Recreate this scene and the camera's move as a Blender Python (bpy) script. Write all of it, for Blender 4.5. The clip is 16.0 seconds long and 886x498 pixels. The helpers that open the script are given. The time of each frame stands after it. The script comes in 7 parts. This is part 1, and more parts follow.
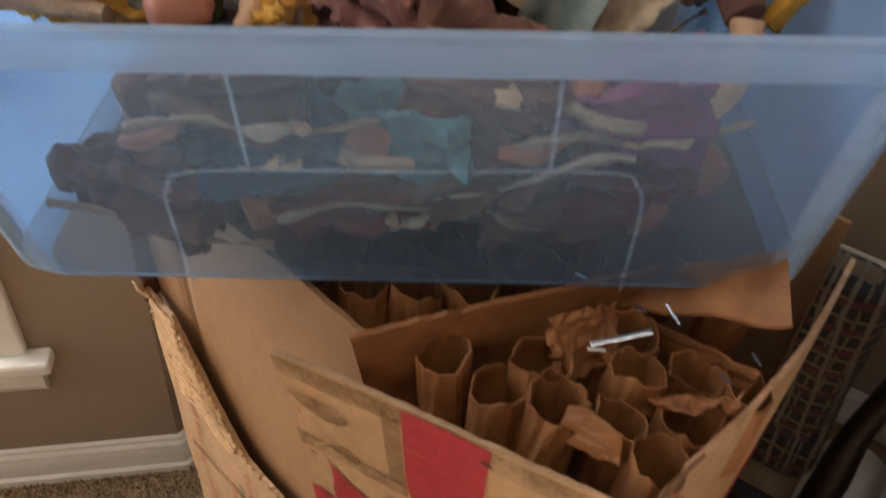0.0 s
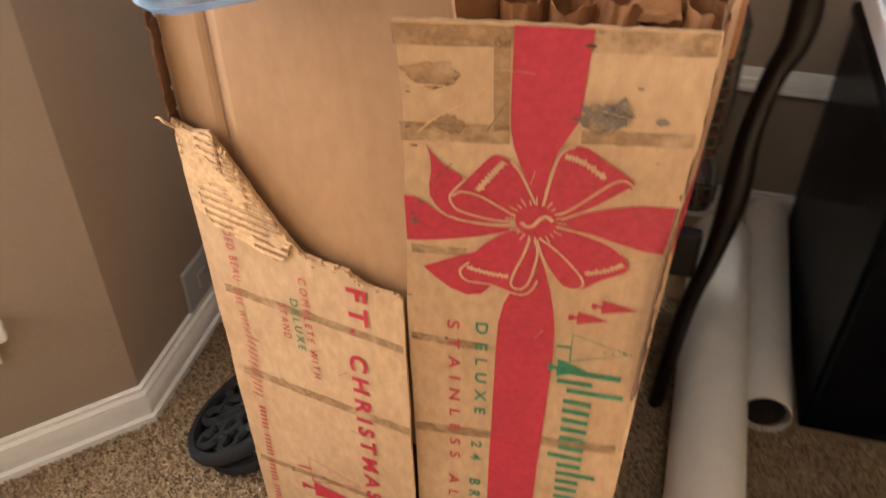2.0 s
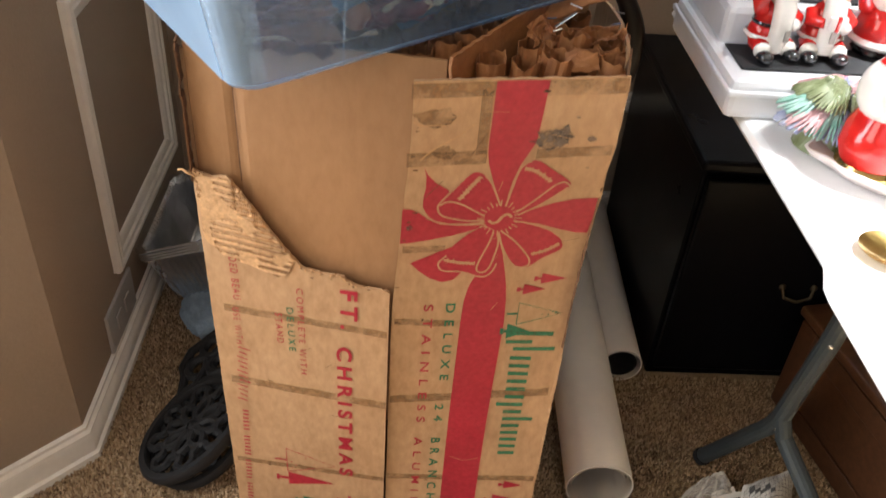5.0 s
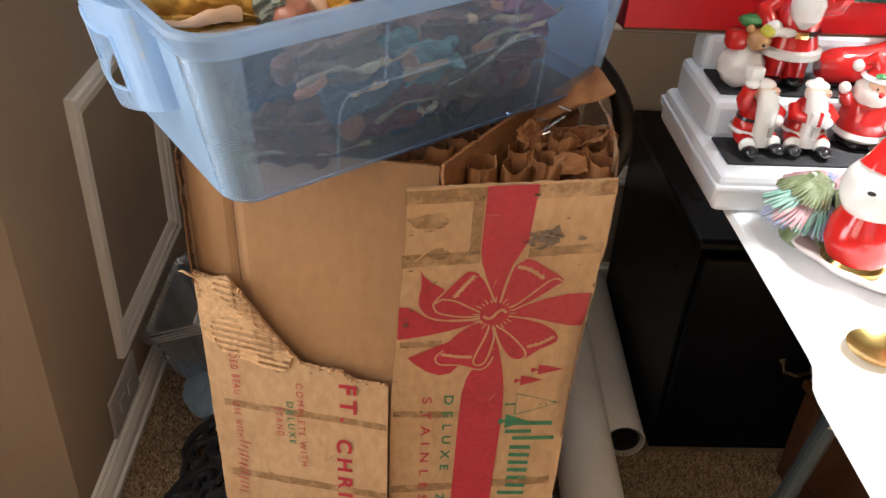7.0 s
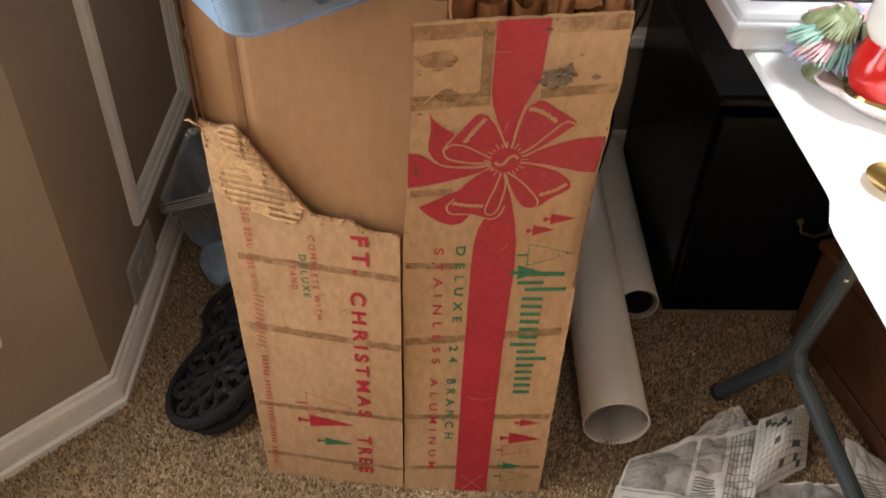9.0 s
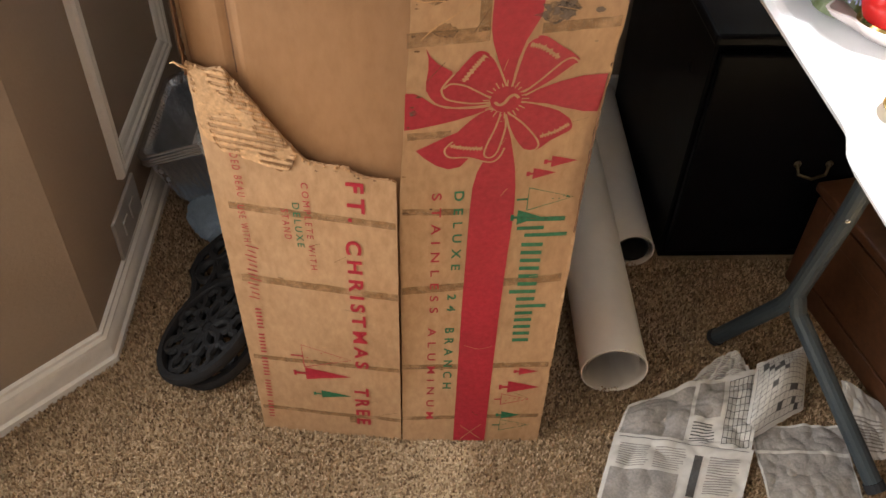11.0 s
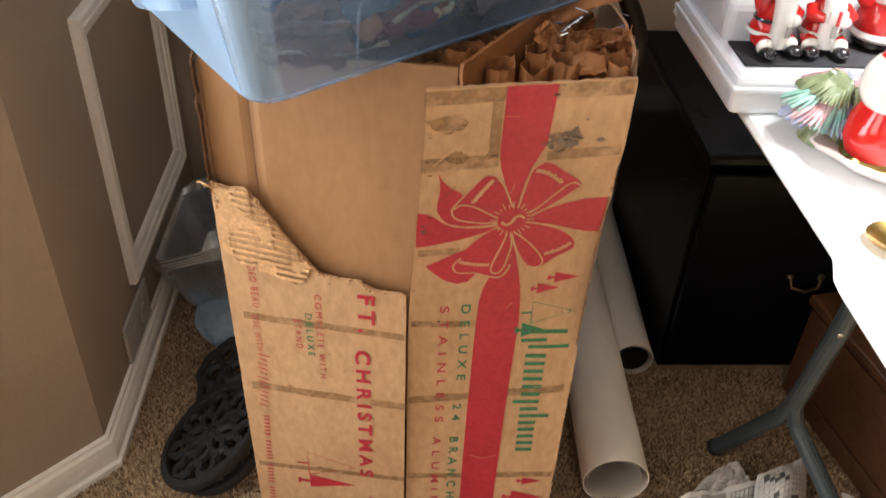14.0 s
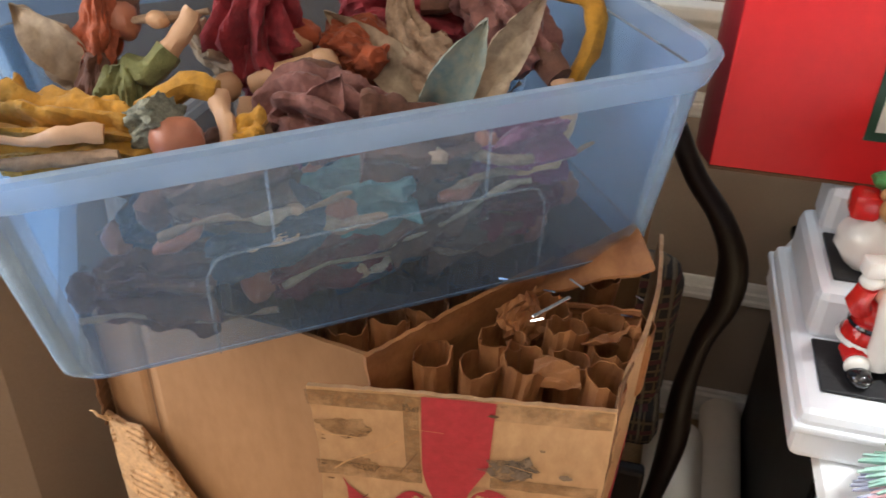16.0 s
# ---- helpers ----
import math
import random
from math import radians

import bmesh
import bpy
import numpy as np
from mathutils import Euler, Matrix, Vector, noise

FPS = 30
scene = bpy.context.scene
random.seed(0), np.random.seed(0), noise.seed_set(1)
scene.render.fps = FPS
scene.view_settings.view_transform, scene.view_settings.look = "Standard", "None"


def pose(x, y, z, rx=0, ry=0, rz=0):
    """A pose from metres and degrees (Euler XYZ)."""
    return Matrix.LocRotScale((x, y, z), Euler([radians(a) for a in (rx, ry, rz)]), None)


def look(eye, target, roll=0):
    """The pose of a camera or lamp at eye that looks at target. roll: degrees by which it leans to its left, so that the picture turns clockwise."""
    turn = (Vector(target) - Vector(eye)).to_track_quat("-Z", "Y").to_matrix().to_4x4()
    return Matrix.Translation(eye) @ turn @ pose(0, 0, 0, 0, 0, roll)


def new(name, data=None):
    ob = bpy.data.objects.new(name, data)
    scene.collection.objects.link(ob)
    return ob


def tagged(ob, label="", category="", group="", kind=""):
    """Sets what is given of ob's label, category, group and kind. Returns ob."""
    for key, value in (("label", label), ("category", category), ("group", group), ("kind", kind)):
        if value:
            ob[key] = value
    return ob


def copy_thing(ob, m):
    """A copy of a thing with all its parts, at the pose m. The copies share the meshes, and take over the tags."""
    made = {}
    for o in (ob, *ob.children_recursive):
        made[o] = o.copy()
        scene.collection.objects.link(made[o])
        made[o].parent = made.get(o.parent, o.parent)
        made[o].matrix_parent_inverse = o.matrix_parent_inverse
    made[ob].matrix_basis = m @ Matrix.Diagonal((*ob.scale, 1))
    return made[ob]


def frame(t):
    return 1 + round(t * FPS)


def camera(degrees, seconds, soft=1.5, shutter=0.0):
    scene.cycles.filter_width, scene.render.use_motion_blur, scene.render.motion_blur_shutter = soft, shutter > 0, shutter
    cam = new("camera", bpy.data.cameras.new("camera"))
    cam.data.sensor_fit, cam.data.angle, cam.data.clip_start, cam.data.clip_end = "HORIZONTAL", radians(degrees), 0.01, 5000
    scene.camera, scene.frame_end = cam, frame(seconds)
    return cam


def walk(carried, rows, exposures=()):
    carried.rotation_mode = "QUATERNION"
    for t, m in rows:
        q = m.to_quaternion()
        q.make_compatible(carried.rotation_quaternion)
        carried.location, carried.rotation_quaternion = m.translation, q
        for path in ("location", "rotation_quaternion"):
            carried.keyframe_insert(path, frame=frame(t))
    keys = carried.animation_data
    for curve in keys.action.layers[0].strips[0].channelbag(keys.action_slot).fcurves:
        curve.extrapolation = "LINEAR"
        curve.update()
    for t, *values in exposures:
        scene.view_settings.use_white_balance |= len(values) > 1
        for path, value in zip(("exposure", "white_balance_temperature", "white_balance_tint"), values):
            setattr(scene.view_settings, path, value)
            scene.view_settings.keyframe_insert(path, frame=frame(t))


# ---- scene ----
cam = camera(54.8, 16.0, shutter=0.5)
METRES, EYE, TILT, LEAN, TURN = 1.336, 1.157, 0.0, 0.0, 32.4
ROWS = [
    (0.0, 0.0, 0.0, 0.0, 3.22, -41.45, -3.65),
    (0.5, -0.0065, -0.0306, -0.0286, 0.33, -42.47, -4.17),
    (1.0, -0.0561, -0.0972, -0.0607, -4.53, -40.34, -4.13),
    (1.5, -0.0967, -0.1277, -0.0764, -9.24, -38.86, -1.17),
    (2.0, -0.158, -0.1452, -0.0813, -18.12, -39.6, -0.23),
    (2.5, -0.2807, -0.1704, -0.0681, -30.09, -40.38, -1.18),
    (3.0, -0.3437, -0.1877, -0.0607, -31.06, -40.52, -2.15),
    (3.5, -0.353, -0.2008, -0.0607, -32.76, -40.31, -2.34),
    (4.0, -0.3528, -0.2154, -0.0592, -33.84, -39.85, -2.86),
    (4.5, -0.3518, -0.2189, -0.0317, -33.73, -38.7, -3.78),
    (5.0, -0.3456, -0.2112, 0.0005, -33.58, -37.22, -3.8),
    (7.5, -0.3346, -0.2057, 0.0349, -33.58, -33.36, -2.17),
    (8.0, -0.3355, -0.2029, 0.0328, -32.67, -33.99, -1.73),
    (8.5, -0.3361, -0.2067, 0.023, -32.63, -36.1, -1.49),
    (9.0, -0.3368, -0.2208, 0.0026, -33.27, -40.96, -1.6),
    (11.5, -0.3402, -0.2023, -0.0183, -34.89, -43.9, -1.52),
    (12.0, -0.3329, -0.2034, -0.0192, -35.02, -43.02, -1.51),
    (12.5, -0.3405, -0.2127, -0.013, -34.92, -41.78, -2.14),
    (13.0, -0.3521, -0.2168, -0.008, -35.05, -40.55, -2.49),
    (13.5, -0.3566, -0.2186, 0.0014, -35.01, -39.1, -2.31),
    (14.0, -0.359, -0.2133, 0.0105, -34.52, -37.21, -2.22),
    (14.5, -0.3473, -0.2152, 0.0214, -32.13, -35.06, -2.51),
    (15.0, -0.2541, -0.1945, 0.0379, -26.78, -32.24, -3.45),
    (15.5, -0.1443, -0.125, 0.0306, -22.43, -31.17, -3.35),
    (16.0, -0.108, -0.1021, 0.0308, -18.28, -32.32, -1.94),
]
walk(cam, [(t, pose(0, 0, EYE, TILT, LEAN, TURN) @ pose(METRES * x, METRES * y, METRES * z, 90 + pitch, roll, yaw)) for t, x, y, z, yaw, pitch, roll in ROWS],
     exposures=[(0.0, -0.65), (0.5, -0.2), (0.8, 0.12), (1.0, 0.2), (2.0, 0.08), (2.5, -0.08), (4.0, -0.1), (5.0, -0.25), (7.5, -0.48), (8.5, -0.52), (9.2, -0.62), (11.5, -0.4), (12.5, -0.28), (13.5, -0.2), (14.5, -0.25), (15.2, -0.3), (16.0, -0.34)])

# ---- world and light ----
world = bpy.data.worlds.new("world")
scene.world = world
world.use_nodes = True
_sky = world.node_tree.nodes.new("ShaderNodeTexSky")
_sky.sky_type, _sky.sun_disc = "NISHITA", False
_sky.sun_elevation, _sky.sun_rotation = radians(38), radians(150)
_bg = world.node_tree.nodes["Background"]
_bg.inputs["Strength"].default_value = 0.12
world.node_tree.links.new(_sky.outputs[0], _bg.inputs["Color"])


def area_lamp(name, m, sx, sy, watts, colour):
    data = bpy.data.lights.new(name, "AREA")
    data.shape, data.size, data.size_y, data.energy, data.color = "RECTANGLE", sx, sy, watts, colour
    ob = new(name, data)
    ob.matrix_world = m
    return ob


# lamps added at unseen windows and ceiling, then the two windows in view
area_lamp("added_rear_daylight", look((-0.45, -1.97, 1.5), (-0.45, 0, 1.5)), 1.4, 1.4, 3, (1.0, 0.93, 0.84))
area_lamp("added_west_daylight", look((-1.76, -1.15, 1.35), (-0.2, 0.1, 0.75)), 0.9, 1.5, 21, (1.0, 0.92, 0.82))
# narrow lamp added to brighten the tabletop; no fixture is seen there
area_lamp("added_table_fill", look((0.90, 0.05, 2.46), (0.88, 0.05, 0)), 0.4, 0.4, 112, (0.94, 0.98, 1.0)).data.spread = radians(46)
# wide overhead fill, likewise added without a visible fixture
area_lamp("added_room_fill", look((0.30, -0.55, 2.46), (0.30, -0.54, 0)), 0.5, 0.5, 5, (1.0, 0.94, 0.86))
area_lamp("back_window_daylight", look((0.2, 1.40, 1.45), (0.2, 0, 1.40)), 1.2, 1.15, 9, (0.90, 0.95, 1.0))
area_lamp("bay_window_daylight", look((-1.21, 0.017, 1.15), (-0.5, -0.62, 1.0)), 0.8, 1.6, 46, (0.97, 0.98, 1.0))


# ---- materials ----
def node(nt, kind, **inputs):
    n = nt.nodes.new(kind)
    for k, v in inputs.items():
        n.inputs[k.replace("_", " ")].default_value = v
    return n


def material(name, colour, rough=0.6, metal=0.0, fine=60.0, coarse=6.0, vary=0.12, bump=0.1, spread=None, coat=0.0, sheen=0.0,
             stretch=(1, 1, 1), sub=0.0, sharp=0.5):
    """Principled surface with variation at two scales and fine relief."""
    m = bpy.data.materials.new(name)
    m.use_nodes = True
    nt = m.node_tree
    bsdf = nt.nodes["Principled BSDF"]
    tc = nt.nodes.new("ShaderNodeTexCoord")
    mp = nt.nodes.new("ShaderNodeMapping")
    mp.inputs["Scale"].default_value = stretch
    nt.links.new(tc.outputs["Object"], mp.inputs["Vector"])
    n1 = node(nt, "ShaderNodeTexNoise", Scale=fine, Detail=4.0, Roughness=0.6)
    n2 = node(nt, "ShaderNodeTexNoise", Scale=coarse, Detail=5.0, Roughness=0.6)
    for n in (n1, n2):
        nt.links.new(mp.outputs[0], n.inputs["Vector"])
    add = nt.nodes.new("ShaderNodeMath")
    add.operation = "ADD"
    nt.links.new(n1.outputs["Fac"], add.inputs[0])
    nt.links.new(n2.outputs["Fac"], add.inputs[1])
    ramp = nt.nodes.new("ShaderNodeMapRange")
    ramp.inputs["From Min"].default_value, ramp.inputs["From Max"].default_value = 1 - sharp * 0.7, 1 + sharp * 0.7
    nt.links.new(add.outputs[0], ramp.inputs["Value"])
    mix = nt.nodes.new("ShaderNodeMix")
    mix.data_type = "RGBA"
    dark = spread[0] if spread else [c * (1 - vary) for c in colour]
    light = spread[1] if spread else [min(1, c * (1 + vary)) for c in colour]
    mix.inputs[6].default_value, mix.inputs[7].default_value = (*dark, 1), (*light, 1)
    nt.links.new(ramp.outputs[0], mix.inputs[0])
    nt.links.new(mix.outputs[2], bsdf.inputs["Base Color"])
    rr = nt.nodes.new("ShaderNodeMapRange")
    rr.inputs["To Min"].default_value, rr.inputs["To Max"].default_value = max(0.02, rough - 0.08), min(1, rough + 0.08)
    nt.links.new(n2.outputs["Fac"], rr.inputs["Value"])
    nt.links.new(rr.outputs[0], bsdf.inputs["Roughness"])
    bsdf.inputs["Metallic"].default_value = metal
    bsdf.inputs["Coat Weight"].default_value = coat
    bsdf.inputs["Sheen Weight"].default_value = sheen
    if sub:
        bsdf.inputs["Subsurface Weight"].default_value = sub
        bsdf.inputs["Subsurface Radius"].default_value = (0.01, 0.006, 0.004)
    if bump:
        b = node(nt, "ShaderNodeBump", Strength=bump, Distance=0.002)
        nt.links.new(n1.outputs["Fac"], b.inputs["Height"])
        nt.links.new(b.outputs[0], bsdf.inputs["Normal"])
    return m


def see_through(name, tint, body, clear, rough=0.2):
    """Clear plastic: mostly let through, with a hazy body and gloss."""
    m = bpy.data.materials.new(name)
    m.use_nodes = True
    nt = m.node_tree
    bsdf = nt.nodes["Principled BSDF"]
    bsdf.inputs["Base Color"].default_value = (*body, 1)
    bsdf.inputs["Roughness"].default_value = rough
    tr = node(nt, "ShaderNodeBsdfTransparent", Color=(*tint, 1))
    tl = node(nt, "ShaderNodeBsdfTranslucent", Color=(*body, 1))
    tc = nt.nodes.new("ShaderNodeTexCoord")
    n = node(nt, "ShaderNodeTexNoise", Scale=14.0, Detail=4.0)
    nt.links.new(tc.outputs["Object"], n.inputs["Vector"])
    rng = nt.nodes.new("ShaderNodeMapRange")
    rng.inputs["To Min"].default_value, rng.inputs["To Max"].default_value = clear - 0.07, clear + 0.07
    nt.links.new(n.outputs["Fac"], rng.inputs["Value"])
    half = node(nt, "ShaderNodeMixShader", Fac=0.5)
    nt.links.new(bsdf.outputs[0], half.inputs[1])
    nt.links.new(tl.outputs[0], half.inputs[2])
    mix = nt.nodes.new("ShaderNodeMixShader")
    nt.links.new(rng.outputs[0], mix.inputs[0])
    nt.links.new(half.outputs[0], mix.inputs[1])
    nt.links.new(tr.outputs[0], mix.inputs[2])
    nt.links.new(mix.outputs[0], nt.nodes["Material Output"].inputs["Surface"])
    return m


WALL = material("taupe_wall_paint", (0.315, 0.235, 0.168), 0.7, fine=160, coarse=3, vary=0.06, bump=0.25)
CEIL = material("ceiling_paint", (0.55, 0.53, 0.49), 0.85, fine=120, coarse=2, vary=0.05, bump=0.2)
TRIM = material("white_trim_paint", (0.82, 0.77, 0.69), 0.38, fine=80, coarse=8, vary=0.05, bump=0.05)
CARPET = material("carpet_backing", (0.40, 0.285, 0.165), 0.95, fine=260, coarse=14, vary=0.45, bump=0.9)
CARD = material("aged_cardboard", (0.47, 0.27, 0.13), 0.66, fine=80, coarse=4.5, spread=((0.31, 0.155, 0.064), (0.63, 0.40, 0.215)), bump=0.2, stretch=(1.5, 1.5, 0.7), sharp=0.85)
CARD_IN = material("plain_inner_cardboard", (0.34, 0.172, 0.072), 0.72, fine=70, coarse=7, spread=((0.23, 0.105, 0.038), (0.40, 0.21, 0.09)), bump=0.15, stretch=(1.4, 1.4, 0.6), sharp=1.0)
CARD_GROOVE_SHADE = material("torn_cardboard_groove_shade", (0.25, 0.125, 0.05), 0.9, fine=220, coarse=30, vary=0.35, bump=0.5)
CARD_RAW = material("torn_cardboard_core", (0.54, 0.315, 0.15), 0.9, fine=220, coarse=30, vary=0.35, bump=0.5)
CARD_DARK = material("dirty_cardboard_edge", (0.15, 0.07, 0.03), 0.9, fine=180, coarse=22, vary=0.45, bump=0.4)
KRAFT = material("kraft_paper", (0.30, 0.135, 0.048), 0.62, fine=50, coarse=18, spread=((0.17, 0.054, 0.014), (0.40, 0.165, 0.054)), bump=0.4)
TAPE = material("yellowed_old_tape", (0.30, 0.17, 0.075), 0.42, fine=120, coarse=30, spread=((0.24, 0.105, 0.035), (0.43, 0.24, 0.105)), bump=0.1, sharp=0.8)


def patchy(m, low, high, scale):
    """Let a film wear through in patches to what lies under it."""
    nt = m.node_tree
    tc = nt.nodes.new("ShaderNodeTexCoord")
    n = node(nt, "ShaderNodeTexNoise", Scale=scale, Detail=5.0, Roughness=0.65)
    nt.links.new(tc.outputs["Object"], n.inputs["Vector"])
    rng = nt.nodes.new("ShaderNodeMapRange")
    rng.inputs["From Min"].default_value, rng.inputs["From Max"].default_value = 0.36, 0.64
    rng.inputs["To Min"].default_value, rng.inputs["To Max"].default_value = low, high
    nt.links.new(n.outputs["Fac"], rng.inputs["Value"])
    nt.links.new(rng.outputs[0], nt.nodes["Principled BSDF"].inputs["Alpha"])
    return m


patchy(TAPE, 0.10, 0.82, 30)
RED_INK = patchy(material("red_printed_ink", (0.43, 0.018, 0.036), 0.5, fine=150, coarse=9, vary=0.14, bump=0.06), 0.86, 1.0, 160)
GREEN_INK = patchy(material("green_printed_ink", (0.020, 0.17, 0.075), 0.55, fine=150, coarse=14, vary=0.14, bump=0.05), 0.72, 1.0, 160)
DIRT = material("brown_mould_fleck", (0.10, 0.045, 0.02), 0.85, fine=240, coarse=60, spread=((0.04, 0.018, 0.009), (0.22, 0.11, 0.045)), bump=0.1)
STAIN = material("grey_water_stain", (0.17, 0.12, 0.085), 0.7, fine=200, coarse=50, vary=0.4, bump=0.05)
patchy(STAIN, 0.35, 1.0, 110)
WHITE_PLASTIC = material("white_table_plastic", (0.86, 0.87, 0.88), 0.35, fine=90, coarse=5, vary=0.03, bump=0.06)
RISER = material("white_moulded_riser", (0.80, 0.82, 0.86), 0.4, fine=60, coarse=5, vary=0.03, bump=0.04)
BLACK_PAD = material("black_foam_pad", (0.02, 0.02, 0.022), 0.8, fine=200, coarse=10, vary=0.3, bump=0.3)
STEEL = material("grey_powder_coated_steel", (0.038, 0.050, 0.056), 0.45, fine=200, coarse=12, vary=0.15, bump=0.1)
CHROME = material("bright_steel", (0.65, 0.65, 0.65), 0.25, 1.0, fine=80, coarse=12, vary=0.1, bump=0.05)
OLD_BRASS = material("dark_old_brass", (0.10, 0.085, 0.06), 0.35, 1.0, fine=90, coarse=12, vary=0.2, bump=0.1)
BLACK_LACQUER = material("black_lacquer", (0.004, 0.004, 0.005), 0.3, fine=40, coarse=4, vary=0.3, bump=0.02)
BLACK_LACQUER.node_tree.nodes["Principled BSDF"].inputs["Specular IOR Level"].default_value = 0.08
DARK_WOOD = material("dark_mahogany", (0.008, 0.004, 0.003), 0.4, fine=60, coarse=6, vary=0.4, bump=0.1, stretch=(1, 1, 0.15))
DARK_WOOD.node_tree.nodes["Principled BSDF"].inputs["Specular IOR Level"].default_value = 0.25
CHEST_WOOD = material("brown_stained_wood", (0.095, 0.038, 0.016), 0.45, fine=70, coarse=5, vary=0.4, bump=0.15, stretch=(1, 0.12, 1))
PAPER_ROLL = material("white_roll_paper", (0.82, 0.745, 0.65), 0.6, fine=30, coarse=5, vary=0.05, bump=0.04)
DARK_HOLE = material("shaded_tube_core", (0.03, 0.025, 0.02), 0.8, fine=60, coarse=6, vary=0.3, bump=0.1)
NEWS = material("newsprint", (0.66, 0.63, 0.58), 0.85, fine=70, coarse=16, spread=((0.58, 0.55, 0.50), (0.72, 0.69, 0.64)), bump=0.15)
NEWS_INK = material("newsprint_ink", (0.10, 0.095, 0.09), 0.85, fine=300, coarse=40, vary=0.4, bump=0.0)
NEWS_PHOTO = material("newsprint_halftone", (0.20, 0.185, 0.17), 0.85, fine=260, coarse=34, spread=((0.09, 0.085, 0.08), (0.56, 0.51, 0.46)), bump=0.0, sharp=1.0)
FOIL = material("dull_foil", (0.74, 0.75, 0.76), 0.25, 0.92, fine=60, coarse=14, vary=0.2, bump=0.08)
TINSEL = material("silver_tinsel", (0.85, 0.85, 0.87), 0.12, 1.0, fine=70, coarse=18, vary=0.1, bump=0.0)
IRON = material("black_cast_iron", (0.008, 0.008, 0.009), 0.68, fine=240, coarse=16, vary=0.4, bump=0.4)
BLUE_CLOTH = material("pale_blue_cloth", (0.30, 0.40, 0.50), 0.85, fine=260, coarse=12, vary=0.15, bump=0.3)
BIN = see_through("clear_blue_plastic", (0.86, 0.92, 1.0), (0.54, 0.70, 0.85), 0.87, 0.12)
BIN_RIM = see_through("thick_clear_blue_plastic", (0.86, 0.93, 1.0), (0.62, 0.76, 0.92), 0.66)
BIN_CORNER = see_through("corner_glow_blue_plastic", (0.94, 0.97, 1.0), (0.74, 0.87, 0.98), 0.80, 0.12)
BIN_END_GLOW = see_through("lit_blue_end_plastic", (0.82, 0.91, 1.0), (0.62, 0.77, 0.90), 0.52, 0.15)
RED_CARTON = material("red_glossy_carton", (0.70, 0.013, 0.016), 0.5, fine=90, coarse=4, vary=0.06, bump=0.08)
# the carton red again, darkened to put shade on sides and back
RED_SIDE_SHADE = material("shaded_red_carton_side", (0.28, 0.012, 0.02), 0.35, fine=90, coarse=4, vary=0.08, bump=0.05)
FRAME_GREEN = material("dark_green_print", (0.010, 0.055, 0.03), 0.4, fine=90, coarse=6, vary=0.1, bump=0.0)
CREAM = material("cream_print", (0.72, 0.70, 0.62), 0.45, fine=90, coarse=6, vary=0.05, bump=0.0)
NIGHT = material("night_blue_print", (0.10, 0.13, 0.24), 0.4, fine=20, coarse=6, vary=0.5, bump=0.0)
PLATE = material("ivory_wall_plate", (0.42, 0.40, 0.37), 0.35, fine=90, coarse=6, vary=0.05, bump=0.03)


# ---- mesh helpers ----
def finish(name, bm, mat, smooth=False):
    me = bpy.data.meshes.new(name)
    bmesh.ops.recalc_face_normals(bm, faces=bm.faces)
    bm.to_mesh(me)
    bm.free()
    me.materials.append(mat)
    if smooth:
        for p in me.polygons:
            p.use_smooth = True
        me.set_sharp_from_angle(angle=radians(40))
    return new(name, me)


def part(name, bm, mat, parent, label="", smooth=False):
    ob = finish(name, bm, mat, smooth)
    ob.parent = parent
    return tagged(ob, label)


def thing(name, bm, mat, label, category, group="", m=None, smooth=False):
    ob = finish(name, bm, mat, smooth)
    if m:
        ob.matrix_world = m
    return tagged(ob, label, category, group)


def holder(name, label, category, m=None, group="", kind=""):
    ob = new(name)
    ob.empty_display_size = 0.05
    if m:
        ob.matrix_world = m
    return tagged(ob, label, category, group, kind)


def block(bm, lo, hi, bevel=0.0, m=None):
    r = bmesh.ops.create_cube(bm, size=1.0)
    lo, hi = Vector(lo), Vector(hi)
    for v in r["verts"]:
        v.co = Vector([lo[i] + (v.co[i] + 0.5) * (hi[i] - lo[i]) for i in range(3)])
    vs = r["verts"]
    if bevel:
        es = {e for v in vs for e in v.link_edges}
        out = bmesh.ops.bevel(bm, geom=list(es), offset=bevel, segments=2, affect="EDGES", profile=0.5)
        vs = list({v for f in out["faces"] for v in f.verts} | {v for v in vs if v.is_valid})
    if m:
        bmesh.ops.transform(bm, matrix=m, verts=vs)
    return bm


def sheet(bm, fn, nu, nv, thick):
    """A grid surface fn(u, v) for u, v in 0..1, given thickness by the vector thick."""
    th = Vector(thick)
    front = [[bm.verts.new(fn(i / nu, j / nv)) for j in range(nv + 1)] for i in range(nu + 1)]
    back = [[bm.verts.new(v.co + th) for v in row] for row in front]
    for i in range(nu):
        for j in range(nv):
            bm.faces.new((front[i][j], front[i + 1][j], front[i + 1][j + 1], front[i][j + 1]))
            bm.faces.new((back[i][j], back[i][j + 1], back[i + 1][j + 1], back[i + 1][j]))
    for i in range(nu):
        bm.faces.new((front[i][0], back[i][0], back[i + 1][0], front[i + 1][0]))
        bm.faces.new((front[i][nv], front[i + 1][nv], back[i + 1][nv], back[i][nv]))
    for j in range(nv):
        bm.faces.new((front[0][j], front[0][j + 1], back[0][j + 1], back[0][j]))
        bm.faces.new((front[nu][j], back[nu][j], back[nu][j + 1], front[nu][j + 1]))
    return bm


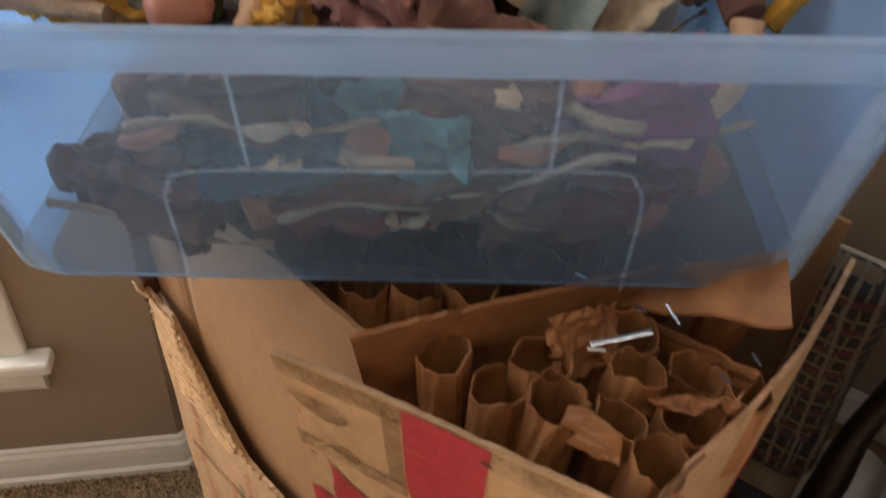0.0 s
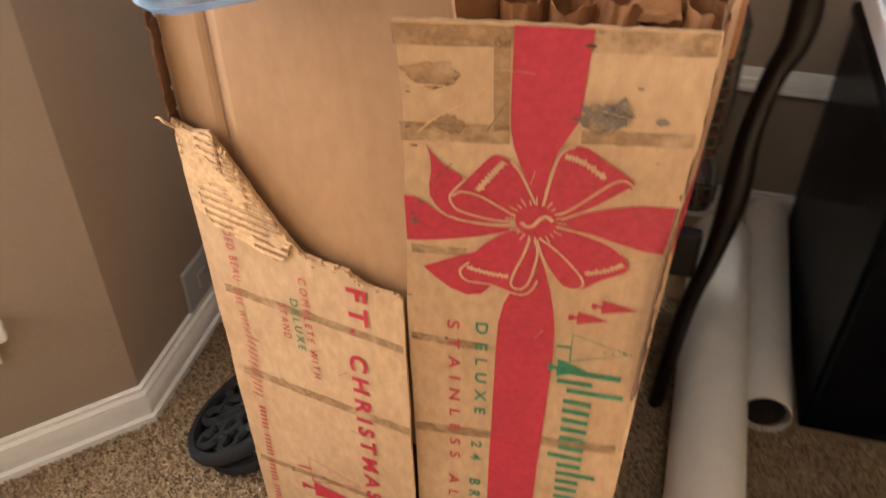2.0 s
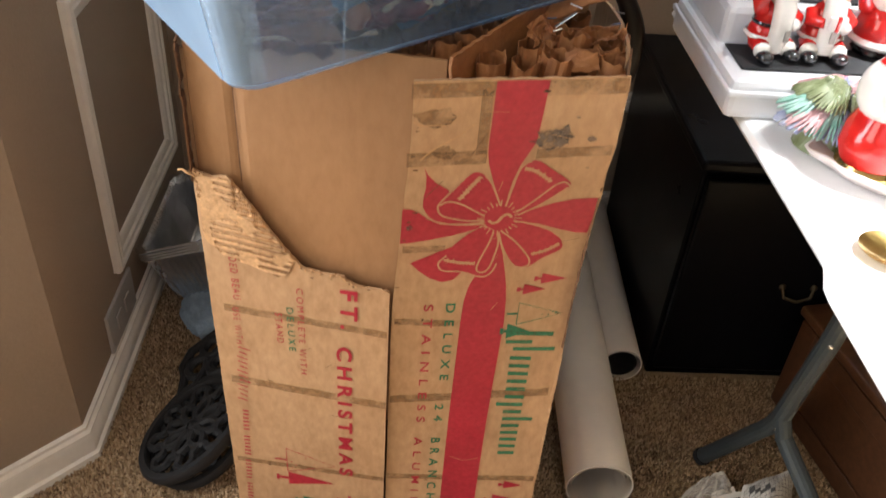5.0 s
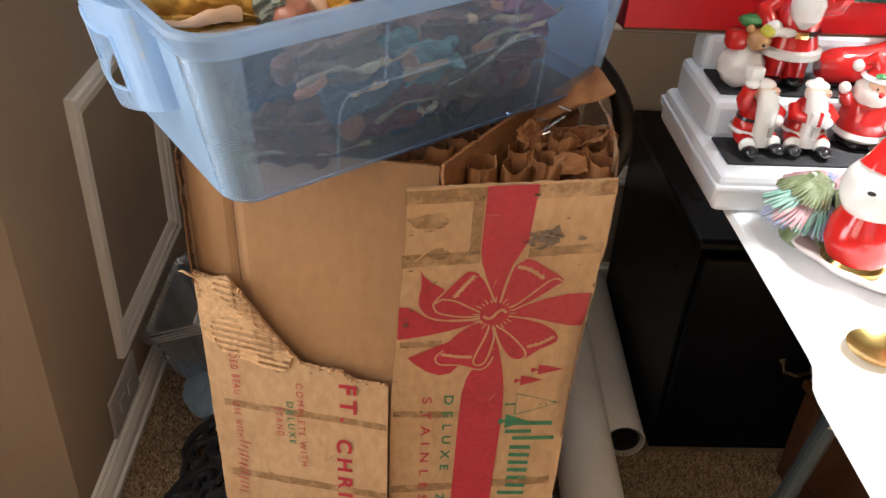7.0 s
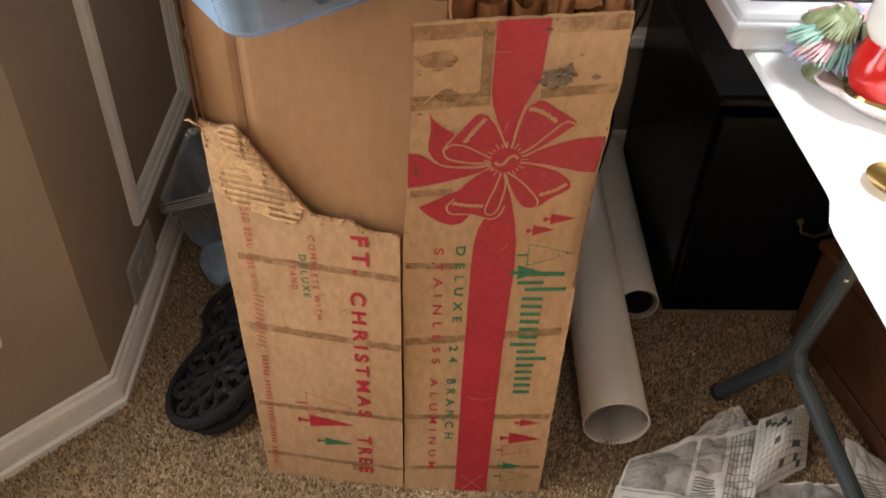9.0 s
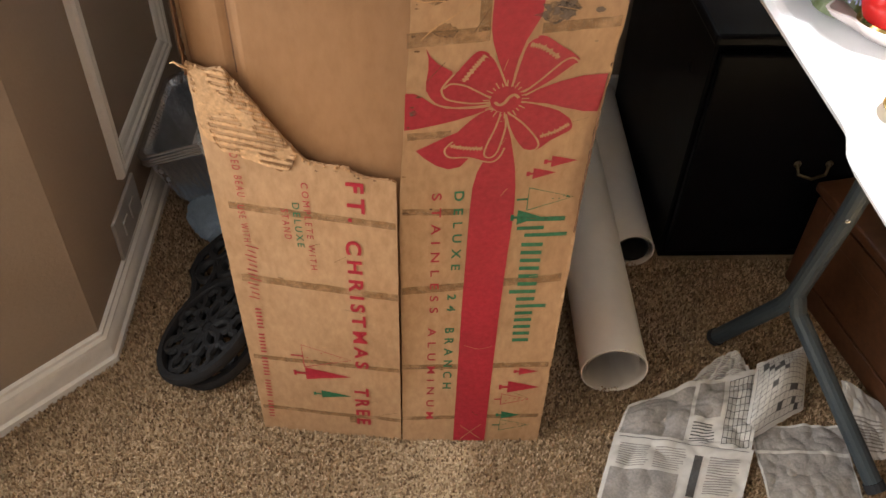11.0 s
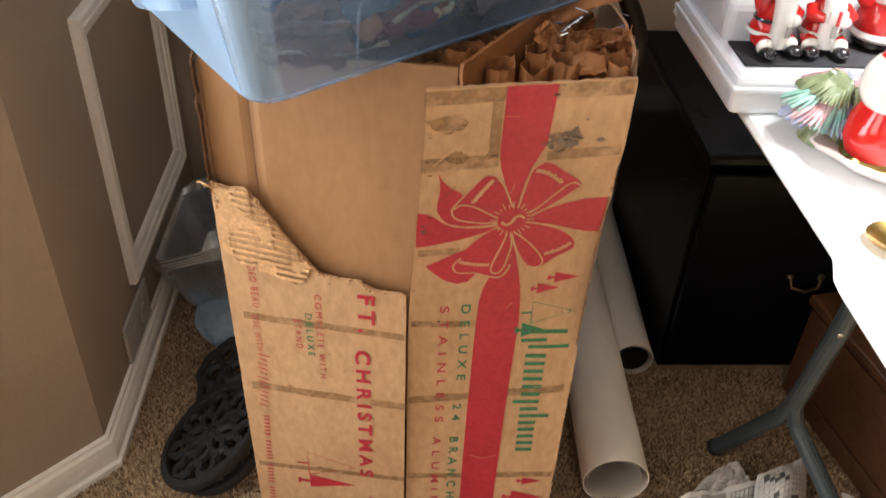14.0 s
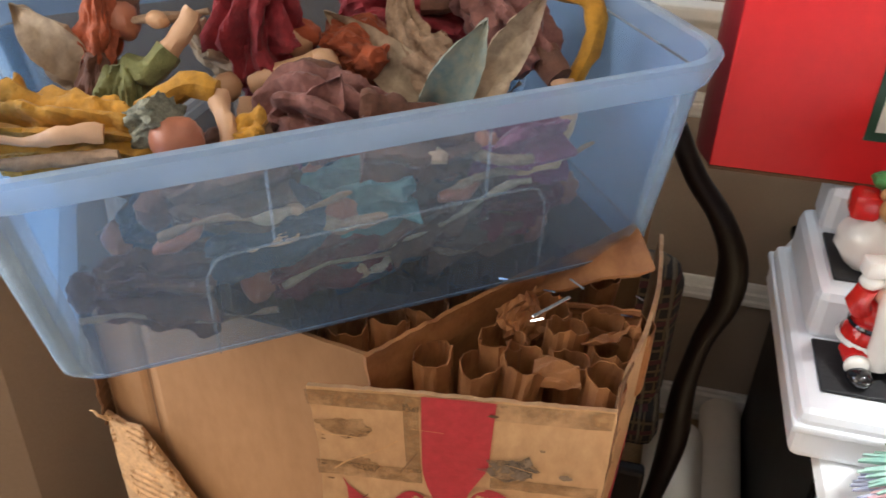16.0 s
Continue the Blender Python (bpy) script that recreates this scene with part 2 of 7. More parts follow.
def rod(bm, path, radii, n=10, caps=True, flat=1.0):
    """A round bar along a path; radii one number or one for each point."""
    path = [Vector(p) for p in path]
    if not hasattr(radii, "__len__"):
        radii = [radii] * len(path)
    side, rings = None, []
    for i, p in enumerate(path):
        d = (path[min(i + 1, len(path) - 1)] - path[max(i - 1, 0)]).normalized()
        if side is None:
            side = d.orthogonal().normalized()
        side = (side - d * side.dot(d)).normalized()
        up = d.cross(side)
        rings.append([bm.verts.new(p + radii[i] * (math.cos(2 * math.pi * k / n) * side + flat * math.sin(2 * math.pi * k / n) * up)) for k in range(n)])
    for a, b in zip(rings, rings[1:]):
        for k in range(n):
            bm.faces.new((a[k], a[(k + 1) % n], b[(k + 1) % n], b[k]))
    if caps:
        bm.faces.new(rings[0][::-1])
        bm.faces.new(rings[-1])
    return bm


def ball(bm, centre, radii, seg=14, rings=10, rough=0.0, m=None, seed=0):
    r = bmesh.ops.create_uvsphere(bm, u_segments=seg, v_segments=rings, radius=1.0)
    rad = Vector(radii) if hasattr(radii, "__len__") else Vector((radii,) * 3)
    for v in r["verts"]:
        k = 1 + (rough * noise.noise(v.co * 2.3 + Vector((seed, 0, 0))) if rough else 0)
        v.co = Vector([v.co[i] * rad[i] * k for i in range(3)])
    if m:
        bmesh.ops.transform(bm, matrix=m, verts=r["verts"])
    bmesh.ops.translate(bm, vec=Vector(centre), verts=r["verts"])
    return bm


def lathe(bm, profile, n=24, centre=(0, 0, 0), closed=False):
    """A turned form about z from (radius, height) pairs."""
    c = Vector(centre)
    rings = [[bm.verts.new(c + Vector((r * math.cos(2 * math.pi * k / n), r * math.sin(2 * math.pi * k / n), z))) for k in range(n)] for r, z in profile]
    pairs = list(zip(rings, rings[1:])) + ([(rings[-1], rings[0])] if closed else [])
    for a, b in pairs:
        for k in range(n):
            bm.faces.new((a[k], a[(k + 1) % n], b[(k + 1) % n], b[k]))
    if not closed:
        if profile[0][0] > 1e-5:
            bm.faces.new(rings[0][::-1])
        if profile[-1][0] > 1e-5:
            bm.faces.new(rings[-1])
    bmesh.ops.remove_doubles(bm, verts=bm.verts, dist=1e-6)
    return bm


def lerp(a, b, k):
    return a + (b - a) * k


def smooth01(a, b, x):
    k = min(1, max(0, (x - a) / (b - a)))
    return k * k * (3 - 2 * k)


def along(points, x):
    """The height at x of a broken line."""
    for (x0, y0), (x1, y1) in zip(points, points[1:]):
        if x <= x1:
            return lerp(y0, y1, max(0, (x - x0) / (x1 - x0)))
    return points[-1][1]


def rounded_rect(hx, hy, r, n=6):
    pts = []
    for cx, cy, a0 in ((hx - r, hy - r, 0), (-hx + r, hy - r, 90), (-hx + r, -hy + r, 180), (hx - r, -hy + r, 270)):
        for k in range(n + 1):
            a = radians(a0 + 90 * k / n)
            pts.append((cx + r * math.cos(a), cy + r * math.sin(a)))
    return pts


def loft(bm, rings, cap_start=True, cap_end=True):
    vs = [[bm.verts.new(p) for p in ring] for ring in rings]
    n = len(vs[0])
    for a, b in zip(vs, vs[1:]):
        for k in range(n):
            bm.faces.new((a[k], a[(k + 1) % n], b[(k + 1) % n], b[k]))
    if cap_start:
        bm.faces.new(vs[0][::-1])
    if cap_end:
        bm.faces.new(vs[-1])
    return bm


# ---- the room ----
def wall(name, p0, p1, out, z1, openings=(), mat=WALL):
    """A wall from p0 to p1, thickened towards out, with openings (s0, s1, z0, z1) through it."""
    p0, p1, out = Vector((*p0, 0)), Vector((*p1, 0)), Vector((*out, 0))
    length = (p1 - p0).length
    d = (p1 - p0).normalized()
    bm = bmesh.new()

    def piece(s0, s1, a, b):
        base = [p0 + d * s0, p0 + d * s1, p0 + d * s1 + out, p0 + d * s0 + out]
        loft(bm, [[p + Vector((0, 0, a)) for p in base], [p + Vector((0, 0, b)) for p in base]])
    s = 0
    for s0, s1, a, b in openings:
        piece(s, s0, 0, z1)
        piece(s0, s1, 0, a)
        piece(s0, s1, b, z1)
        s = s1
    piece(s, length, 0, z1)
    return tagged(finish(name, bm, mat), "taupe painted plaster wall", "wall", kind="structure")


XB, YB, CEILING = -0.726, 1.2, 2.48
CORNER = (XB, 0.443)
R2 = math.sqrt(0.5)
A_END = (XB - 1.5 * R2, 0.443 - 1.5 * R2)
wall("wall_north", (XB - 0.12, YB), (2.4, YB), (0, 0.12), CEILING, [(0.42, 1.66, 0.83, 2.05)])
wall("wall_west", CORNER, (XB, YB), (-0.12, 0.04), CEILING)
wall("wall_bay", A_END, CORNER, (-0.085, 0.085), CEILING, [(0.42, 1.29, 0.285, 2.0)])
# the openings in the next two walls are unseen, added for the daylight lamps
wall("wall_far_west", (A_END[0], -2.0), A_END, (-0.12, 0), CEILING, [(0.38, 1.30, 0.55, 2.15)])
wall("wall_south", (A_END[0] - 0.12, -2.0), (2.4, -2.0), (0, -0.12), CEILING, [(0.755, 2.155, 0.8, 2.2)])
wall("wall_east", (2.4, -2.12), (2.4, YB + 0.12), (0.12, 0), CEILING)
tagged(finish("floor", block(bmesh.new(), (-2.1, -2.12, -0.1), (2.52, 1.32, 0.0)), CARPET), "beige speckled cut-pile carpet floor", "floor", kind="structure")
tagged(finish("ceiling", block(bmesh.new(), (-2.1, -2.12, CEILING), (2.52, 1.32, CEILING + 0.1)), CEIL), "plain white painted ceiling", "ceiling", kind="structure")


def sweep(bm, path, profile, inward):
    """A moulding along a plan path; profile pairs are (distance from the wall, height)."""
    path = [Vector(p) for p in path]
    rings = []
    for i, p in enumerate(path):
        ns = []
        for a, b in ((i - 1, i), (i, i + 1)):
            if a >= 0 and b < len(path):
                d = (path[b] - path[a]).normalized()
                ns.append(Vector((d.y, -d.x)) * inward)
        n = sum(ns, Vector((0, 0))) / len(ns)
        n = n / n.dot(ns[0]) if len(ns) > 1 else n
        rings.append([Vector((p.x + n.x * o, p.y + n.y * o, z)) for o, z in profile])
    return loft(bm, rings)


BASE = [(0.0005, 0.0), (0.019, 0.0), (0.019, 0.014), (0.014, 0.018), (0.014, 0.046), (0.011, 0.050), (0.011, 0.057), (0.006, 0.062), (0.006, 0.068), (0.0005, 0.071)]
ob = finish("baseboard", sweep(bmesh.new(), [A_END, CORNER, (XB, YB)], BASE, 1), TRIM, True)
tagged(ob, "white moulded wooden baseboard", "baseboard", kind="structure")
ob = finish("baseboard", sweep(bmesh.new(), [(XB + 0.02, YB), (2.4, YB)], BASE, 1), TRIM, True)
tagged(ob, "white moulded wooden baseboard", "baseboard", kind="structure")


def panel_moulding(name, m, w, h):
    """A rectangular picture-frame moulding in the plane x, z, facing -y, mitred, from (0, 0) to (w, h)."""
    prof = [(0.0, 0.0), (0.0, -0.011), (0.004, -0.015), (0.011, -0.015), (0.014, -0.011), (0.017, -0.011), (0.019, -0.014), (0.026, -0.013), (0.029, -0.009), (0.038, -0.007), (0.043, -0.004), (0.045, 0.0)]
    bm = bmesh.new()
    rings = []
    for cx, cz, sx, sz in ((0, 0, 1, 1), (w, 0, -1, 1), (w, h, -1, -1), (0, h, 1, -1)):
        rings.append([Vector((cx + sx * o, y, cz + sz * o)) for o, y in prof])
    rings.append([v.copy() for v in rings[0]])
    loft(bm, rings, False, False)
    bmesh.ops.remove_doubles(bm, verts=bm.verts, dist=1e-5)
    ob = finish(name, bm, TRIM)
    ob.matrix_world = m
    return tagged(ob, "white painted rectangular panel moulding on the wall", "trim", kind="structure")


panel_moulding("trim", pose(XB, 0.688, 0.184, 0, 0, 90), 0.437, 0.490)
panel_moulding("trim", pose(-0.60, YB, 0.285, 0, 0, 0), 1.5, 0.395)


def window(name, m, w, z0, z1, blinds, sill_out, ears=0.05):
    """A window in an opening of width w; local x along the wall, -y into the room."""
    win = holder(name, "white painted window with sill" + (" and closed slat blinds" if blinds else ""), "window", m, kind="structure")
    bm = bmesh.new()
    t = 0.05
    for x0, x1 in ((-t, 0.0), (w, w + t)):
        block(bm, (x0, -0.016, z0 - 0.0), (x1, 0.0, z1 + t), 0.004)
    block(bm, (-t, -0.018, z1), (w + t, 0.0, z1 + t), 0.004)
    part("window_frame", bm, TRIM, win)
    bm = bmesh.new()
    for a, b in (((0, 0.05, z0), (0.035, 0.085, z1)), ((w - 0.035, 0.05, z0), (w, 0.085, z1)), ((0.035, 0.05, z0), (w - 0.035, 0.085, z0 + 0.04)),
                 ((0.035, 0.05, z1 - 0.04), (w - 0.035, 0.085, z1)), ((0.035, 0.052, (z0 + z1) / 2 - 0.02), (w - 0.035, 0.083, (z0 + z1) / 2 + 0.02))):
        block(bm, a, b, 0.003)
    part("sash", bm, TRIM, win)
    bm = bmesh.new()
    block(bm, (-t - ears, -sill_out, z0 - 0.024), (w + t + ears, 0.0, z0), 0.006)
    block(bm, (0.0, 0.0, z0 - 0.0), (w, 0.05, z0 + 0.002))
    part("window_sill", bm, TRIM, win)
    bm = bmesh.new()
    prof = [(0.0005, z0 - 0.075), (0.010, z0 - 0.075), (0.016, z0 - 0.062), (0.016, z0 - 0.04), (0.026, z0 - 0.026), (0.0005, z0 - 0.024)]
    sweep(bm, [(-t - ears + 0.02, 0), (w + t + ears - 0.02, 0)], prof, 1)
    part("apron", bm, TRIM, win)
    g = part("pane", block(bmesh.new(), (0.03, 0.064, z0 + 0.03), (w - 0.03, 0.068, z1 - 0.03)), GLASS, win)
    g.visible_shadow = False
    if blinds:
        mesh = None
        n = int((z1 - z0 - 0.03) / 0.021)
        for k in range(n):
            if mesh is None:
                bm = bmesh.new()
                sheet(bm, lambda u, v: Vector((lerp(0.008, w - 0.008, u), lerp(-0.012, 0.012, v), 0.0025 * (1 - (2 * v - 1) ** 2))), 1, 6, (0, 0, 0.0012))
                ob = part("slat", bm, BLIND, win)
                mesh = ob.data
            else:
                ob = new("slat", mesh)
                ob.parent = win
            ob.matrix_local = pose(0, 0.027, z0 + 0.02 + 0.021 * k, 52, 0, 0)
    return win


GLASS = see_through("window_glass", (0.95, 0.98, 1.0), (0.9, 0.95, 1.0), 0.92, 0.03)
BLIND = see_through("white_blind_slat", (1.0, 1.0, 1.0), (0.82, 0.83, 0.83), 0.08, 0.4)
window("window_1", pose(XB - 0.12 + 0.42, YB, 0), 1.24, 0.83, 2.05, True, 0.05)
window("window_2", pose(A_END[0] + 0.42 * R2, A_END[1] + 0.42 * R2, 0, 0, 0, 45), 0.87, 0.285, 2.0, False, 0.035, 0.03)

# wall plate above the west baseboard
plate = holder("wall_plate", "ivory plastic cable plate on the taupe wall", "wall plate", pose(XB, 0.604, 0.069, 0, 0, 90))
part("faceplate", block(bmesh.new(), (0, -0.007, 0), (0.145, 0.0, 0.083), 0.003), PLATE, plate)
for px in (0.05, 0.096):
    part("socket", block(bmesh.new(), (px - 0.014, -0.010, 0.027), (px + 0.014, -0.0068, 0.056), 0.002), PLATE, plate)


# ---- the old carton standing on end ----
BOX_M = pose(-0.451, 0.301, 0, 0, 0, math.degrees(math.atan2(-0.034, 0.422)))
BOX_INV = BOX_M.inverted()
BW, BD, BH = 0.423, 0.25, 0.82
carton = holder("cardboard_box", "worn tan carton with red ribbon print, standing open on the carpet", "box", BOX_M)


def d_right(x, z):
    """How far the right flap stands proud of the box front."""
    z = max(z, 0)
    return lerp(0.012 + 0.072 * (z / 0.82) ** 2.5, 0.034 * smooth01(0.5, 0.8, z), (x - 0.215) / 0.208)


def d_left(x, z):
    z = max(z, 0)
    return lerp(0.023 * z / 0.66, 0.010 + 0.028 * z / 0.545, x / 0.212)


def d_inner(x, z):
    return lerp(0.018 * z / 0.66, 0.05 * z / 0.83, x / 0.26) - 0.006 - 0.003 * math.exp(-((x - 0.05) / 0.006) ** 2)


def nz(x, y=0.0, s=0.0):
    return noise.noise(Vector((x, y, s)))


TEAR = [(0.0, 0.669), (0.0045, 0.668), (0.0196, 0.663), (0.038, 0.6665), (0.05, 0.6495), (0.065, 0.6265), (0.08, 0.6026), (0.096, 0.578), (0.113, 0.556),
        (0.138, 0.5515), (0.1565, 0.5526), (0.175, 0.5403), (0.194, 0.5388), (0.215, 0.5378)]
RAW = [(0.0, 0.585), (0.0076, 0.5735), (0.027, 0.556), (0.055, 0.548), (0.085, 0.536), (0.099, 0.546), (0.106, 0.566), (0.215, 0.5)]


def tear_top(x):
    return along(TEAR, x) + 0.0022 * nz(x * 210, 1) + 0.0022 * nz(x * 520, 4)


def left_flap(u, v):
    x = lerp(0.0, 0.2125, u)
    z = lerp(0.0, tear_top(x), v)
    return Vector((x + 0.0008 * nz(z * 60, 3), -d_left(x, z) + 0.0016 * nz(x * 14, z * 14), z))


part("left_flap", sheet(bmesh.new(), left_flap, 90, 60, (0, 0.0035, 0)), CARD, carton, "torn tan flap with red and green print")


def right_flap(u, v):
    top = 0.8195 + 0.0016 * nz(u * 22, 7) + 0.0012 * nz(u * 70, 7)
    z = lerp(0.0, top, v)
    edge = 0.0028 * nz(z * 26, 9) + 0.0018 * nz(z * 90, 5)
    left = 0.2148 + 0.016 * smooth01(0.45, 0.82, z) + 0.0008 * nz(z * 30, 2)
    x = lerp(left, 0.4225 + 0.006 * smooth01(0.55, 0.8, z) + edge, u)
    return Vector((x, -d_right(x, z) + 0.0016 * nz(x * 14, z * 14, 3), z))


part("right_flap", sheet(bmesh.new(), right_flap, 40, 80, (0, 0.0035, 0)), CARD, carton, "tan flap printed with a red ribbon and bow")


def inner_flap(u, v):
    x = lerp(0.004, 0.258, u)
    top = 0.812 + 0.012 * smooth01(0.05, 0.2, x) + 0.001 * nz(x * 60, 8)
    z = lerp(0.3, top, v)
    return Vector((x, -d_inner(x, z) + 0.001 * nz(x * 9, z * 5, 6), z))


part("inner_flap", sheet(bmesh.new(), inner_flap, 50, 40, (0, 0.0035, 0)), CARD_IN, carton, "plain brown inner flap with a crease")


def exposed(u, v):
    x = lerp(0.003, 0.108, u)
    z = lerp(along(RAW, x) + 0.004 * nz(x * 120, 2), tear_top(x) - 0.001, v)
    if z < along(RAW, x):
        z = along(RAW, x)
    torn = smooth01(-0.08, 0.14, nz(x * 26, z * 30, 11) + 0.35 * nz(x * 60, z * 20, 5) + 0.9 * (z - along(RAW, x) - 0.03) + 0.13)
    ridge = 0.0024 * math.sin((z + 0.14 * x) * 2 * math.pi / 0.0092) * torn
    return Vector((x, -d_left(x, z) - 0.0013 - 0.8 * ridge + 0.0006 * nz(x * 90, z * 90), z))


fluting = part("exposed_fluting", sheet(bmesh.new(), exposed, 46, 150, (0, 0.001, 0)), CARD_RAW, carton, "bare corrugated core where the print tore off")
# shade between the ridges is painted in with a darker card colour
fluting.data.materials.append(CARD_GROOVE_SHADE)
for poly in fluting.data.polygons:
    c = poly.center
    torn = nz(c.x * 26, c.z * 30, 11) + 0.35 * nz(c.x * 60, c.z * 20, 5) + 0.9 * (c.z - along(RAW, c.x) - 0.03) + 0.13
    poly.material_index = 1 if math.sin((c.z + 0.14 * c.x) * 2 * math.pi / 0.0092) < -0.1 and torn > 0.0 else 0


def side(x0, ragged, seed):
    def fn(u, v):
        y0 = 0.0 if ragged else -0.012
        top = (0.828 - 0.034 * u + 0.004 * nz(u * 9, seed) + 0.003 * nz(u * 40, seed)) if ragged else 0.80
        z = lerp(0.0, top, v)
        y = lerp(y0 * smooth01(0.2, 0.8, z) + (0.006 * nz(z * 9, seed) + 0.0035 * nz(z * 48, seed) + 0.003 * nz(z * 170, seed + 2) if ragged else 0.0), BD, u)
        bulge = 0.008 * math.sin(math.pi * u) * smooth01(0.2, 0.8, z)
        return Vector((x0 + (bulge + 0.006 * smooth01(0.5, 0.82, z) if ragged else -0.3 * bulge) + 0.001 * nz(u * 5, z * 9, seed), y, z))
    return fn


part("side_panel", sheet(bmesh.new(), side(BW + 0.001, True, 21), 36, 80, (-0.0035, 0, 0)), CARD, carton, "scuffed side with ragged dirty edge")
part("side_panel", sheet(bmesh.new(), side(-0.001, False, 31), 20, 30, (0.0035, 0, 0)), CARD, carton)
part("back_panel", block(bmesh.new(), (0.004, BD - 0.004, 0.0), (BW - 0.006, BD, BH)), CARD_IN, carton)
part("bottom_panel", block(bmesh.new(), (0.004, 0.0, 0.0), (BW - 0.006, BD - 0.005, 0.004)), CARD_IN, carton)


def ragged_edge(u, v):
    z = lerp(0.45, 0.83, u)
    wob = 0.006 * nz(z * 45, 3) + 0.004 * nz(z * 120, 8)
    return Vector((BW - 0.002 + 0.006 * smooth01(0.5, 0.82, z) + 0.003 * v + 0.5 * wob * v, lerp(-0.026, 0.004, v) * smooth01(0.2, 0.8, z) + wob, z))


part("frayed_corner", sheet(bmesh.new(), ragged_edge, 70, 3, (-0.0015, 0.001, 0)), CARD_DARK, carton, "dark frayed corner of torn layers")
def left_edge(u, v):
    z = lerp(0.655, 0.812, u)
    wob = 0.003 * nz(z * 60, 13) + 0.003 * nz(z * 150, 18)
    return Vector((-0.001 - 0.003 * v + wob * v, lerp(-0.026, -0.008, v) + wob, z))


part("frayed_corner", sheet(bmesh.new(), left_edge, 60, 3, (0.0015, 0.001, 0)), CARD_DARK, carton, "dark frayed corner of torn layers")
for k in range(26):
    x = random.uniform(0.0, 0.2) if k < 20 else random.uniform(0.0, 0.012)
    z = tear_top(x)
    ln = random.uniform(0.003, 0.008)
    part("torn_shred", rod(bmesh.new(), [(x, -d_left(x, z) - 0.0008, z - 0.003), (x + random.uniform(-0.003, 0.003), -d_left(x, z) - 0.002, z + ln * 0.4)], [0.0014, 0.0006], 4), CARD_RAW, carton)
part("torn_shred", rod(bmesh.new(), [(0.004, -0.024, 0.662), (-0.004, -0.028, 0.668), (-0.009, -0.027, 0.671), (-0.014, -0.026, 0.669)], [0.0018, 0.0015, 0.001, 0.0005], 5), CARD_RAW, carton)


def on_flap(bm, fn, lift=0.0010):
    """Bend a flat drawing (x across, y up) onto a flap."""
    for v in bm.verts:
        x, z = v.co.x, v.co.y
        v.co = Vector((x, -(fn(x, z) + lift) + 0.0016 * nz(x * 14, z * 14, 3 if fn is d_right else 0), z))
    return bm


def shape(bm, pts, cell=0.012):
    """A flat filled outline, cut finely enough to bend."""
    f = bm.faces.new([bm.verts.new((x, y, 0)) for x, y in pts])
    r = bmesh.ops.triangulate(bm, faces=[f])
    faces = r["faces"]
    for _ in range(4):
        es = {e for f in bm.faces for e in f.edges if e.calc_length() > cell}
        if not es:
            break
        bmesh.ops.subdivide_edges(bm, edges=list(es), cuts=1)
        bmesh.ops.triangulate(bm, faces=[f for f in bm.faces if len(f.verts) > 3])
    return bm


def bar(x0, z0, x1, z1):
    return [(x0, z0), (x1, z0), (x1, z1), (x0, z1)]


def curve_pts(pts, closed=True, n=6):
    """A smooth line through points."""
    out, m = [], len(pts)
    for i in range(m if closed else m - 1):
        p = [Vector(pts[(i + k) % m] if closed else pts[min(max(i + k, 0), m - 1)]) for k in (-1, 0, 1, 2)]
        for j in range(n):
            t = j / n
            q = 0.5 * ((2 * p[1]) + (p[2] - p[0]) * t + (2 * p[0] - 5 * p[1] + 4 * p[2] - p[3]) * t * t + (3 * p[1] - p[0] - 3 * p[2] + p[3]) * t ** 3)
            out.append((q.x, q.y))
    if not closed:
        out.append(tuple(pts[-1]))
    return out


def stroke(bm, pts, w):
    """A drawn line of width w."""
    pv = [Vector(p) for p in pts]
    rows = []
    for i, p in enumerate(pv):
        d = (pv[min(i + 1, len(pv) - 1)] - pv[max(i - 1, 0)]).normalized()
        o = Vector((-d.y, d.x)) * w / 2
        rows.append((bm.verts.new((*(p + o), 0)), bm.verts.new((*(p - o), 0))))
    for a, b in zip(rows, rows[1:]):
        bm.faces.new((a[0], a[1], b[1], b[0]))
    return bm


def stroke_mesh(pts, w):
    bm = bmesh.new()
    stroke(bm, pts, w)
    return bm


def each_piece(name, bm, mat, parent, label=""):
    """One part for every separate piece of a drawing."""
    bm.faces.ensure_lookup_table()
    seen = set()
    for first in bm.faces:
        if first.index in seen:
            continue
        todo, piece = [first], []
        seen.add(first.index)
        while todo:
            f = todo.pop()
            piece.append(f)
            for v in f.verts:
                for g in v.link_faces:
                    if g.index not in seen:
                        seen.add(g.index)
                        todo.append(g)
        one, made = bmesh.new(), {}
        for f in piece:
            for v in f.verts:
                if v not in made:
                    made[v] = one.verts.new(v.co)
            one.faces.new([made[v] for v in f.verts])
        part(name, one, mat, parent, label)
    bm.free()


def printed(name, shapes, fn, mat, label="", lift=0.0010):
    bm = bmesh.new()
    for pts in shapes:
        one = bmesh.new()
        shape(one, pts)
        me = bpy.data.meshes.new("tmp")
        one.to_mesh(me)
        one.free()
        bm.from_mesh(me)
        bpy.data.meshes.remove(me)
    bmesh.ops.remove_doubles(bm, verts=bm.verts, dist=1e-5)
    return part(name, on_flap(bm, fn, lift), mat, carton, label)


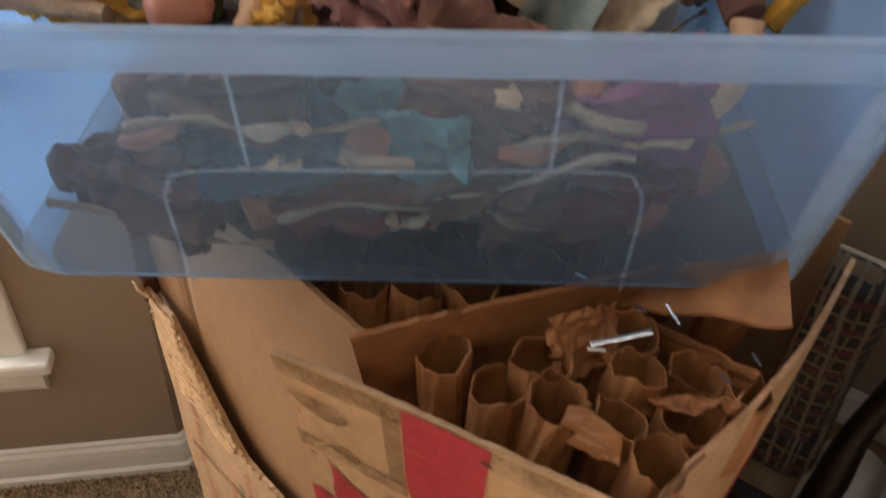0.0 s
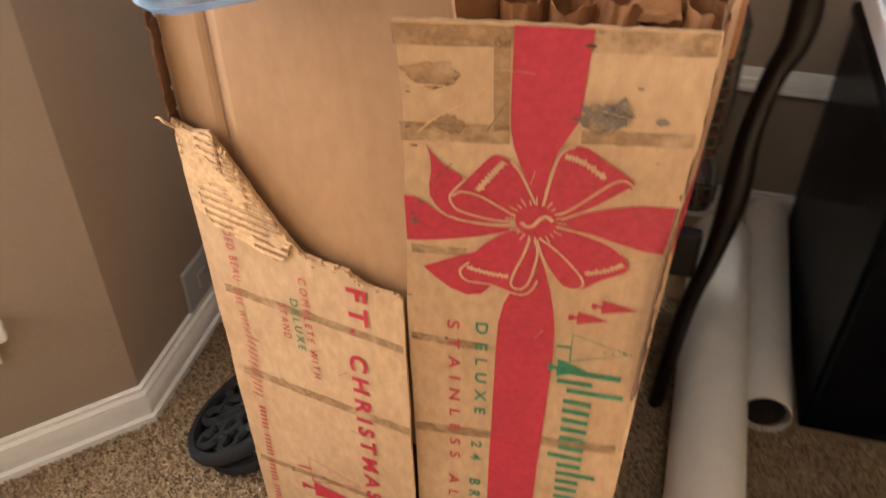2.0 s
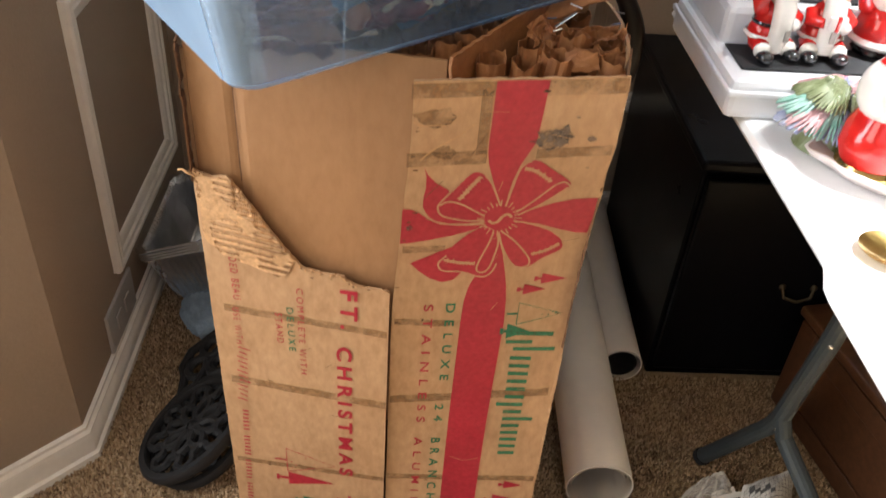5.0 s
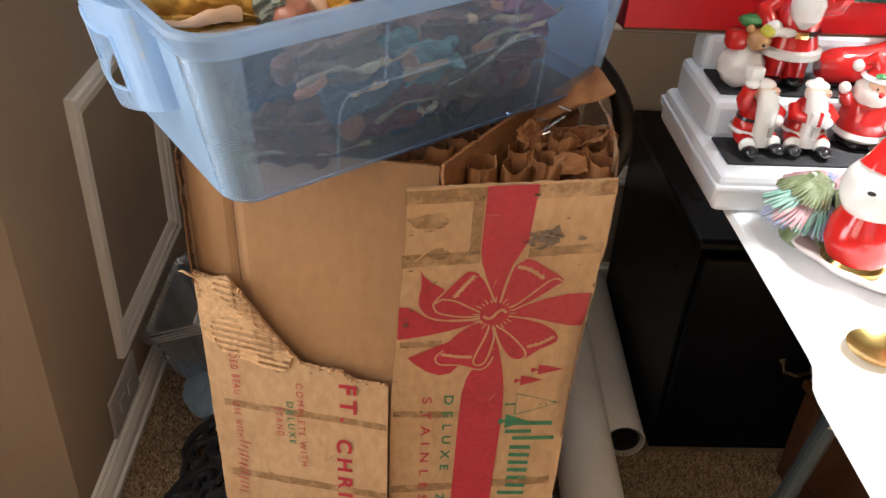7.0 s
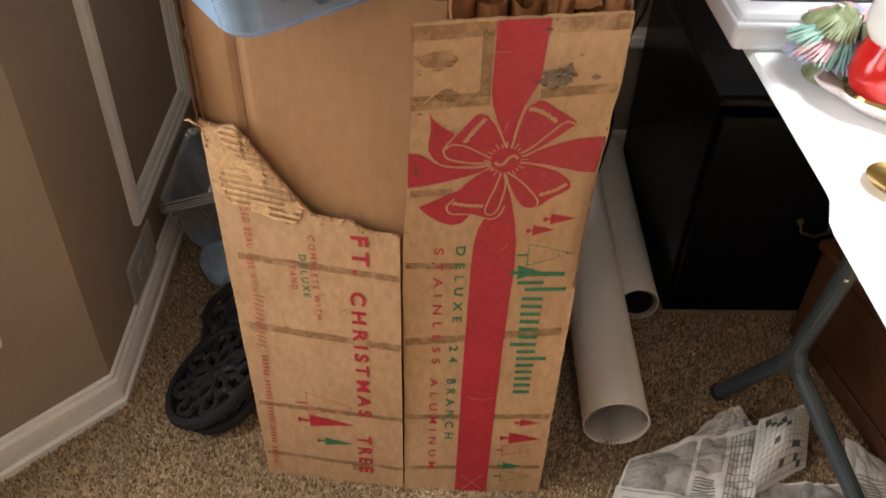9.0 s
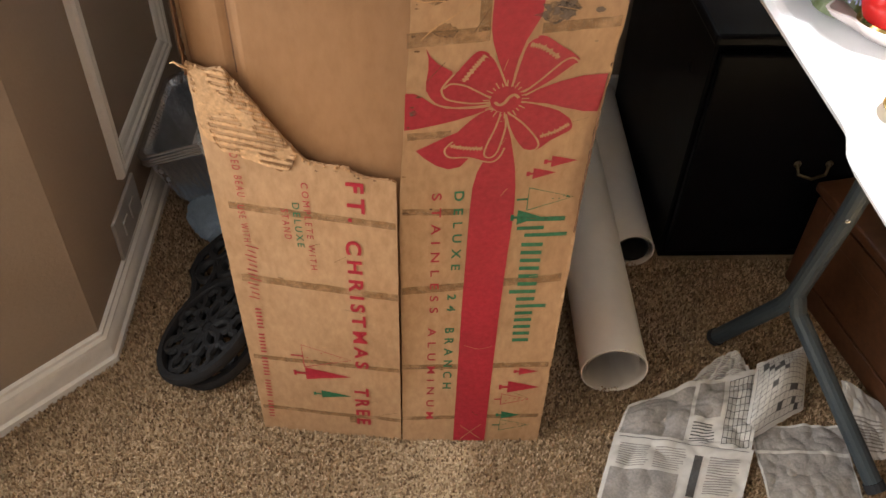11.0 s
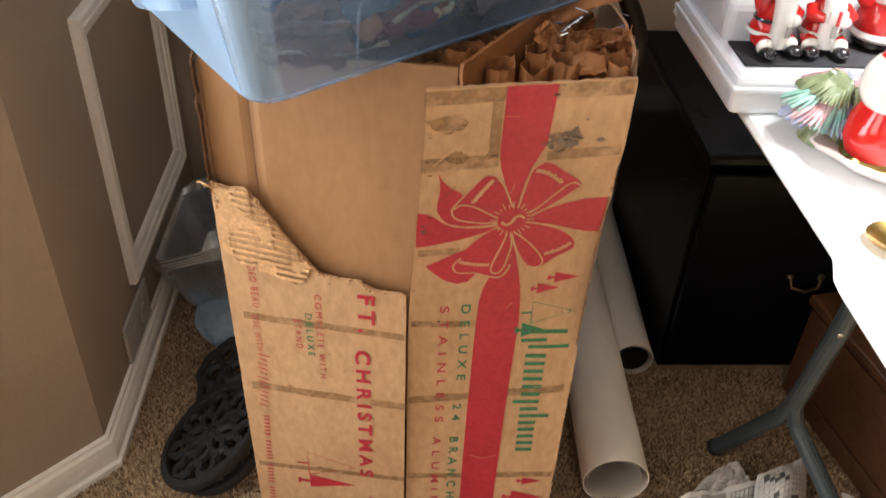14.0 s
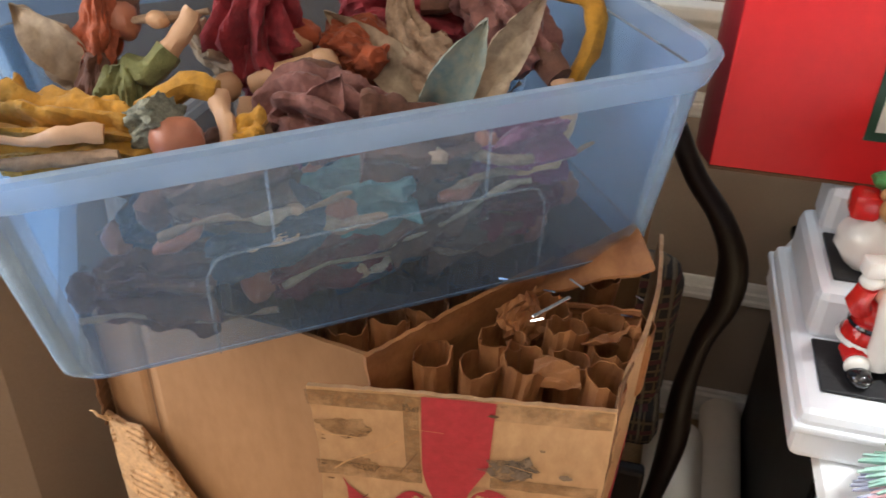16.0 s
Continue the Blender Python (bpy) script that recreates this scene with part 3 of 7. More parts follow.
def lettering(text, x0, x1, z0, z1, fn, mat, bold=0.0, gap=1.45):
    """Words that read downwards from z0 to z1, the letters' feet at x0 and heads at x1."""
    cu = bpy.data.curves.new("lettering", "FONT")
    cu.body, cu.offset, cu.space_character = text, bold, gap
    ob = new("lettering", cu)
    dg = bpy.context.evaluated_depsgraph_get()
    me = bpy.data.meshes.new_from_object(ob.evaluated_get(dg))
    bpy.data.objects.remove(ob)
    bm = bmesh.new()
    bm.from_mesh(me)
    bpy.data.meshes.remove(me)
    tx = [v.co.x for v in bm.verts]
    ty = [v.co.y for v in bm.verts]
    for v in bm.verts:
        k = (v.co.x - min(tx)) / (max(tx) - min(tx))
        h = (v.co.y - min(ty)) / (max(ty) - min(ty))
        v.co = Vector((lerp(x0, x1, h), lerp(z0, z1, k), 0))
    bm.faces.index_update()
    each_piece("printed_letter", on_flap(bm, fn, 0.0011), mat, carton)


# ribbon and bow on the right flap
RIB = [(0.8185, 0.3045, 0.3528), (0.75, 0.3035, 0.3494), (0.7365, 0.3039, 0.3436), (0.7217, 0.3063, 0.337), (0.7023, 0.3119, 0.332), (0.682, 0.3187, 0.329), (0.655, 0.3215, 0.327),
       (0.62, 0.3215, 0.3278), (0.5960, 0.318, 0.3331), (0.5640, 0.306, 0.3393), (0.5472, 0.3003, 0.342), (0.5226, 0.2963, 0.3446), (0.488, 0.295, 0.3462), (0.31, 0.2931, 0.3426), (0.0045, 0.2927, 0.3407)]
ribbon = []
for (za, la, ra), (zb, lb, rb) in zip(RIB, RIB[1:]):
    n = max(1, int((za - zb) / 0.03))
    for k in range(n):
        a, b = k / n, (k + 1) / n
        ribbon.append([(lerp(la, lb, a), lerp(za, zb, a)), (lerp(ra, rb, a), lerp(za, zb, a)), (lerp(ra, rb, b), lerp(za, zb, b)), (lerp(la, lb, b), lerp(za, zb, b))])
printed("printed_ribbon", ribbon, d_right, RED_INK, "printed red ribbon")
printed("printed_ribbon", [[(0.2239, 0.6642), (0.2323, 0.6636), (0.2411, 0.6581), (0.2501, 0.6493), (0.2638, 0.6421), (0.2869, 0.6403), (0.3087, 0.6427), (0.318, 0.647), (0.3089, 0.6386), (0.2941, 0.6319), (0.2757, 0.6254), (0.2525, 0.6192), (0.2315, 0.6145), (0.2222, 0.6137)]], d_right, RED_INK)
printed("printed_ribbon", [[(0.332, 0.650), (0.3546, 0.661), (0.3765, 0.6706), (0.3987, 0.6766), (0.4227, 0.678), (0.4226, 0.6506), (0.4205, 0.6269), (0.4058, 0.628), (0.3858, 0.6344), (0.366, 0.6416), (0.3398, 0.6457)]], d_right, RED_INK)
LOOPS = [[(0.3225, 0.6674), (0.3163, 0.6849), (0.3098, 0.701), (0.3027, 0.7098), (0.295, 0.713), (0.2897, 0.7106), (0.2825, 0.7013), (0.2741, 0.6891), (0.2644, 0.6782), (0.259, 0.6697), (0.2591, 0.6623), (0.2636, 0.6553), (0.2774, 0.6503), (0.2935, 0.647), (0.3095, 0.648)],
         [(0.3273, 0.6665), (0.3316, 0.6897), (0.336, 0.7145), (0.3406, 0.7237), (0.3478, 0.7272), (0.3566, 0.7262), (0.371, 0.7151), (0.3832, 0.7062), (0.3909, 0.6987), (0.3905, 0.694), (0.3848, 0.6863), (0.3733, 0.6783), (0.3608, 0.6672), (0.3479, 0.659), (0.339, 0.6551)],
         [(0.3375, 0.645), (0.3566, 0.6413), (0.3764, 0.6335), (0.3897, 0.6228), (0.3959, 0.6124), (0.3965, 0.604), (0.3905, 0.5978), (0.3767, 0.5888), (0.3655, 0.5778), (0.3583, 0.575), (0.3494, 0.5776), (0.3395, 0.5921), (0.3307, 0.6128), (0.3249, 0.6327)],
         [(0.3198, 0.6324), (0.3078, 0.6372), (0.2943, 0.6287), (0.2807, 0.6137), (0.2693, 0.5965), (0.2642, 0.5852), (0.2648, 0.5766), (0.271, 0.5716), (0.2894, 0.571), (0.3069, 0.5642), (0.3157, 0.5626), (0.3215, 0.5698), (0.3265, 0.5864), (0.3273, 0.6098), (0.3245, 0.6321)]]
for p in LOOPS:
    printed("printed_bow_loop", [curve_pts(p, True, 3)], d_right, RED_INK, "printed red bow loop", 0.0013)
TAILS = [[(0.2437, 0.7189), (0.2475, 0.7091), (0.2555, 0.6988), (0.2686, 0.6895), (0.272, 0.676), (0.272, 0.66), (0.2774, 0.6488), (0.2935, 0.646), (0.3086, 0.6449), (0.2937, 0.6432), (0.273, 0.6432), (0.2569, 0.6475), (0.2482, 0.6557), (0.2441, 0.6663), (0.244, 0.6781), (0.2462, 0.6924), (0.2462, 0.7064)],
         [(0.2335, 0.5839), (0.2479, 0.5917), (0.2644, 0.6019), (0.2808, 0.6104), (0.284, 0.595), (0.2850, 0.578), (0.2895, 0.5685), (0.2812, 0.5568), (0.2689, 0.5537), (0.2553, 0.5602), (0.243, 0.5718)]]
for p in TAILS:
    printed("printed_bow_tail", [p], d_right, RED_INK, "printed red bow tail", 0.0012)
# bare lines that part the loops, and the jagged shine on each fold
LINES = [[(0.3229, 0.668), (0.3162, 0.6864), (0.3105, 0.7001), (0.3043, 0.7088)], [(0.2715, 0.6873), (0.2607, 0.6717), (0.2595, 0.6637), (0.2643, 0.6549), (0.2778, 0.6497), (0.2935, 0.6467), (0.3086, 0.6477)],
         [(0.2612, 0.6687), (0.2683, 0.6741), (0.2813, 0.6712), (0.2951, 0.6621), (0.3084, 0.6527)], [(0.3284, 0.667), (0.3324, 0.6925), (0.337, 0.7158), (0.3427, 0.7243), (0.3479, 0.7267)],
         [(0.3912, 0.6951), (0.3845, 0.7), (0.3766, 0.6968), (0.3677, 0.6874), (0.3556, 0.6735), (0.3452, 0.6629), (0.3398, 0.659)], [(0.3891, 0.6929), (0.3754, 0.6796), (0.363, 0.6686), (0.3425, 0.6545)]]
LINES += [[(0.3386, 0.6464), (0.3565, 0.6423), (0.3788, 0.633), (0.3909, 0.6223)], [(0.3268, 0.6325), (0.3422, 0.6184), (0.3558, 0.6007), (0.3634, 0.5866), (0.3625, 0.5785), (0.3558, 0.5753), (0.3494, 0.5776)],
          [(0.3199, 0.6305), (0.3153, 0.6108), (0.3092, 0.5913), (0.3062, 0.578), (0.3078, 0.571), (0.3141, 0.5697), (0.3198, 0.5768), (0.3236, 0.5935), (0.3263, 0.6132), (0.3245, 0.6289)],
          [(0.2722, 0.5953), (0.2645, 0.5852), (0.2651, 0.5766), (0.2712, 0.5716), (0.2894, 0.5706), (0.307, 0.5638), (0.3169, 0.5632), (0.3239, 0.5713), (0.3275, 0.5829)],
          [(0.2439, 0.6657), (0.2483, 0.6558), (0.2574, 0.6469), (0.273, 0.6426), (0.2914, 0.6412), (0.3085, 0.6424)], [(0.3251, 0.6301), (0.3295, 0.6129), (0.3344, 0.5959)]]
for p in LINES:
    part("printed_outline", on_flap(stroke_mesh(curve_pts(p, False, 4), 0.0021), d_right, 0.0017), CARD, carton, "bare tan line in the bow")
for k, p in enumerate([[(0.3, 0.7077), (0.2914, 0.6951), (0.28, 0.6763)], [(0.3418, 0.7183), (0.3547, 0.714), (0.371, 0.7008)], [(0.3641, 0.596), (0.3801, 0.602), (0.3928, 0.6116)], [(0.2699, 0.5894), (0.2864, 0.5849), (0.304, 0.5833)]]):
    mid = [Vector(q) for q in curve_pts(p, False, 11)]
    up_e, low_e = [], []
    for i, q in enumerate(mid):
        d = (mid[min(i + 1, len(mid) - 1)] - mid[max(i - 1, 0)]).normalized()
        o = Vector((-d.y, d.x))
        w = 0.0012 + 0.0030 * (i % 2) * (0.6 + 0.4 * math.sin(i * 1.7 + k))
        up_e.append(tuple(q + o * w))
        low_e.append(tuple(q - o * (0.0010 + 0.0026 * ((i + 1) % 2))))
    printed("printed_shine", [up_e + low_e[::-1]], d_right, CARD, "jagged bare shine on a bow fold", 0.0018)
HUB = Vector((0.3237, 0.6503))
bm = bmesh.new()
for a in range(0, 360, 15):
    r0, r1 = 0.0155, 0.0200 + 0.0032 * (a % 30 == 0)
    ca, sa = math.cos(radians(a)), math.sin(radians(a))
    stroke(bm, [(HUB.x + r0 * ca, HUB.y + 1.1 * r0 * sa), (HUB.x + r1 * ca, HUB.y + 1.1 * r1 * sa)], 0.0013)
bm.faces.index_update()
each_piece("printed_ray", on_flap(bm, d_right, 0.0018), CARD, carton)
printed("printed_knot", [[(HUB.x + 0.0158 * math.cos(radians(a)), HUB.y + 0.0172 * math.sin(radians(a))) for a in range(0, 360, 15)]], d_right, RED_INK, "", 0.0020)
part("printed_outline", on_flap(stroke_mesh(curve_pts([(0.3126, 0.6477), (0.3172, 0.6437), (0.3224, 0.6461), (0.3271, 0.6535), (0.332, 0.6562), (0.3365, 0.6519)], False), 0.0034), d_right, 0.0024), CARD, carton, "bare curl on the knot")

bm = bmesh.new()
stroke(bm, [(0.0495 + 0.0006 * nz(k * 0.7), lerp(0.655, 0.80, k / 14)) for k in range(15)], 0.0016)
part("crease", on_flap(bm, d_inner, 0.0022), CARD_DARK, carton, "dark crease line")
# words
lettering("FT.", 0.1555, 0.176, 0.532, 0.470, d_left, RED_INK, 0.03)
lettering("CHRISTMAS", 0.150, 0.169, 0.4385, 0.181, d_left, RED_INK, 0.03)
lettering("TREE", 0.1455, 0.1665, 0.134, 0.036, d_left, RED_INK, 0.03)
lettering("COMPLETE WITH", 0.1045, 0.1125, 0.5237, 0.3804, d_left, RED_INK)
lettering("DELUXE", 0.0915, 0.100, 0.492, 0.419, d_left, GREEN_INK, 0.01)
lettering("STAND", 0.0775, 0.086, 0.481, 0.431, d_left, RED_INK)
lettering("DED BEAU", 0.0285, 0.0375, 0.557, 0.493, d_left, RED_INK)
lettering("USE WITH", 0.026, 0.0345, 0.4797, 0.4185, d_left, RED_INK)
lettering("DELUXE", 0.2765, 0.2875, 0.5186, 0.3858, d_right, GREEN_INK, 0.02, gap=1.9)
lettering("24", 0.274, 0.285, 0.34, 0.306, d_right, GREEN_INK, 0.02, gap=1.9)
lettering("BRANCH", 0.2725, 0.285, 0.2714, 0.1363, d_right, GREEN_INK, 0.02, gap=1.9)
lettering("STAINLESS", 0.2515, 0.2625, 0.5176, 0.303, d_right, RED_INK, 0.01, gap=1.9)
lettering("ALUMINUM", 0.250, 0.261, 0.2717, 0.0622, d_right, RED_INK, 0.01, gap=1.9)
bm = bmesh.new()
for k in range(12):
    z = 0.412 - k * 0.0086
    x = 0.0315 - 0.0006 * k
    stroke(bm, [(x - 0.005 + 0.002 * math.sin(k * 2.1), z), (x + 0.0065 + 0.004 * (k in (0, 7)), z - 0.004)], 0.0017)
for k in range(34):
    if k % 7 != 6:
        z = 0.292 - k * 0.0077
        x = 0.0262 - 0.00034 * k
        stroke(bm, [(x - 0.004, z), (x + 0.004, z)], 0.003)
bm.faces.index_update()
each_piece("printed_bar", on_flap(bm, d_left, 0.0011), RED_INK, carton)
# trade mark as plain green bars
def mark_shape(pts, w):
    part("printed_mark", on_flap(stroke_mesh(curve_pts(pts, False, 4), w), d_right, 0.0011), GREEN_INK, carton, "plain green bar of a trade mark")


mark_shape([(0.352, 0.470), (0.408, 0.468)], 0.0068)
mark_shape([(0.352, 0.455), (0.384, 0.455)], 0.0060)
mark_shape([(0.362, 0.443), (0.413, 0.443)], 0.0060)
for k in range(14):
    lo, hi = 0.360 - 0.010 * (k == 6) + 0.0003 * k, 0.386 + 0.016 * (k == 8)
    z = 0.4265 - k * 0.0140
    mark_shape([(lo, z), (hi, z)], 0.0066)


def tree_print(x0, x1, z, h, mat, fn, filled=True):
    """A little printed tree with its tip towards x1."""
    tri = [(lerp(x0, x1, 0.2), z - h), (x1, z), (lerp(x0, x1, 0.2), z + h)]
    if filled:
        printed("printed_tree", [tri, bar(x0 + 0.001, z - h * 0.18, lerp(x0, x1, 0.22), z + h * 0.18), bar(x0 - 0.001, z - h * 0.4, x0 + 0.003, z + h * 0.4)], fn, mat, "", 0.0012)
    else:
        bm = bmesh.new()
        stroke(bm, tri + tri[:1], 0.0014)
        stroke(bm, [(x0, z), (lerp(x0, x1, 0.2), z)], 0.003)
        for k in range(7):
            a = random.random() * 0.7
            p = (lerp(x0, x1, 0.25 + a), z + h * (0.8 - a) * random.uniform(-0.8, 0.8))
            stroke(bm, [p, (p[0] + 0.0018, p[1])], 0.0016)
        part("printed_tree", on_flap(bm, fn, 0.0011), mat, carton)


tree_print(0.3563, 0.3885, 0.5395, 0.0085, RED_INK, d_right)
tree_print(0.3741, 0.4105, 0.5565, 0.0085, RED_INK, d_right)
tree_print(0.348, 0.413, 0.5005, 0.017, GREEN_INK, d_right, False)
tree_print(0.344, 0.378, 0.473, 0.012, GREEN_INK, d_right)
tree_print(0.3732, 0.4067, 0.1755, 0.008, RED_INK, d_right)
tree_print(0.355, 0.4121, 0.1395, 0.0135, RED_INK, d_right)
tree_print(0.349, 0.400, 0.110, 0.013, RED_INK, d_right, False)
tree_print(0.355, 0.390, 0.071, 0.009, GREEN_INK, d_right)
tree_print(0.350, 0.406, 0.045, 0.014, GREEN_INK, d_right, False)
tree_print(0.0600, 0.1441, 0.198, 0.026, RED_INK, d_left, False)
tree_print(0.0610, 0.1427, 0.157, 0.014, RED_INK, d_left)
tree_print(0.0860, 0.1406, 0.110, 0.009, GREEN_INK, d_left)


# old tape, stains and scuffs
def tape_strip(x0, x1, z0, z1, h, fn, seed):
    n = 14
    top = [(lerp(x0, x1, k / n), lerp(z0, z1, k / n) + h / 2 + 0.0012 * nz(k * 0.9, seed)) for k in range(n + 1)]
    low = [(lerp(x0, x1, k / n), lerp(z0, z1, k / n) - h / 2 + 0.0012 * nz(k * 0.9, seed + 3)) for k in range(n + 1)]
    printed("tape_strip", [top + low[::-1]], fn, TAPE, "", 0.0007)


for i, (x0, x1, z0, z1, h) in enumerate(((0.229, 0.427, 0.809, 0.811, 0.016), (0.2262, 0.303, 0.727, 0.732, 0.017), (0.351, 0.425, 0.735, 0.740, 0.012), (0.225, 0.27, 0.604, 0.606, 0.010),
                                          (0.2185, 0.335, 0.49, 0.483, 0.010), (0.2165, 0.416, 0.347, 0.3665, 0.014), (0.2155, 0.42, 0.186, 0.191, 0.011), (0.2155, 0.418, 0.062, 0.069, 0.009),
                                          (0.292, 0.3025, 0.772, 0.773, 0.075))):
    tape_strip(x0, x1, z0, z1, h, d_right, i * 5.1)
for i, (x0, x1, z0, z1, h) in enumerate(((0.016, 0.211, 0.478, 0.470, 0.011), (0.013, 0.212, 0.352, 0.343, 0.013), (0.006, 0.212, 0.186, 0.184, 0.009), (0.004, 0.212, 0.062, 0.056, 0.009),
                                          (0.135, 0.150, 0.047, 0.047, 0.017))):
    tape_strip(x0, x1, z0, z1, h, d_left, 60 + i * 4.3)


def blob(cx, cz, rx, rz, seed, n=30):
    return [(cx + rx * (1 + 0.9 * nz(3 * math.cos(2 * math.pi * k / n), 3 * math.sin(2 * math.pi * k / n), seed)) * math.cos(2 * math.pi * k / n),
             cz + rz * (1 + 0.9 * nz(3 * math.cos(2 * math.pi * k / n), 3 * math.sin(2 * math.pi * k / n), seed + 2)) * math.sin(2 * math.pi * k / n)) for k in range(n)]


for one in [blob(0.364, 0.753, 0.016, 0.011, 4), blob(0.374, 0.7585, 0.009, 0.009, 9), blob(0.4023, 0.754, 0.0042, 0.003, 2), blob(0.2315, 0.638, 0.003, 0.004, 5), blob(0.385, 0.779, 0.0016, 0.0014, 6)]:
    printed("stain", [one], d_right, STAIN, "grey stain", 0.0021)
for one in [blob(0.253, 0.779, 0.018, 0.010, 14), blob(0.262, 0.737, 0.011, 0.008, 17)]:
    printed("stain", [one], d_right, TAPE, "brown tape residue", 0.0009)
for pts, w in (([(0.239, 0.728), (0.252, 0.742), (0.272, 0.757), (0.288, 0.772)], 0.0012), ([(0.302, 0.045), (0.318, 0.028), (0.333, 0.012)], 0.0010), ([(0.333, 0.048), (0.318, 0.03), (0.304, 0.01)], 0.0010),
               ([(0.30, 0.235), (0.32, 0.228), (0.338, 0.234)], 0.0008), ([(0.231, 0.775), (0.240, 0.7705), (0.252, 0.771), (0.262, 0.7705)], 0.0012)):
    part("scuff", on_flap(stroke_mesh(curve_pts(pts, False), w), d_right, 0.0024), CARD_RAW, carton, "pale scratch")
# handling wear: fine pale creases and dark flecks along the edges and the tear
wear = random.Random(77)
for k in range(34):
    right = k % 5 < 3
    x0 = wear.uniform(0.232, 0.405) if right else wear.uniform(0.02, 0.19)
    z0 = wear.uniform(0.05, 0.80) if right else wear.uniform(0.04, 0.50)
    a, ln = wear.gauss(0.1, 0.5), wear.uniform(0.010, 0.034)
    pts = [(min(x0 + ln * q * math.cos(a), 0.418 if right else 0.208), z0 + ln * q * math.sin(a) + 0.0022 * nz(q * 3, k)) for q in (0, 0.33, 0.66, 1)]
    part("crease", on_flap(stroke_mesh(curve_pts(pts, False), wear.uniform(0.0003, 0.0007)), d_right if right else d_left, 0.0022), CARD_RAW if k % 3 else DIRT, carton)
for k in range(34):
    side_k = k % 4
    if side_k == 0:
        z, fn = wear.uniform(0.45, 0.81), d_right
        x = 0.2148 + 0.016 * smooth01(0.45, 0.82, z) + wear.choice((wear.uniform(0.003, 0.007), wear.uniform(0.004, 0.02)))
    elif side_k == 1:
        x = wear.uniform(0.11, 0.208)
        z, fn = tear_top(x) - abs(wear.gauss(0.004, 0.005)), d_left
    elif side_k == 2:
        x, z, fn = wear.uniform(0.23, 0.42), wear.choice((0.811, 0.729, 0.49, 0.355, 0.188)) + wear.gauss(0, 0.006), d_right
    else:
        x, z, fn = wear.uniform(0.01, 0.205), wear.choice((0.474, 0.347, 0.185, 0.06)) + wear.gauss(0, 0.005), d_left
    r = wear.uniform(0.0005, 0.0019)
    z = min(z, 0.817)
    printed("stain", [blob(x, z, r * wear.uniform(0.8, 2.2), r * 0.8, 200 + k, 12)], fn, DIRT if k % 3 else TAPE, "", 0.0019)
side_at = side(BW + 0.001, True, 21)
part("printed_ribbon", sheet(bmesh.new(), lambda u, v: side_at(lerp(0.04, 0.9, u), lerp(0.735, 0.80, v)) + Vector((0.0012, 0, 0)), 30, 8, (-0.0008, 0, 0)), RED_INK, carton)


# folds of card inside the open top
def ruled(a0, a1, b0, b1, curl=0.0, seed=0, rough=0.003):
    """A sheet of card between edge a0-a1 and edge b0-b1, in world places."""
    a0, a1, b0, b1 = [BOX_INV @ Vector(p) for p in (a0, a1, b0, b1)]
    n = (a1 - a0).cross(b0 - a0).normalized()
    return lambda u, v: a0.lerp(a1, u).lerp(b0.lerp(b1, u), v) + n * (curl * math.sin(math.pi * v) + rough * nz(u * 4, v * 4, seed)) + (b0 - a0).normalized() * (0.004 * nz(u * 16, seed) * v)


part("divider", sheet(bmesh.new(), ruled((-0.194, 0.246, 0.745), (-0.090, 0.372, 0.745), (-0.196, 0.226, 0.834), (-0.090, 0.372, 0.842), 0.0, 3), 24, 12, (0.003, -0.002, 0)), KRAFT, carton, "brown card divider")
part("end_flap", sheet(bmesh.new(), ruled((-0.112, 0.352, 0.812), (-0.014, 0.35, 0.86), (-0.075, 0.40, 0.822), (-0.034, 0.396, 0.868), 0.012, 6), 16, 10, (0, 0, -0.0025)), KRAFT, carton, "creased brown end flap")
part("end_flap", sheet(bmesh.new(), ruled((-0.118, 0.365, 0.79), (-0.02, 0.345, 0.80), (-0.112, 0.364, 0.804), (-0.018, 0.346, 0.822), 0.0, 8), 14, 6, (0, 0.0025, 0)), KRAFT, carton, "creased brown end flap")


# ---- kraft paper sleeves in the carton ----
def sleeve_mesh(seed):
    rnd = random.Random(seed)
    bm = bmesh.new()
    n, r = 26, rnd.uniform(0.0150, 0.0172)
    sq = rnd.uniform(0.72, 1.0)
    rings = []
    for z in (-0.06, -0.04, -0.026, -0.012, 0.0):
        rings.append([Vector((r * (1 + 0.26 * nz(2 * math.cos(a), 2 * math.sin(a) + z * 14, seed)) * math.cos(a), sq * r * (1 + 0.26 * nz(2 * math.cos(a), 2 * math.sin(a) + z * 14, seed + 5)) * math.sin(a),
                              z + (0.010 * nz(1.2 * math.cos(a), 1.2 * math.sin(a), seed) + 0.0025 * nz(4 * math.cos(a), 4 * math.sin(a), seed) if z > -0.02 else 0))) for a in (2 * math.pi * k / n for k in range(n))])
    inner = [[Vector((p.x * 0.94, p.y * 0.94, p.z)) for p in ring] for ring in rings[::-1]]
    loft(bm, rings + inner, False, False)
    return bm


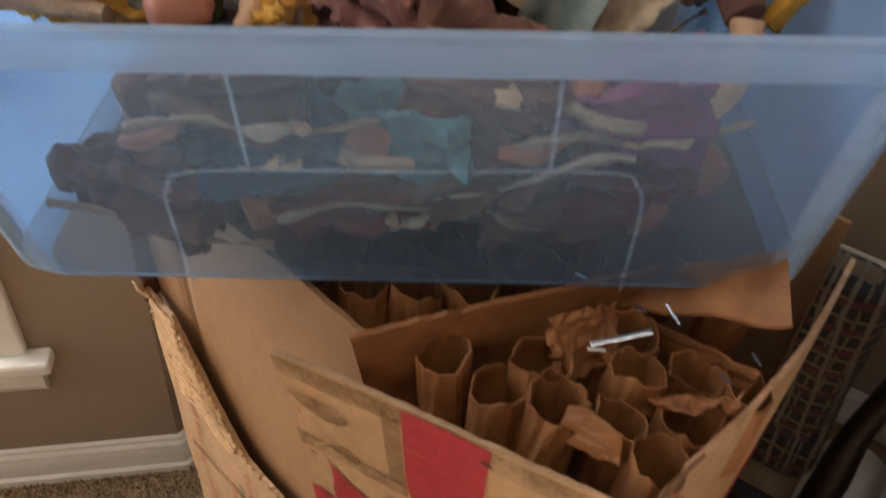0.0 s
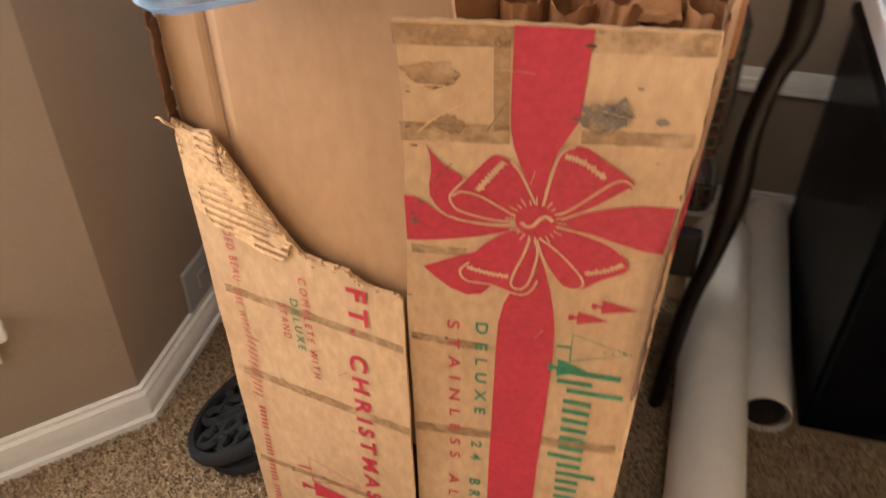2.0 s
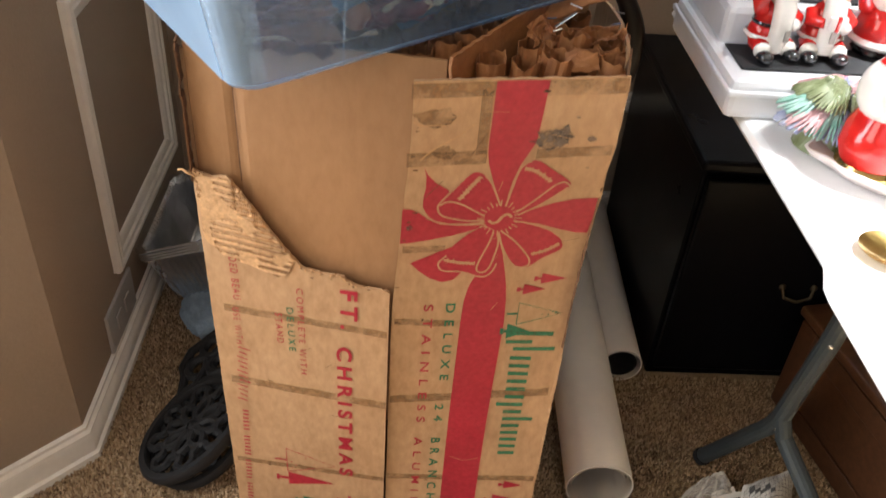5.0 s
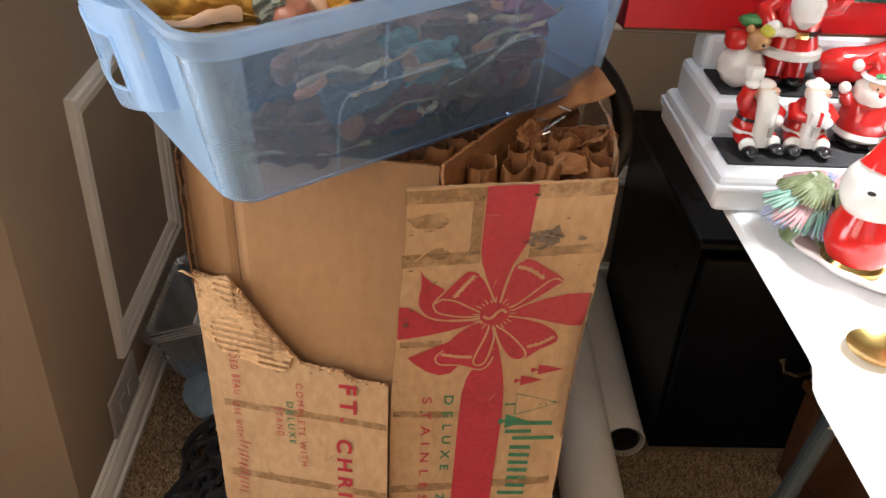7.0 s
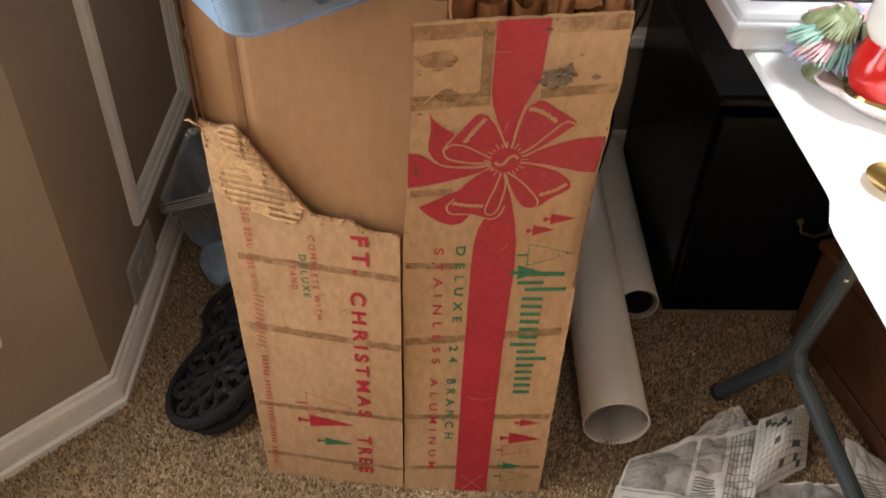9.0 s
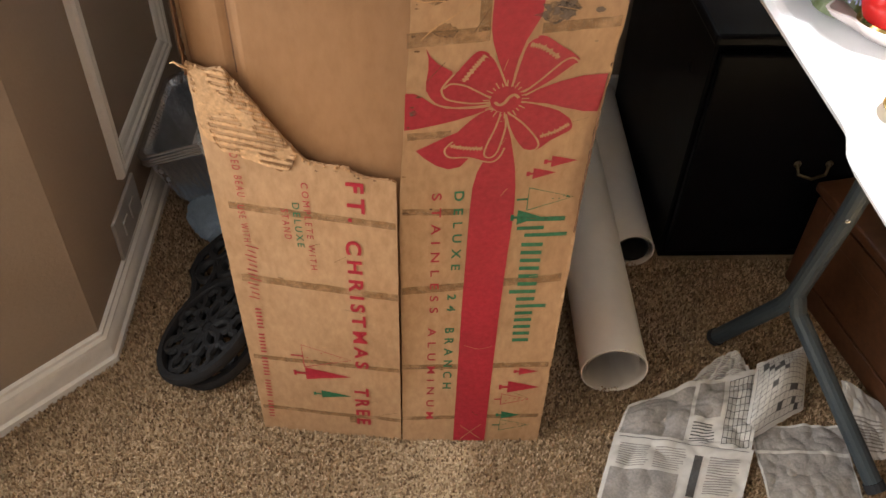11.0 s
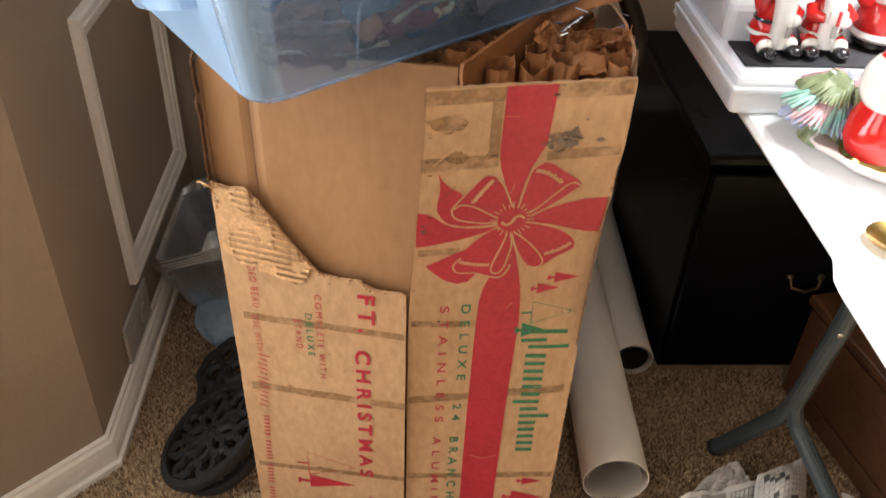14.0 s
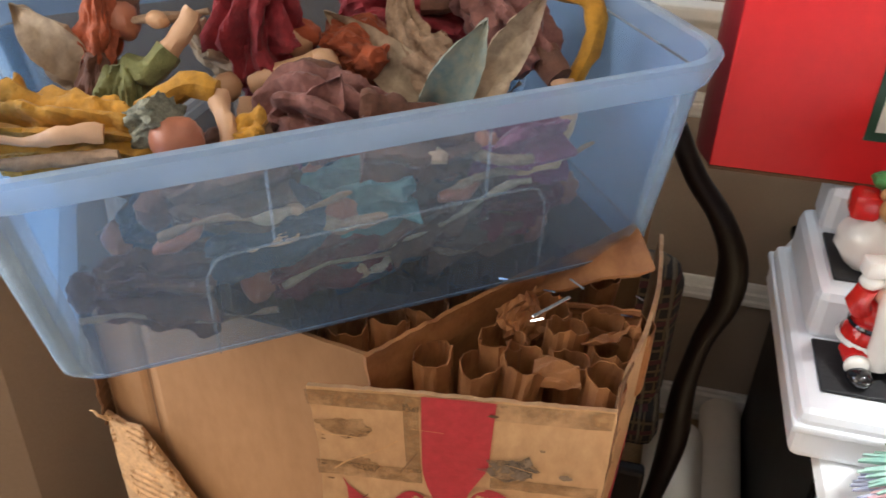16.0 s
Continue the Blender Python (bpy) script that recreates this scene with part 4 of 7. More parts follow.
SLEEVES = []
for s in range(5):
    me = bpy.data.meshes.new("paper_sleeve")
    b = sleeve_mesh(s * 7 + 3)
    bmesh.ops.recalc_face_normals(b, faces=b.faces)
    b.to_mesh(me)
    b.free()
    me.materials.append(KRAFT)
    SLEEVES.append(me)
spots = [(-0.156, 0.256, 0.826), (-0.122, 0.258, 0.822), (-0.113, 0.282, 0.830), (-0.092, 0.264, 0.828), (-0.063, 0.274, 0.828), (-0.069, 0.306, 0.832), (-0.037, 0.266, 0.824), (-0.034, 0.297, 0.826),
         (-0.085, 0.332, 0.826), (-0.045, 0.330, 0.824), (-0.020, 0.342, 0.820), (-0.198, 0.287, 0.826), (-0.173, 0.306, 0.830), (-0.226, 0.276, 0.820), (-0.256, 0.274, 0.816), (-0.226, 0.306, 0.822),
         (-0.205, 0.325, 0.826), (-0.245, 0.330, 0.820), (-0.150, 0.350, 0.824), (-0.185, 0.365, 0.820), (-0.262, 0.300, 0.815), (-0.290, 0.335, 0.815), (-0.23, 0.37, 0.815),
         (-0.33, 0.32, 0.81), (-0.36, 0.36, 0.81), (-0.30, 0.39, 0.81), (-0.05, 0.40, 0.815), (-0.10, 0.43, 0.815), (-0.16, 0.42, 0.815), (-0.39, 0.32, 0.81), (-0.40, 0.40, 0.81)]
for i, (x, y, z) in enumerate(spots):
    ob = new("paper_sleeve", SLEEVES[i % 5])
    ob.matrix_world = pose(x, y, z - 0.004, random.uniform(-5, 5), random.uniform(-5, 5), random.uniform(0, 360))
    tagged(ob, "crumpled brown kraft paper sleeve standing in the carton", "paper sleeve", "paper sleeves in the carton")
bm = bmesh.new()
lid_pts = [(-0.086, 0.252, 0.812), (-0.052, 0.255, 0.814), (-0.056, 0.260, 0.838), (-0.086, 0.262, 0.830)]
sheet(bm, lambda u, v: Vector(lid_pts[0]).lerp(Vector(lid_pts[1]), u).lerp(Vector(lid_pts[3]).lerp(Vector(lid_pts[2]), u), v) + Vector((0, 0, 0.004 * nz(u * 4, v * 4, 2) - 0.012 * v * abs(u - 0.3))), 10, 8, (0, 0.0012, 0))
thing("paper_sleeve", bm, KRAFT, "torn brown kraft paper sleeve lying over the others", "paper sleeve", "paper sleeves in the carton")
for k in range(2):
    rs = random.Random(100 + k)
    cx, cy = [(-0.10, 0.30), (-0.045, 0.315), (-0.07, 0.285), (-0.035, 0.285), (-0.185, 0.335), (-0.215, 0.305), (-0.14, 0.335)][k % 7]
    a = rs.uniform(0, 6.28)
    ex, ey = Vector((math.cos(a), math.sin(a), rs.uniform(-0.3, 0.6))) * rs.uniform(0.012, 0.022), Vector((-math.sin(a) * 0.5, math.cos(a) * 0.5, rs.uniform(0.4, 1.2))) * rs.uniform(0.012, 0.020)
    c0 = Vector((cx + rs.uniform(-0.018, 0.018), cy + rs.uniform(-0.014, 0.014), 0.818 + rs.uniform(-0.006, 0.012)))
    nv = ex.cross(ey).normalized()
    bm = sheet(bmesh.new(), lambda u, v: c0 + ex * (2 * u - 1) * (1 + 0.3 * nz(v * 5, k)) + ey * (2 * v - 1) * (1 + 0.35 * nz(u * 5, k + 9)) + nv * (0.010 * nz(u * 2.5, v * 2.5, k) + 0.005 * nz(u * 6, v * 6, k)), 9, 9, nv * 0.0007)
    thing("paper_scrap", bm, KRAFT, "crumpled scrap of brown kraft paper among the sleeves", "paper scrap", "paper scraps in the carton")
bm = bmesh.new()
rnd = random.Random(5)
for k in range(16):
    c = Vector(rnd.choice([(-0.105, 0.348, 0.846), (-0.10, 0.352, 0.85), (-0.075, 0.335, 0.838), (-0.03, 0.325, 0.835), (-0.172, 0.318, 0.838), (-0.088, 0.29, 0.842)])) + Vector([rnd.gauss(0, 0.009) for _ in range(3)])
    d = Vector((rnd.uniform(-1, 1), rnd.uniform(-1, 1), rnd.uniform(-0.2, 0.9))).normalized() * rnd.uniform(0.006, 0.014)
    w = d.orthogonal().normalized() * 0.0007
    bm.faces.new([bm.verts.new(c - w), bm.verts.new(c + w), bm.verts.new(c + d + w), bm.verts.new(c + d - w)])
tagged(thing("tinsel_strands", bm, TINSEL, "bright silver tinsel ends poking from the paper sleeves", "tinsel"), kind="stuff")
rod_m = bmesh.new()
block(rod_m, (-0.016, -0.0014, -0.0006), (0.016, 0.0014, 0.0006), 0.0003)
thing("foil_strip", rod_m, TINSEL, "flat silver foil strip on the paper sleeves", "foil strip", m=pose(-0.082, 0.305, 0.842, 10, -14, 42))


# ---- folding table ----
TZ = 0.742
table = holder("folding_table", "white moulded plastic folding table with grey steel legs", "table")
outline = []
ys = [0.66, 0.62, 0.5, 0.35, 0.2, 0.1, 0.085, 0.07, 0.055, 0.04, 0.025, 0.0, -0.05, -0.09]
left = [(0.122 - 0.014 * (1 - smooth01(0.03, 0.078, y)) + (0.02 if y > 0.65 else 0), y) for y in ys]
near = [(0.125, -0.115), (0.16, -0.13), (1.25, -0.13), (1.29, -0.10), (1.29, 0.62), (1.25, 0.66)]
outline = left + near
cx, cy = 0.7, 0.26


def inset(k, z):
    return [Vector((x + k * (1 if x < cx else -1), y + k * (1 if y < cy else -1), z)) for x, y in outline]


bm = loft(bmesh.new(), [inset(0.030, TZ - 0.042), inset(0.020, TZ - 0.034), inset(0.004, TZ - 0.014), inset(0.0, TZ - 0.008), inset(0.004, TZ - 0.002), inset(0.012, TZ)])
part("tabletop", bm, WHITE_PLASTIC, table)
# wishbone leg
JOINT, FOOT_A, FOOT_B = Vector((0.358, 0.386, 0.188)), Vector((0.304, 0.462, 0.011)), Vector((0.466, 0.165, 0.011))
bm = rod(bmesh.new(), [JOINT, (0.3715, 0.370, 0.375), (0.385, 0.352, TZ - 0.04)], 0.0145, 14)
post = part("leg_post", bm, STEEL, table)
for ft in (FOOT_A, FOOT_B):
    bm = rod(bmesh.new(), [JOINT + Vector((0.0012, -0.002, 0.02)), JOINT.lerp(ft, 0.08), JOINT.lerp(ft, 0.35), ft], 0.0135, 14)
    leg = part("leg", bm, STEEL, table)
    e = JOINT.lerp(ft, 0.965)
    part("foot_cap", rod(bmesh.new(), [e, ft + (ft - e) * 0.3], 0.0155, 14), BLACK_PAD, leg, "black plastic foot cap")
bm = rod(bmesh.new(), [(0.374, 0.366, 0.40), (0.50, 0.36, 0.58), (0.62, 0.355, TZ - 0.045)], 0.009, 10)
part("brace", bm, STEEL, table)
for bx, by, bz in ((0.366, 0.3575, 0.375), (0.354, 0.374, 0.186)):
    ob = part("bolt", ball(bmesh.new(), (0, 0, 0), (0.0045, 0.003, 0.0045), 10, 6), CHROME, table)
    ob.location = (bx, by, bz)

# ---- white stepped riser on the table ----
riser = holder("display_riser", "white moulded plastic stepped riser with black pads", "display riser", pose(0.101, 0.309, TZ))
part("base", block(bmesh.new(), (0.0, 0.0, 0.0), (0.62, 0.238, 0.044), 0.007), RISER, riser)
part("lip", block(bmesh.new(), (-0.003, -0.003, 0.026), (0.623, 0.241, 0.033), 0.002), RISER, riser)
for x0, y0, z0, z1 in ((0.012, 0.094, 0.040, 0.088), (0.022, 0.188, 0.084, 0.132)):
    part("step", block(bmesh.new(), (x0, y0, z0), (0.62 - x0, 0.236 + 0.0005 * (z1 > 0.1), z1), 0.009), RISER, riser, "rounded white step")
for x0, y0, y1, z in ((0.016, 0.026, 0.089, 0.0442), (0.024, 0.112, 0.184, 0.0882)):
    part("pad", block(bmesh.new(), (x0, y0, z), (0.595, y1, z + 0.003), 0.001), BLACK_PAD, riser, "black foam pad")
for k in range(7):
    part("rib", block(bmesh.new(), (0.08 + k * 0.075, -0.0025, 0.004), (0.088 + k * 0.075, 0.001, 0.022), 0.001), RISER, riser)

# ---- red gift carton on the riser ----
gift = holder("gift_box", "red glossy carton with a green framed picture, on the riser", "box", pose(0.022, 0.4985, TZ + 0.1345, 0, 0, 1.5))
GW, GH, GD = 0.40, 0.34, 0.045
part("front", block(bmesh.new(), (0, 0, 0.001), (GW, 0.003, GH), 0.0012), RED_CARTON, gift)
part("side", sheet(bmesh.new(), lambda u, v: Vector((-0.0105 * math.sin(math.pi * u * 0.5) + 0.001, 0.003 + u * GD, lerp(0.0, GH, v))), 6, 4, (0.003, 0, 0)), RED_SIDE_SHADE, gift, "red side with shade in its colour")
part("side", block(bmesh.new(), (GW - 0.004, 0.0035, 0.001), (GW, GD, GH)), RED_SIDE_SHADE, gift)
part("back", block(bmesh.new(), (0, GD, 0.001), (GW, GD + 0.003, GH)), RED_SIDE_SHADE, gift)
part("bottom", block(bmesh.new(), (0.0, 0.0, -0.002), (GW, GD, 0.0008)), CARD_DARK, gift, "bare brown bottom edge")
part("lid", block(bmesh.new(), (0.0, 0.0, GH + 0.0005), (GW, GD, GH + 0.003)), RED_CARTON, gift)
part("picture_border", block(bmesh.new(), (0.113, -0.0012, 0.040), (0.325, 0.0, 0.30)), FRAME_GREEN, gift, "dark green border")
part("picture_mat", block(bmesh.new(), (0.120, -0.0018, 0.048), (0.317, -0.0012, 0.292)), CREAM, gift, "cream mat")
part("picture", block(bmesh.new(), (0.127, -0.0024, 0.056), (0.310, -0.0018, 0.228)), NIGHT, gift, "night blue picture")
part("title_bar", block(bmesh.new(), (0.150, -0.0024, 0.248), (0.30, -0.0018, 0.282)), RED_CARTON, gift)
bm = bmesh.new()
ball(bm, (0.168, -0.0026, 0.10), (0.016, 0.0008, 0.022), 12, 8)
ball(bm, (0.168, -0.0026, 0.145), (0.014, 0.0008, 0.018), 12, 8)
part("picture_figure", bm, RED_CARTON, gift)


# ---- the clear plastic bin on top of the carton ----
BIN_M = pose(-0.373, 0.153, 0.8165, 1.5, -3.4, 34.1)
bin_ob = holder("storage_bin", "clear blue plastic storage bin full of dolls, resting on the carton", "storage bin", BIN_M)
LB, WB, HB, FL = 0.430, 0.27, 0.170, 0.023


def bin_ring(z, grow, t=0.0, n=7):
    k = z / HB
    f = FL * k + grow - t
    return [Vector((LB / 2 + x, WB / 2 + y, z)) for x, y in rounded_rect(LB / 2 + f, WB / 2 + f, 0.028 + 0.4 * f, n)]


bm = bmesh.new()
outer = [bin_ring(0.0, -0.010), bin_ring(0.003, -0.004), bin_ring(0.010, 0.0), bin_ring(0.05, 0.0), bin_ring(0.10, 0.0), bin_ring(HB - 0.022, 0.0), bin_ring(HB - 0.020, 0.005), bin_ring(HB, 0.006)]
inner = [bin_ring(HB, 0.0, 0.0), bin_ring(HB - 0.02, 0.0, 0.0022), bin_ring(0.05, 0.0, 0.0022), bin_ring(0.006, 0.0, 0.004)]
top_out, top_in = bin_ring(HB - 0.002, 0.0), bin_ring(HB - 0.002, 0.0, 0.0022)
loft(bm, outer[:6] + [top_out, top_in] + inner[1:], True, True)
part("bin_body", bm, BIN, bin_ob, "hazy blue clear tub", True)
bm = bmesh.new()
rim = [bin_ring(HB - 0.019, 0.0006), bin_ring(HB - 0.020, 0.0050), bin_ring(HB - 0.019, 0.0062), bin_ring(HB - 0.002, 0.0092), bin_ring(HB + 0.0012, 0.0070), bin_ring(HB + 0.0012, 0.0010)]
loft(bm, rim + [rim[0]], False, False)
bmesh.ops.remove_doubles(bm, verts=bm.verts, dist=1e-6)
part("rim", bm, BIN_RIM, bin_ob, "thick pale blue rolled rim", True)


def bin_front(x, z):
    return Vector((x, -FL * z / HB - 0.0005, z))


u_path = curve_pts([(0.100, 0.006), (0.100, 0.060), (0.104, 0.080), (0.122, 0.090), (0.22, 0.092), (0.31, 0.094), (0.326, 0.086), (0.331, 0.066), (0.331, 0.006)], False, 4)
part("moulded_line", rod(bmesh.new(), [bin_front(x, z) for x, z in u_path], 0.0010, 6), BIN_CORNER, bin_ob, "raised pale line on the bin wall")
for x in (0.145, 0.285):
    part("moulded_line", rod(bmesh.new(), [bin_front(x, 0.094), bin_front(x, HB - 0.02)], 0.0010, 6), BIN_CORNER, bin_ob)
# thick bottom edge; nested corner layers put the window-lit glow into the plastic
bead = [bin_ring(0.0005, -0.0092), bin_ring(0.0035, -0.0034), bin_ring(0.0105, 0.0008), bin_ring(0.0106, 0.0003)]
bm = bmesh.new()
loft(bm, bead + [bead[0]], False, False)
bmesh.ops.remove_doubles(bm, verts=bm.verts, dist=1e-6)
part("bottom_edge", bm, BIN_RIM, bin_ob, "thick rounded bottom edge", True)
for q in range(4):
    def corner(u, v, q=q):
        ring = bin_ring(lerp(0.011, HB - 0.021, v), 0.0007)
        m = len(ring) // 4
        k = q * m + u * (m - 1)
        i = min(int(k), len(ring) - 2)
        return ring[i].lerp(ring[i + 1], k - i)
    for step, (c0, c1) in enumerate(((0.0, 1.0), (0.12, 0.88), (0.24, 0.76), (0.36, 0.64))):
        bm = bmesh.new()
        part("corner", sheet(bm, lambda u, v: corner(lerp(c0, c1, u), v), 12, 4, (0, 0, 0.0003)), BIN_CORNER, bin_ob, "rounded corner layer with glow in its colour", True).location = Vector(((-1, 1)[q in (0, 3)], (-1, 1)[q in (0, 1)], 0)) * 0.0004 * step
# hazier layers added on the moulded ends imitate their glow in window light
for q, (x_end, out) in enumerate(((0.0, -1), (LB, 1))):
    part("end_wall", sheet(bmesh.new(), lambda u, v: Vector((x_end + out * (FL * lerp(0.012, HB - 0.021, v) / HB + 0.0010), lerp(0.020, WB - 0.020, u), lerp(0.012, HB - 0.021, v))), 4, 4, (-out * 0.0006, 0, 0)), BIN_END_GLOW, bin_ob, "pale blue end layer with window glow in its haze", True)
# bracket handle on the short side
bm = bmesh.new()
hy0, hy1 = WB / 2 - 0.075, WB / 2 + 0.075


def handle(u, v):
    a = u * math.pi
    y = lerp(hy0, hy1, u)
    out = 0.030 * math.sin(a) ** 0.5 if 0 < u < 1 else 0
    z = lerp(HB - 0.003, HB - 0.112 + 0.02 * abs(2 * u - 1), v)
    return Vector((-FL * z / HB - out - 0.002, y, z))


sheet(bm, handle, 24, 16, (0.0025, 0, 0))
slot = [f for f in bm.faces if abs(f.calc_center_median().y - WB / 2) < 0.040 and HB - 0.088 < f.calc_center_median().z < HB - 0.034]
bmesh.ops.delete(bm, geom=slot, context="FACES")
grip = part("handle", bm, BIN_RIM, bin_ob, "moulded side handle with a slot")
loop = [handle(lerp(0.235, 0.765, k / 8), 0.30) for k in range(9)] + [handle(lerp(0.765, 0.235, k / 8), 0.80) for k in range(9)]
part("slot_edge", rod(bmesh.new(), loop + loop[:1], 0.0022, 6), BIN_RIM, grip, "thick pale edge of the slot")

# ---- black lacquer cabinet behind ----
cab = holder("cabinet", "black lacquered cabinet with a drop handle, against the panelled wall", "cabinet", pose(0.252, 0.655, 0))
part("body", block(bmesh.new(), (0, 0.018, 0.0), (0.70, 0.50, 0.46), 0.004), BLACK_LACQUER, cab)
part("top", block(bmesh.new(), (-0.008, 0.004, 0.4605), (0.708, 0.51, 0.482), 0.006), BLACK_LACQUER, cab)
for x0, x1 in ((0.006, 0.346), (0.354, 0.694)):
    d = part("door", block(bmesh.new(), (x0, 0.0, 0.03), (x1, 0.017, 0.45), 0.004), BLACK_LACQUER, cab)
    bm = bmesh.new()
    hx = x0 + 0.21
    rod(bm, [(hx - 0.028, -0.007, 0.242), (hx - 0.024, -0.014, 0.226), (hx, -0.017, 0.219), (hx + 0.024, -0.014, 0.226), (hx + 0.028, -0.007, 0.242)], 0.003, 8)
    for sx in (-0.028, 0.028):
        ball(bm, (hx + sx, -0.006, 0.243), (0.007, 0.004, 0.007), 10, 6)
    part("handle", bm, OLD_BRASS, d, "dull metal drop handle")

# ---- wooden chest under the table ----
chest = holder("wooden_chest", "low brown stained wooden chest with panelled side, on the carpet", "chest", pose(0.478, 0.618, 0, 0, 0, -79.2))
part("body", block(bmesh.new(), (0, 0.006, 0.0), (0.46, 0.36, 0.205), 0.004), CHEST_WOOD, chest)
part("top", block(bmesh.new(), (-0.008, -0.004, 0.2055), (0.468, 0.37, 0.225), 0.005), CHEST_WOOD, chest)
for a, b in (((0.004, 0, 0.004), (0.045, 0.0055, 0.2)), ((0.415, 0, 0.004), (0.456, 0.0055, 0.2)), ((0.0455, 0, 0.004), (0.4145, 0.0055, 0.045)), ((0.0455, 0, 0.16), (0.4145, 0.0055, 0.2))):
    part("rail", block(bmesh.new(), a, b, 0.002), CHEST_WOOD, chest)

# ---- two white paper rolls lying on the carpet ----


def paper_roll(p0, p1, r, core, turns=2):
    p0, p1 = Vector(p0), Vector(p1)
    ob = holder("paper_roll", "white rolled paper tube lying on the carpet", "paper roll", group="rolls beside the carton")
    d = (p1 - p0)
    q = d.to_track_quat("Z", "Y").to_matrix().to_4x4()
    m = Matrix.Translation(p0) @ q
    bm = bmesh.new()
    ln = d.length
    lathe(bm, [(r, 0.0), (r, ln), (r - 0.002, ln), (r - 0.002, 0.0)], 40, closed=True)
    bmesh.ops.transform(bm, matrix=m, verts=bm.verts)
    part("outer_sheet", bm, PAPER_ROLL, ob, "", True)
    bm = bmesh.new()
    n = 60
    for k in range(n + 1):
        a = 2 * math.pi * 1.6 * k / n + 0.8
        rr = lerp(r * 0.91, r * 0.78, k / n)
        for z in (0.004, ln - 0.01):
            bm.verts.new(m @ Vector((rr * math.cos(a), rr * math.sin(a), z)))
    bm.verts.ensure_lookup_table()
    for k in range(n):
        bm.faces.new((bm.verts[2 * k], bm.verts[2 * k + 2], bm.verts[2 * k + 3], bm.verts[2 * k + 1]))
    bmesh.ops.solidify(bm, geom=bm.faces[:], thickness=0.0008)
    part("inner_sheet", bm, PAPER_ROLL, ob, "loosely coiled inner sheet", True)
    if core:
        # near-black colour stands for the shade inside the tube
        bm = lathe(bmesh.new(), [(r * 0.78, 0.006), (r * 0.78, ln - 0.02), (r * 0.70, ln - 0.02), (r * 0.70, 0.006)], 32, closed=True)
        bmesh.ops.transform(bm, matrix=m, verts=bm.verts)
        part("core", bm, DARK_HOLE, ob, "cardboard core with the hole's shade in its colour", True)
    return ob


paper_roll((0.101, 0.358, 0.0545), (0.124, 1.05, 0.0545), 0.0535, False)
paper_roll((0.193, 0.648, 0.040), (0.214, 1.165, 0.040), 0.039, True)


# ---- dark chair behind the carton ----
def plaid(name):
    m = material(name, (0.05, 0.03, 0.02), 0.9, fine=200, coarse=12, vary=0.3, bump=0.4)
    nt = m.node_tree
    bsdf = nt.nodes["Principled BSDF"]
    tc = nt.nodes.new("ShaderNodeTexCoord")
    prev = None
    for rot, scale, colour, thr in ((0, 60, (0.10, 0.065, 0.035), 0.86), (90, 74, (0.09, 0.06, 0.03), 0.88), (8, 34, (0.06, 0.012, 0.012), 0.85), (94, 46, (0.11, 0.085, 0.055), 0.92)):
        mp = nt.nodes.new("ShaderNodeMapping")
        mp.inputs["Rotation"].default_value = (0, radians(rot), 0)
        nt.links.new(tc.outputs["Object"], mp.inputs["Vector"])
        w = node(nt, "ShaderNodeTexWave", Scale=scale / 3.14, Distortion=1.5, Detail=2.0)
        w.bands_direction = "Z"
        nt.links.new(mp.outputs[0], w.inputs["Vector"])
        gt = nt.nodes.new("ShaderNodeMath")
        gt.operation = "GREATER_THAN"
        gt.inputs[1].default_value = thr
        nt.links.new(w.outputs["Fac"], gt.inputs[0])
        mix = nt.nodes.new("ShaderNodeMix")
        mix.data_type = "RGBA"
        mix.inputs[6].default_value, mix.inputs[7].default_value = (0.010, 0.006, 0.005, 1), (*colour, 1)
        if prev:
            nt.links.new(prev.outputs[2], mix.inputs[6])
        nt.links.new(gt.outputs[0], mix.inputs[0])
        prev = mix
    nt.links.new(prev.outputs[2], bsdf.inputs["Base Color"])
    return m


PLAID = plaid("plaid_weave")
chair = holder("armchair", "dark carved wooden armchair with plaid woven back, behind the carton", "chair", pose(0.0, 0.665, 0.0))
S_POST = [(0.0, 0.02, 0.83), (0.030, 0.01, 0.78), (0.064, 0.0, 0.74), (0.087, 0.0, 0.69), (0.090, 0.0, 0.63), (0.076, 0.0, 0.575), (0.068, 0.0, 0.50), (0.070, 0.0, 0.41), (0.062, 0.0, 0.31), (0.046, 0.0, 0.20), (0.036, 0.0, 0.0)]


def smooth_path(pts, n=4):
    out = []
    for i in range(len(pts) - 1):
        p = [Vector(pts[min(max(i + k, 0), len(pts) - 1)]) for k in (-1, 0, 1, 2)]
        for j in range(n):
            t = j / n
            out.append(0.5 * ((2 * p[1]) + (p[2] - p[0]) * t + (2 * p[0] - 5 * p[1] + 4 * p[2] - p[3]) * t * t + (3 * p[1] - p[0] - 3 * p[2] + p[3]) * t ** 3))
    return out + [Vector(pts[-1])]


for sx in (1, -1):
    path = smooth_path([(x if sx > 0 else -0.30 - x, y, z) for x, y, z in S_POST])
    rad = [0.012 + 0.006 * math.exp(-((p.z - 0.66) / 0.06) ** 2) + 0.006 * math.exp(-((p.z - 0.42) / 0.08) ** 2) for p in path]
    part("arm_post", rod(bmesh.new(), path, rad, 12), DARK_WOOD, chair, "carved S-shaped dark arm post", True)
part("back_cushion", block(bmesh.new(), (-0.34, 0.010, 0.43), (0.046, 0.085, 0.650), 0.03), PLAID, chair, "plaid woven upholstery", True)
part("seat", block(bmesh.new(), (-0.35, 0.04, 0.34), (0.055, 0.42, 0.398), 0.02), PLAID, chair, "plaid woven seat", True)
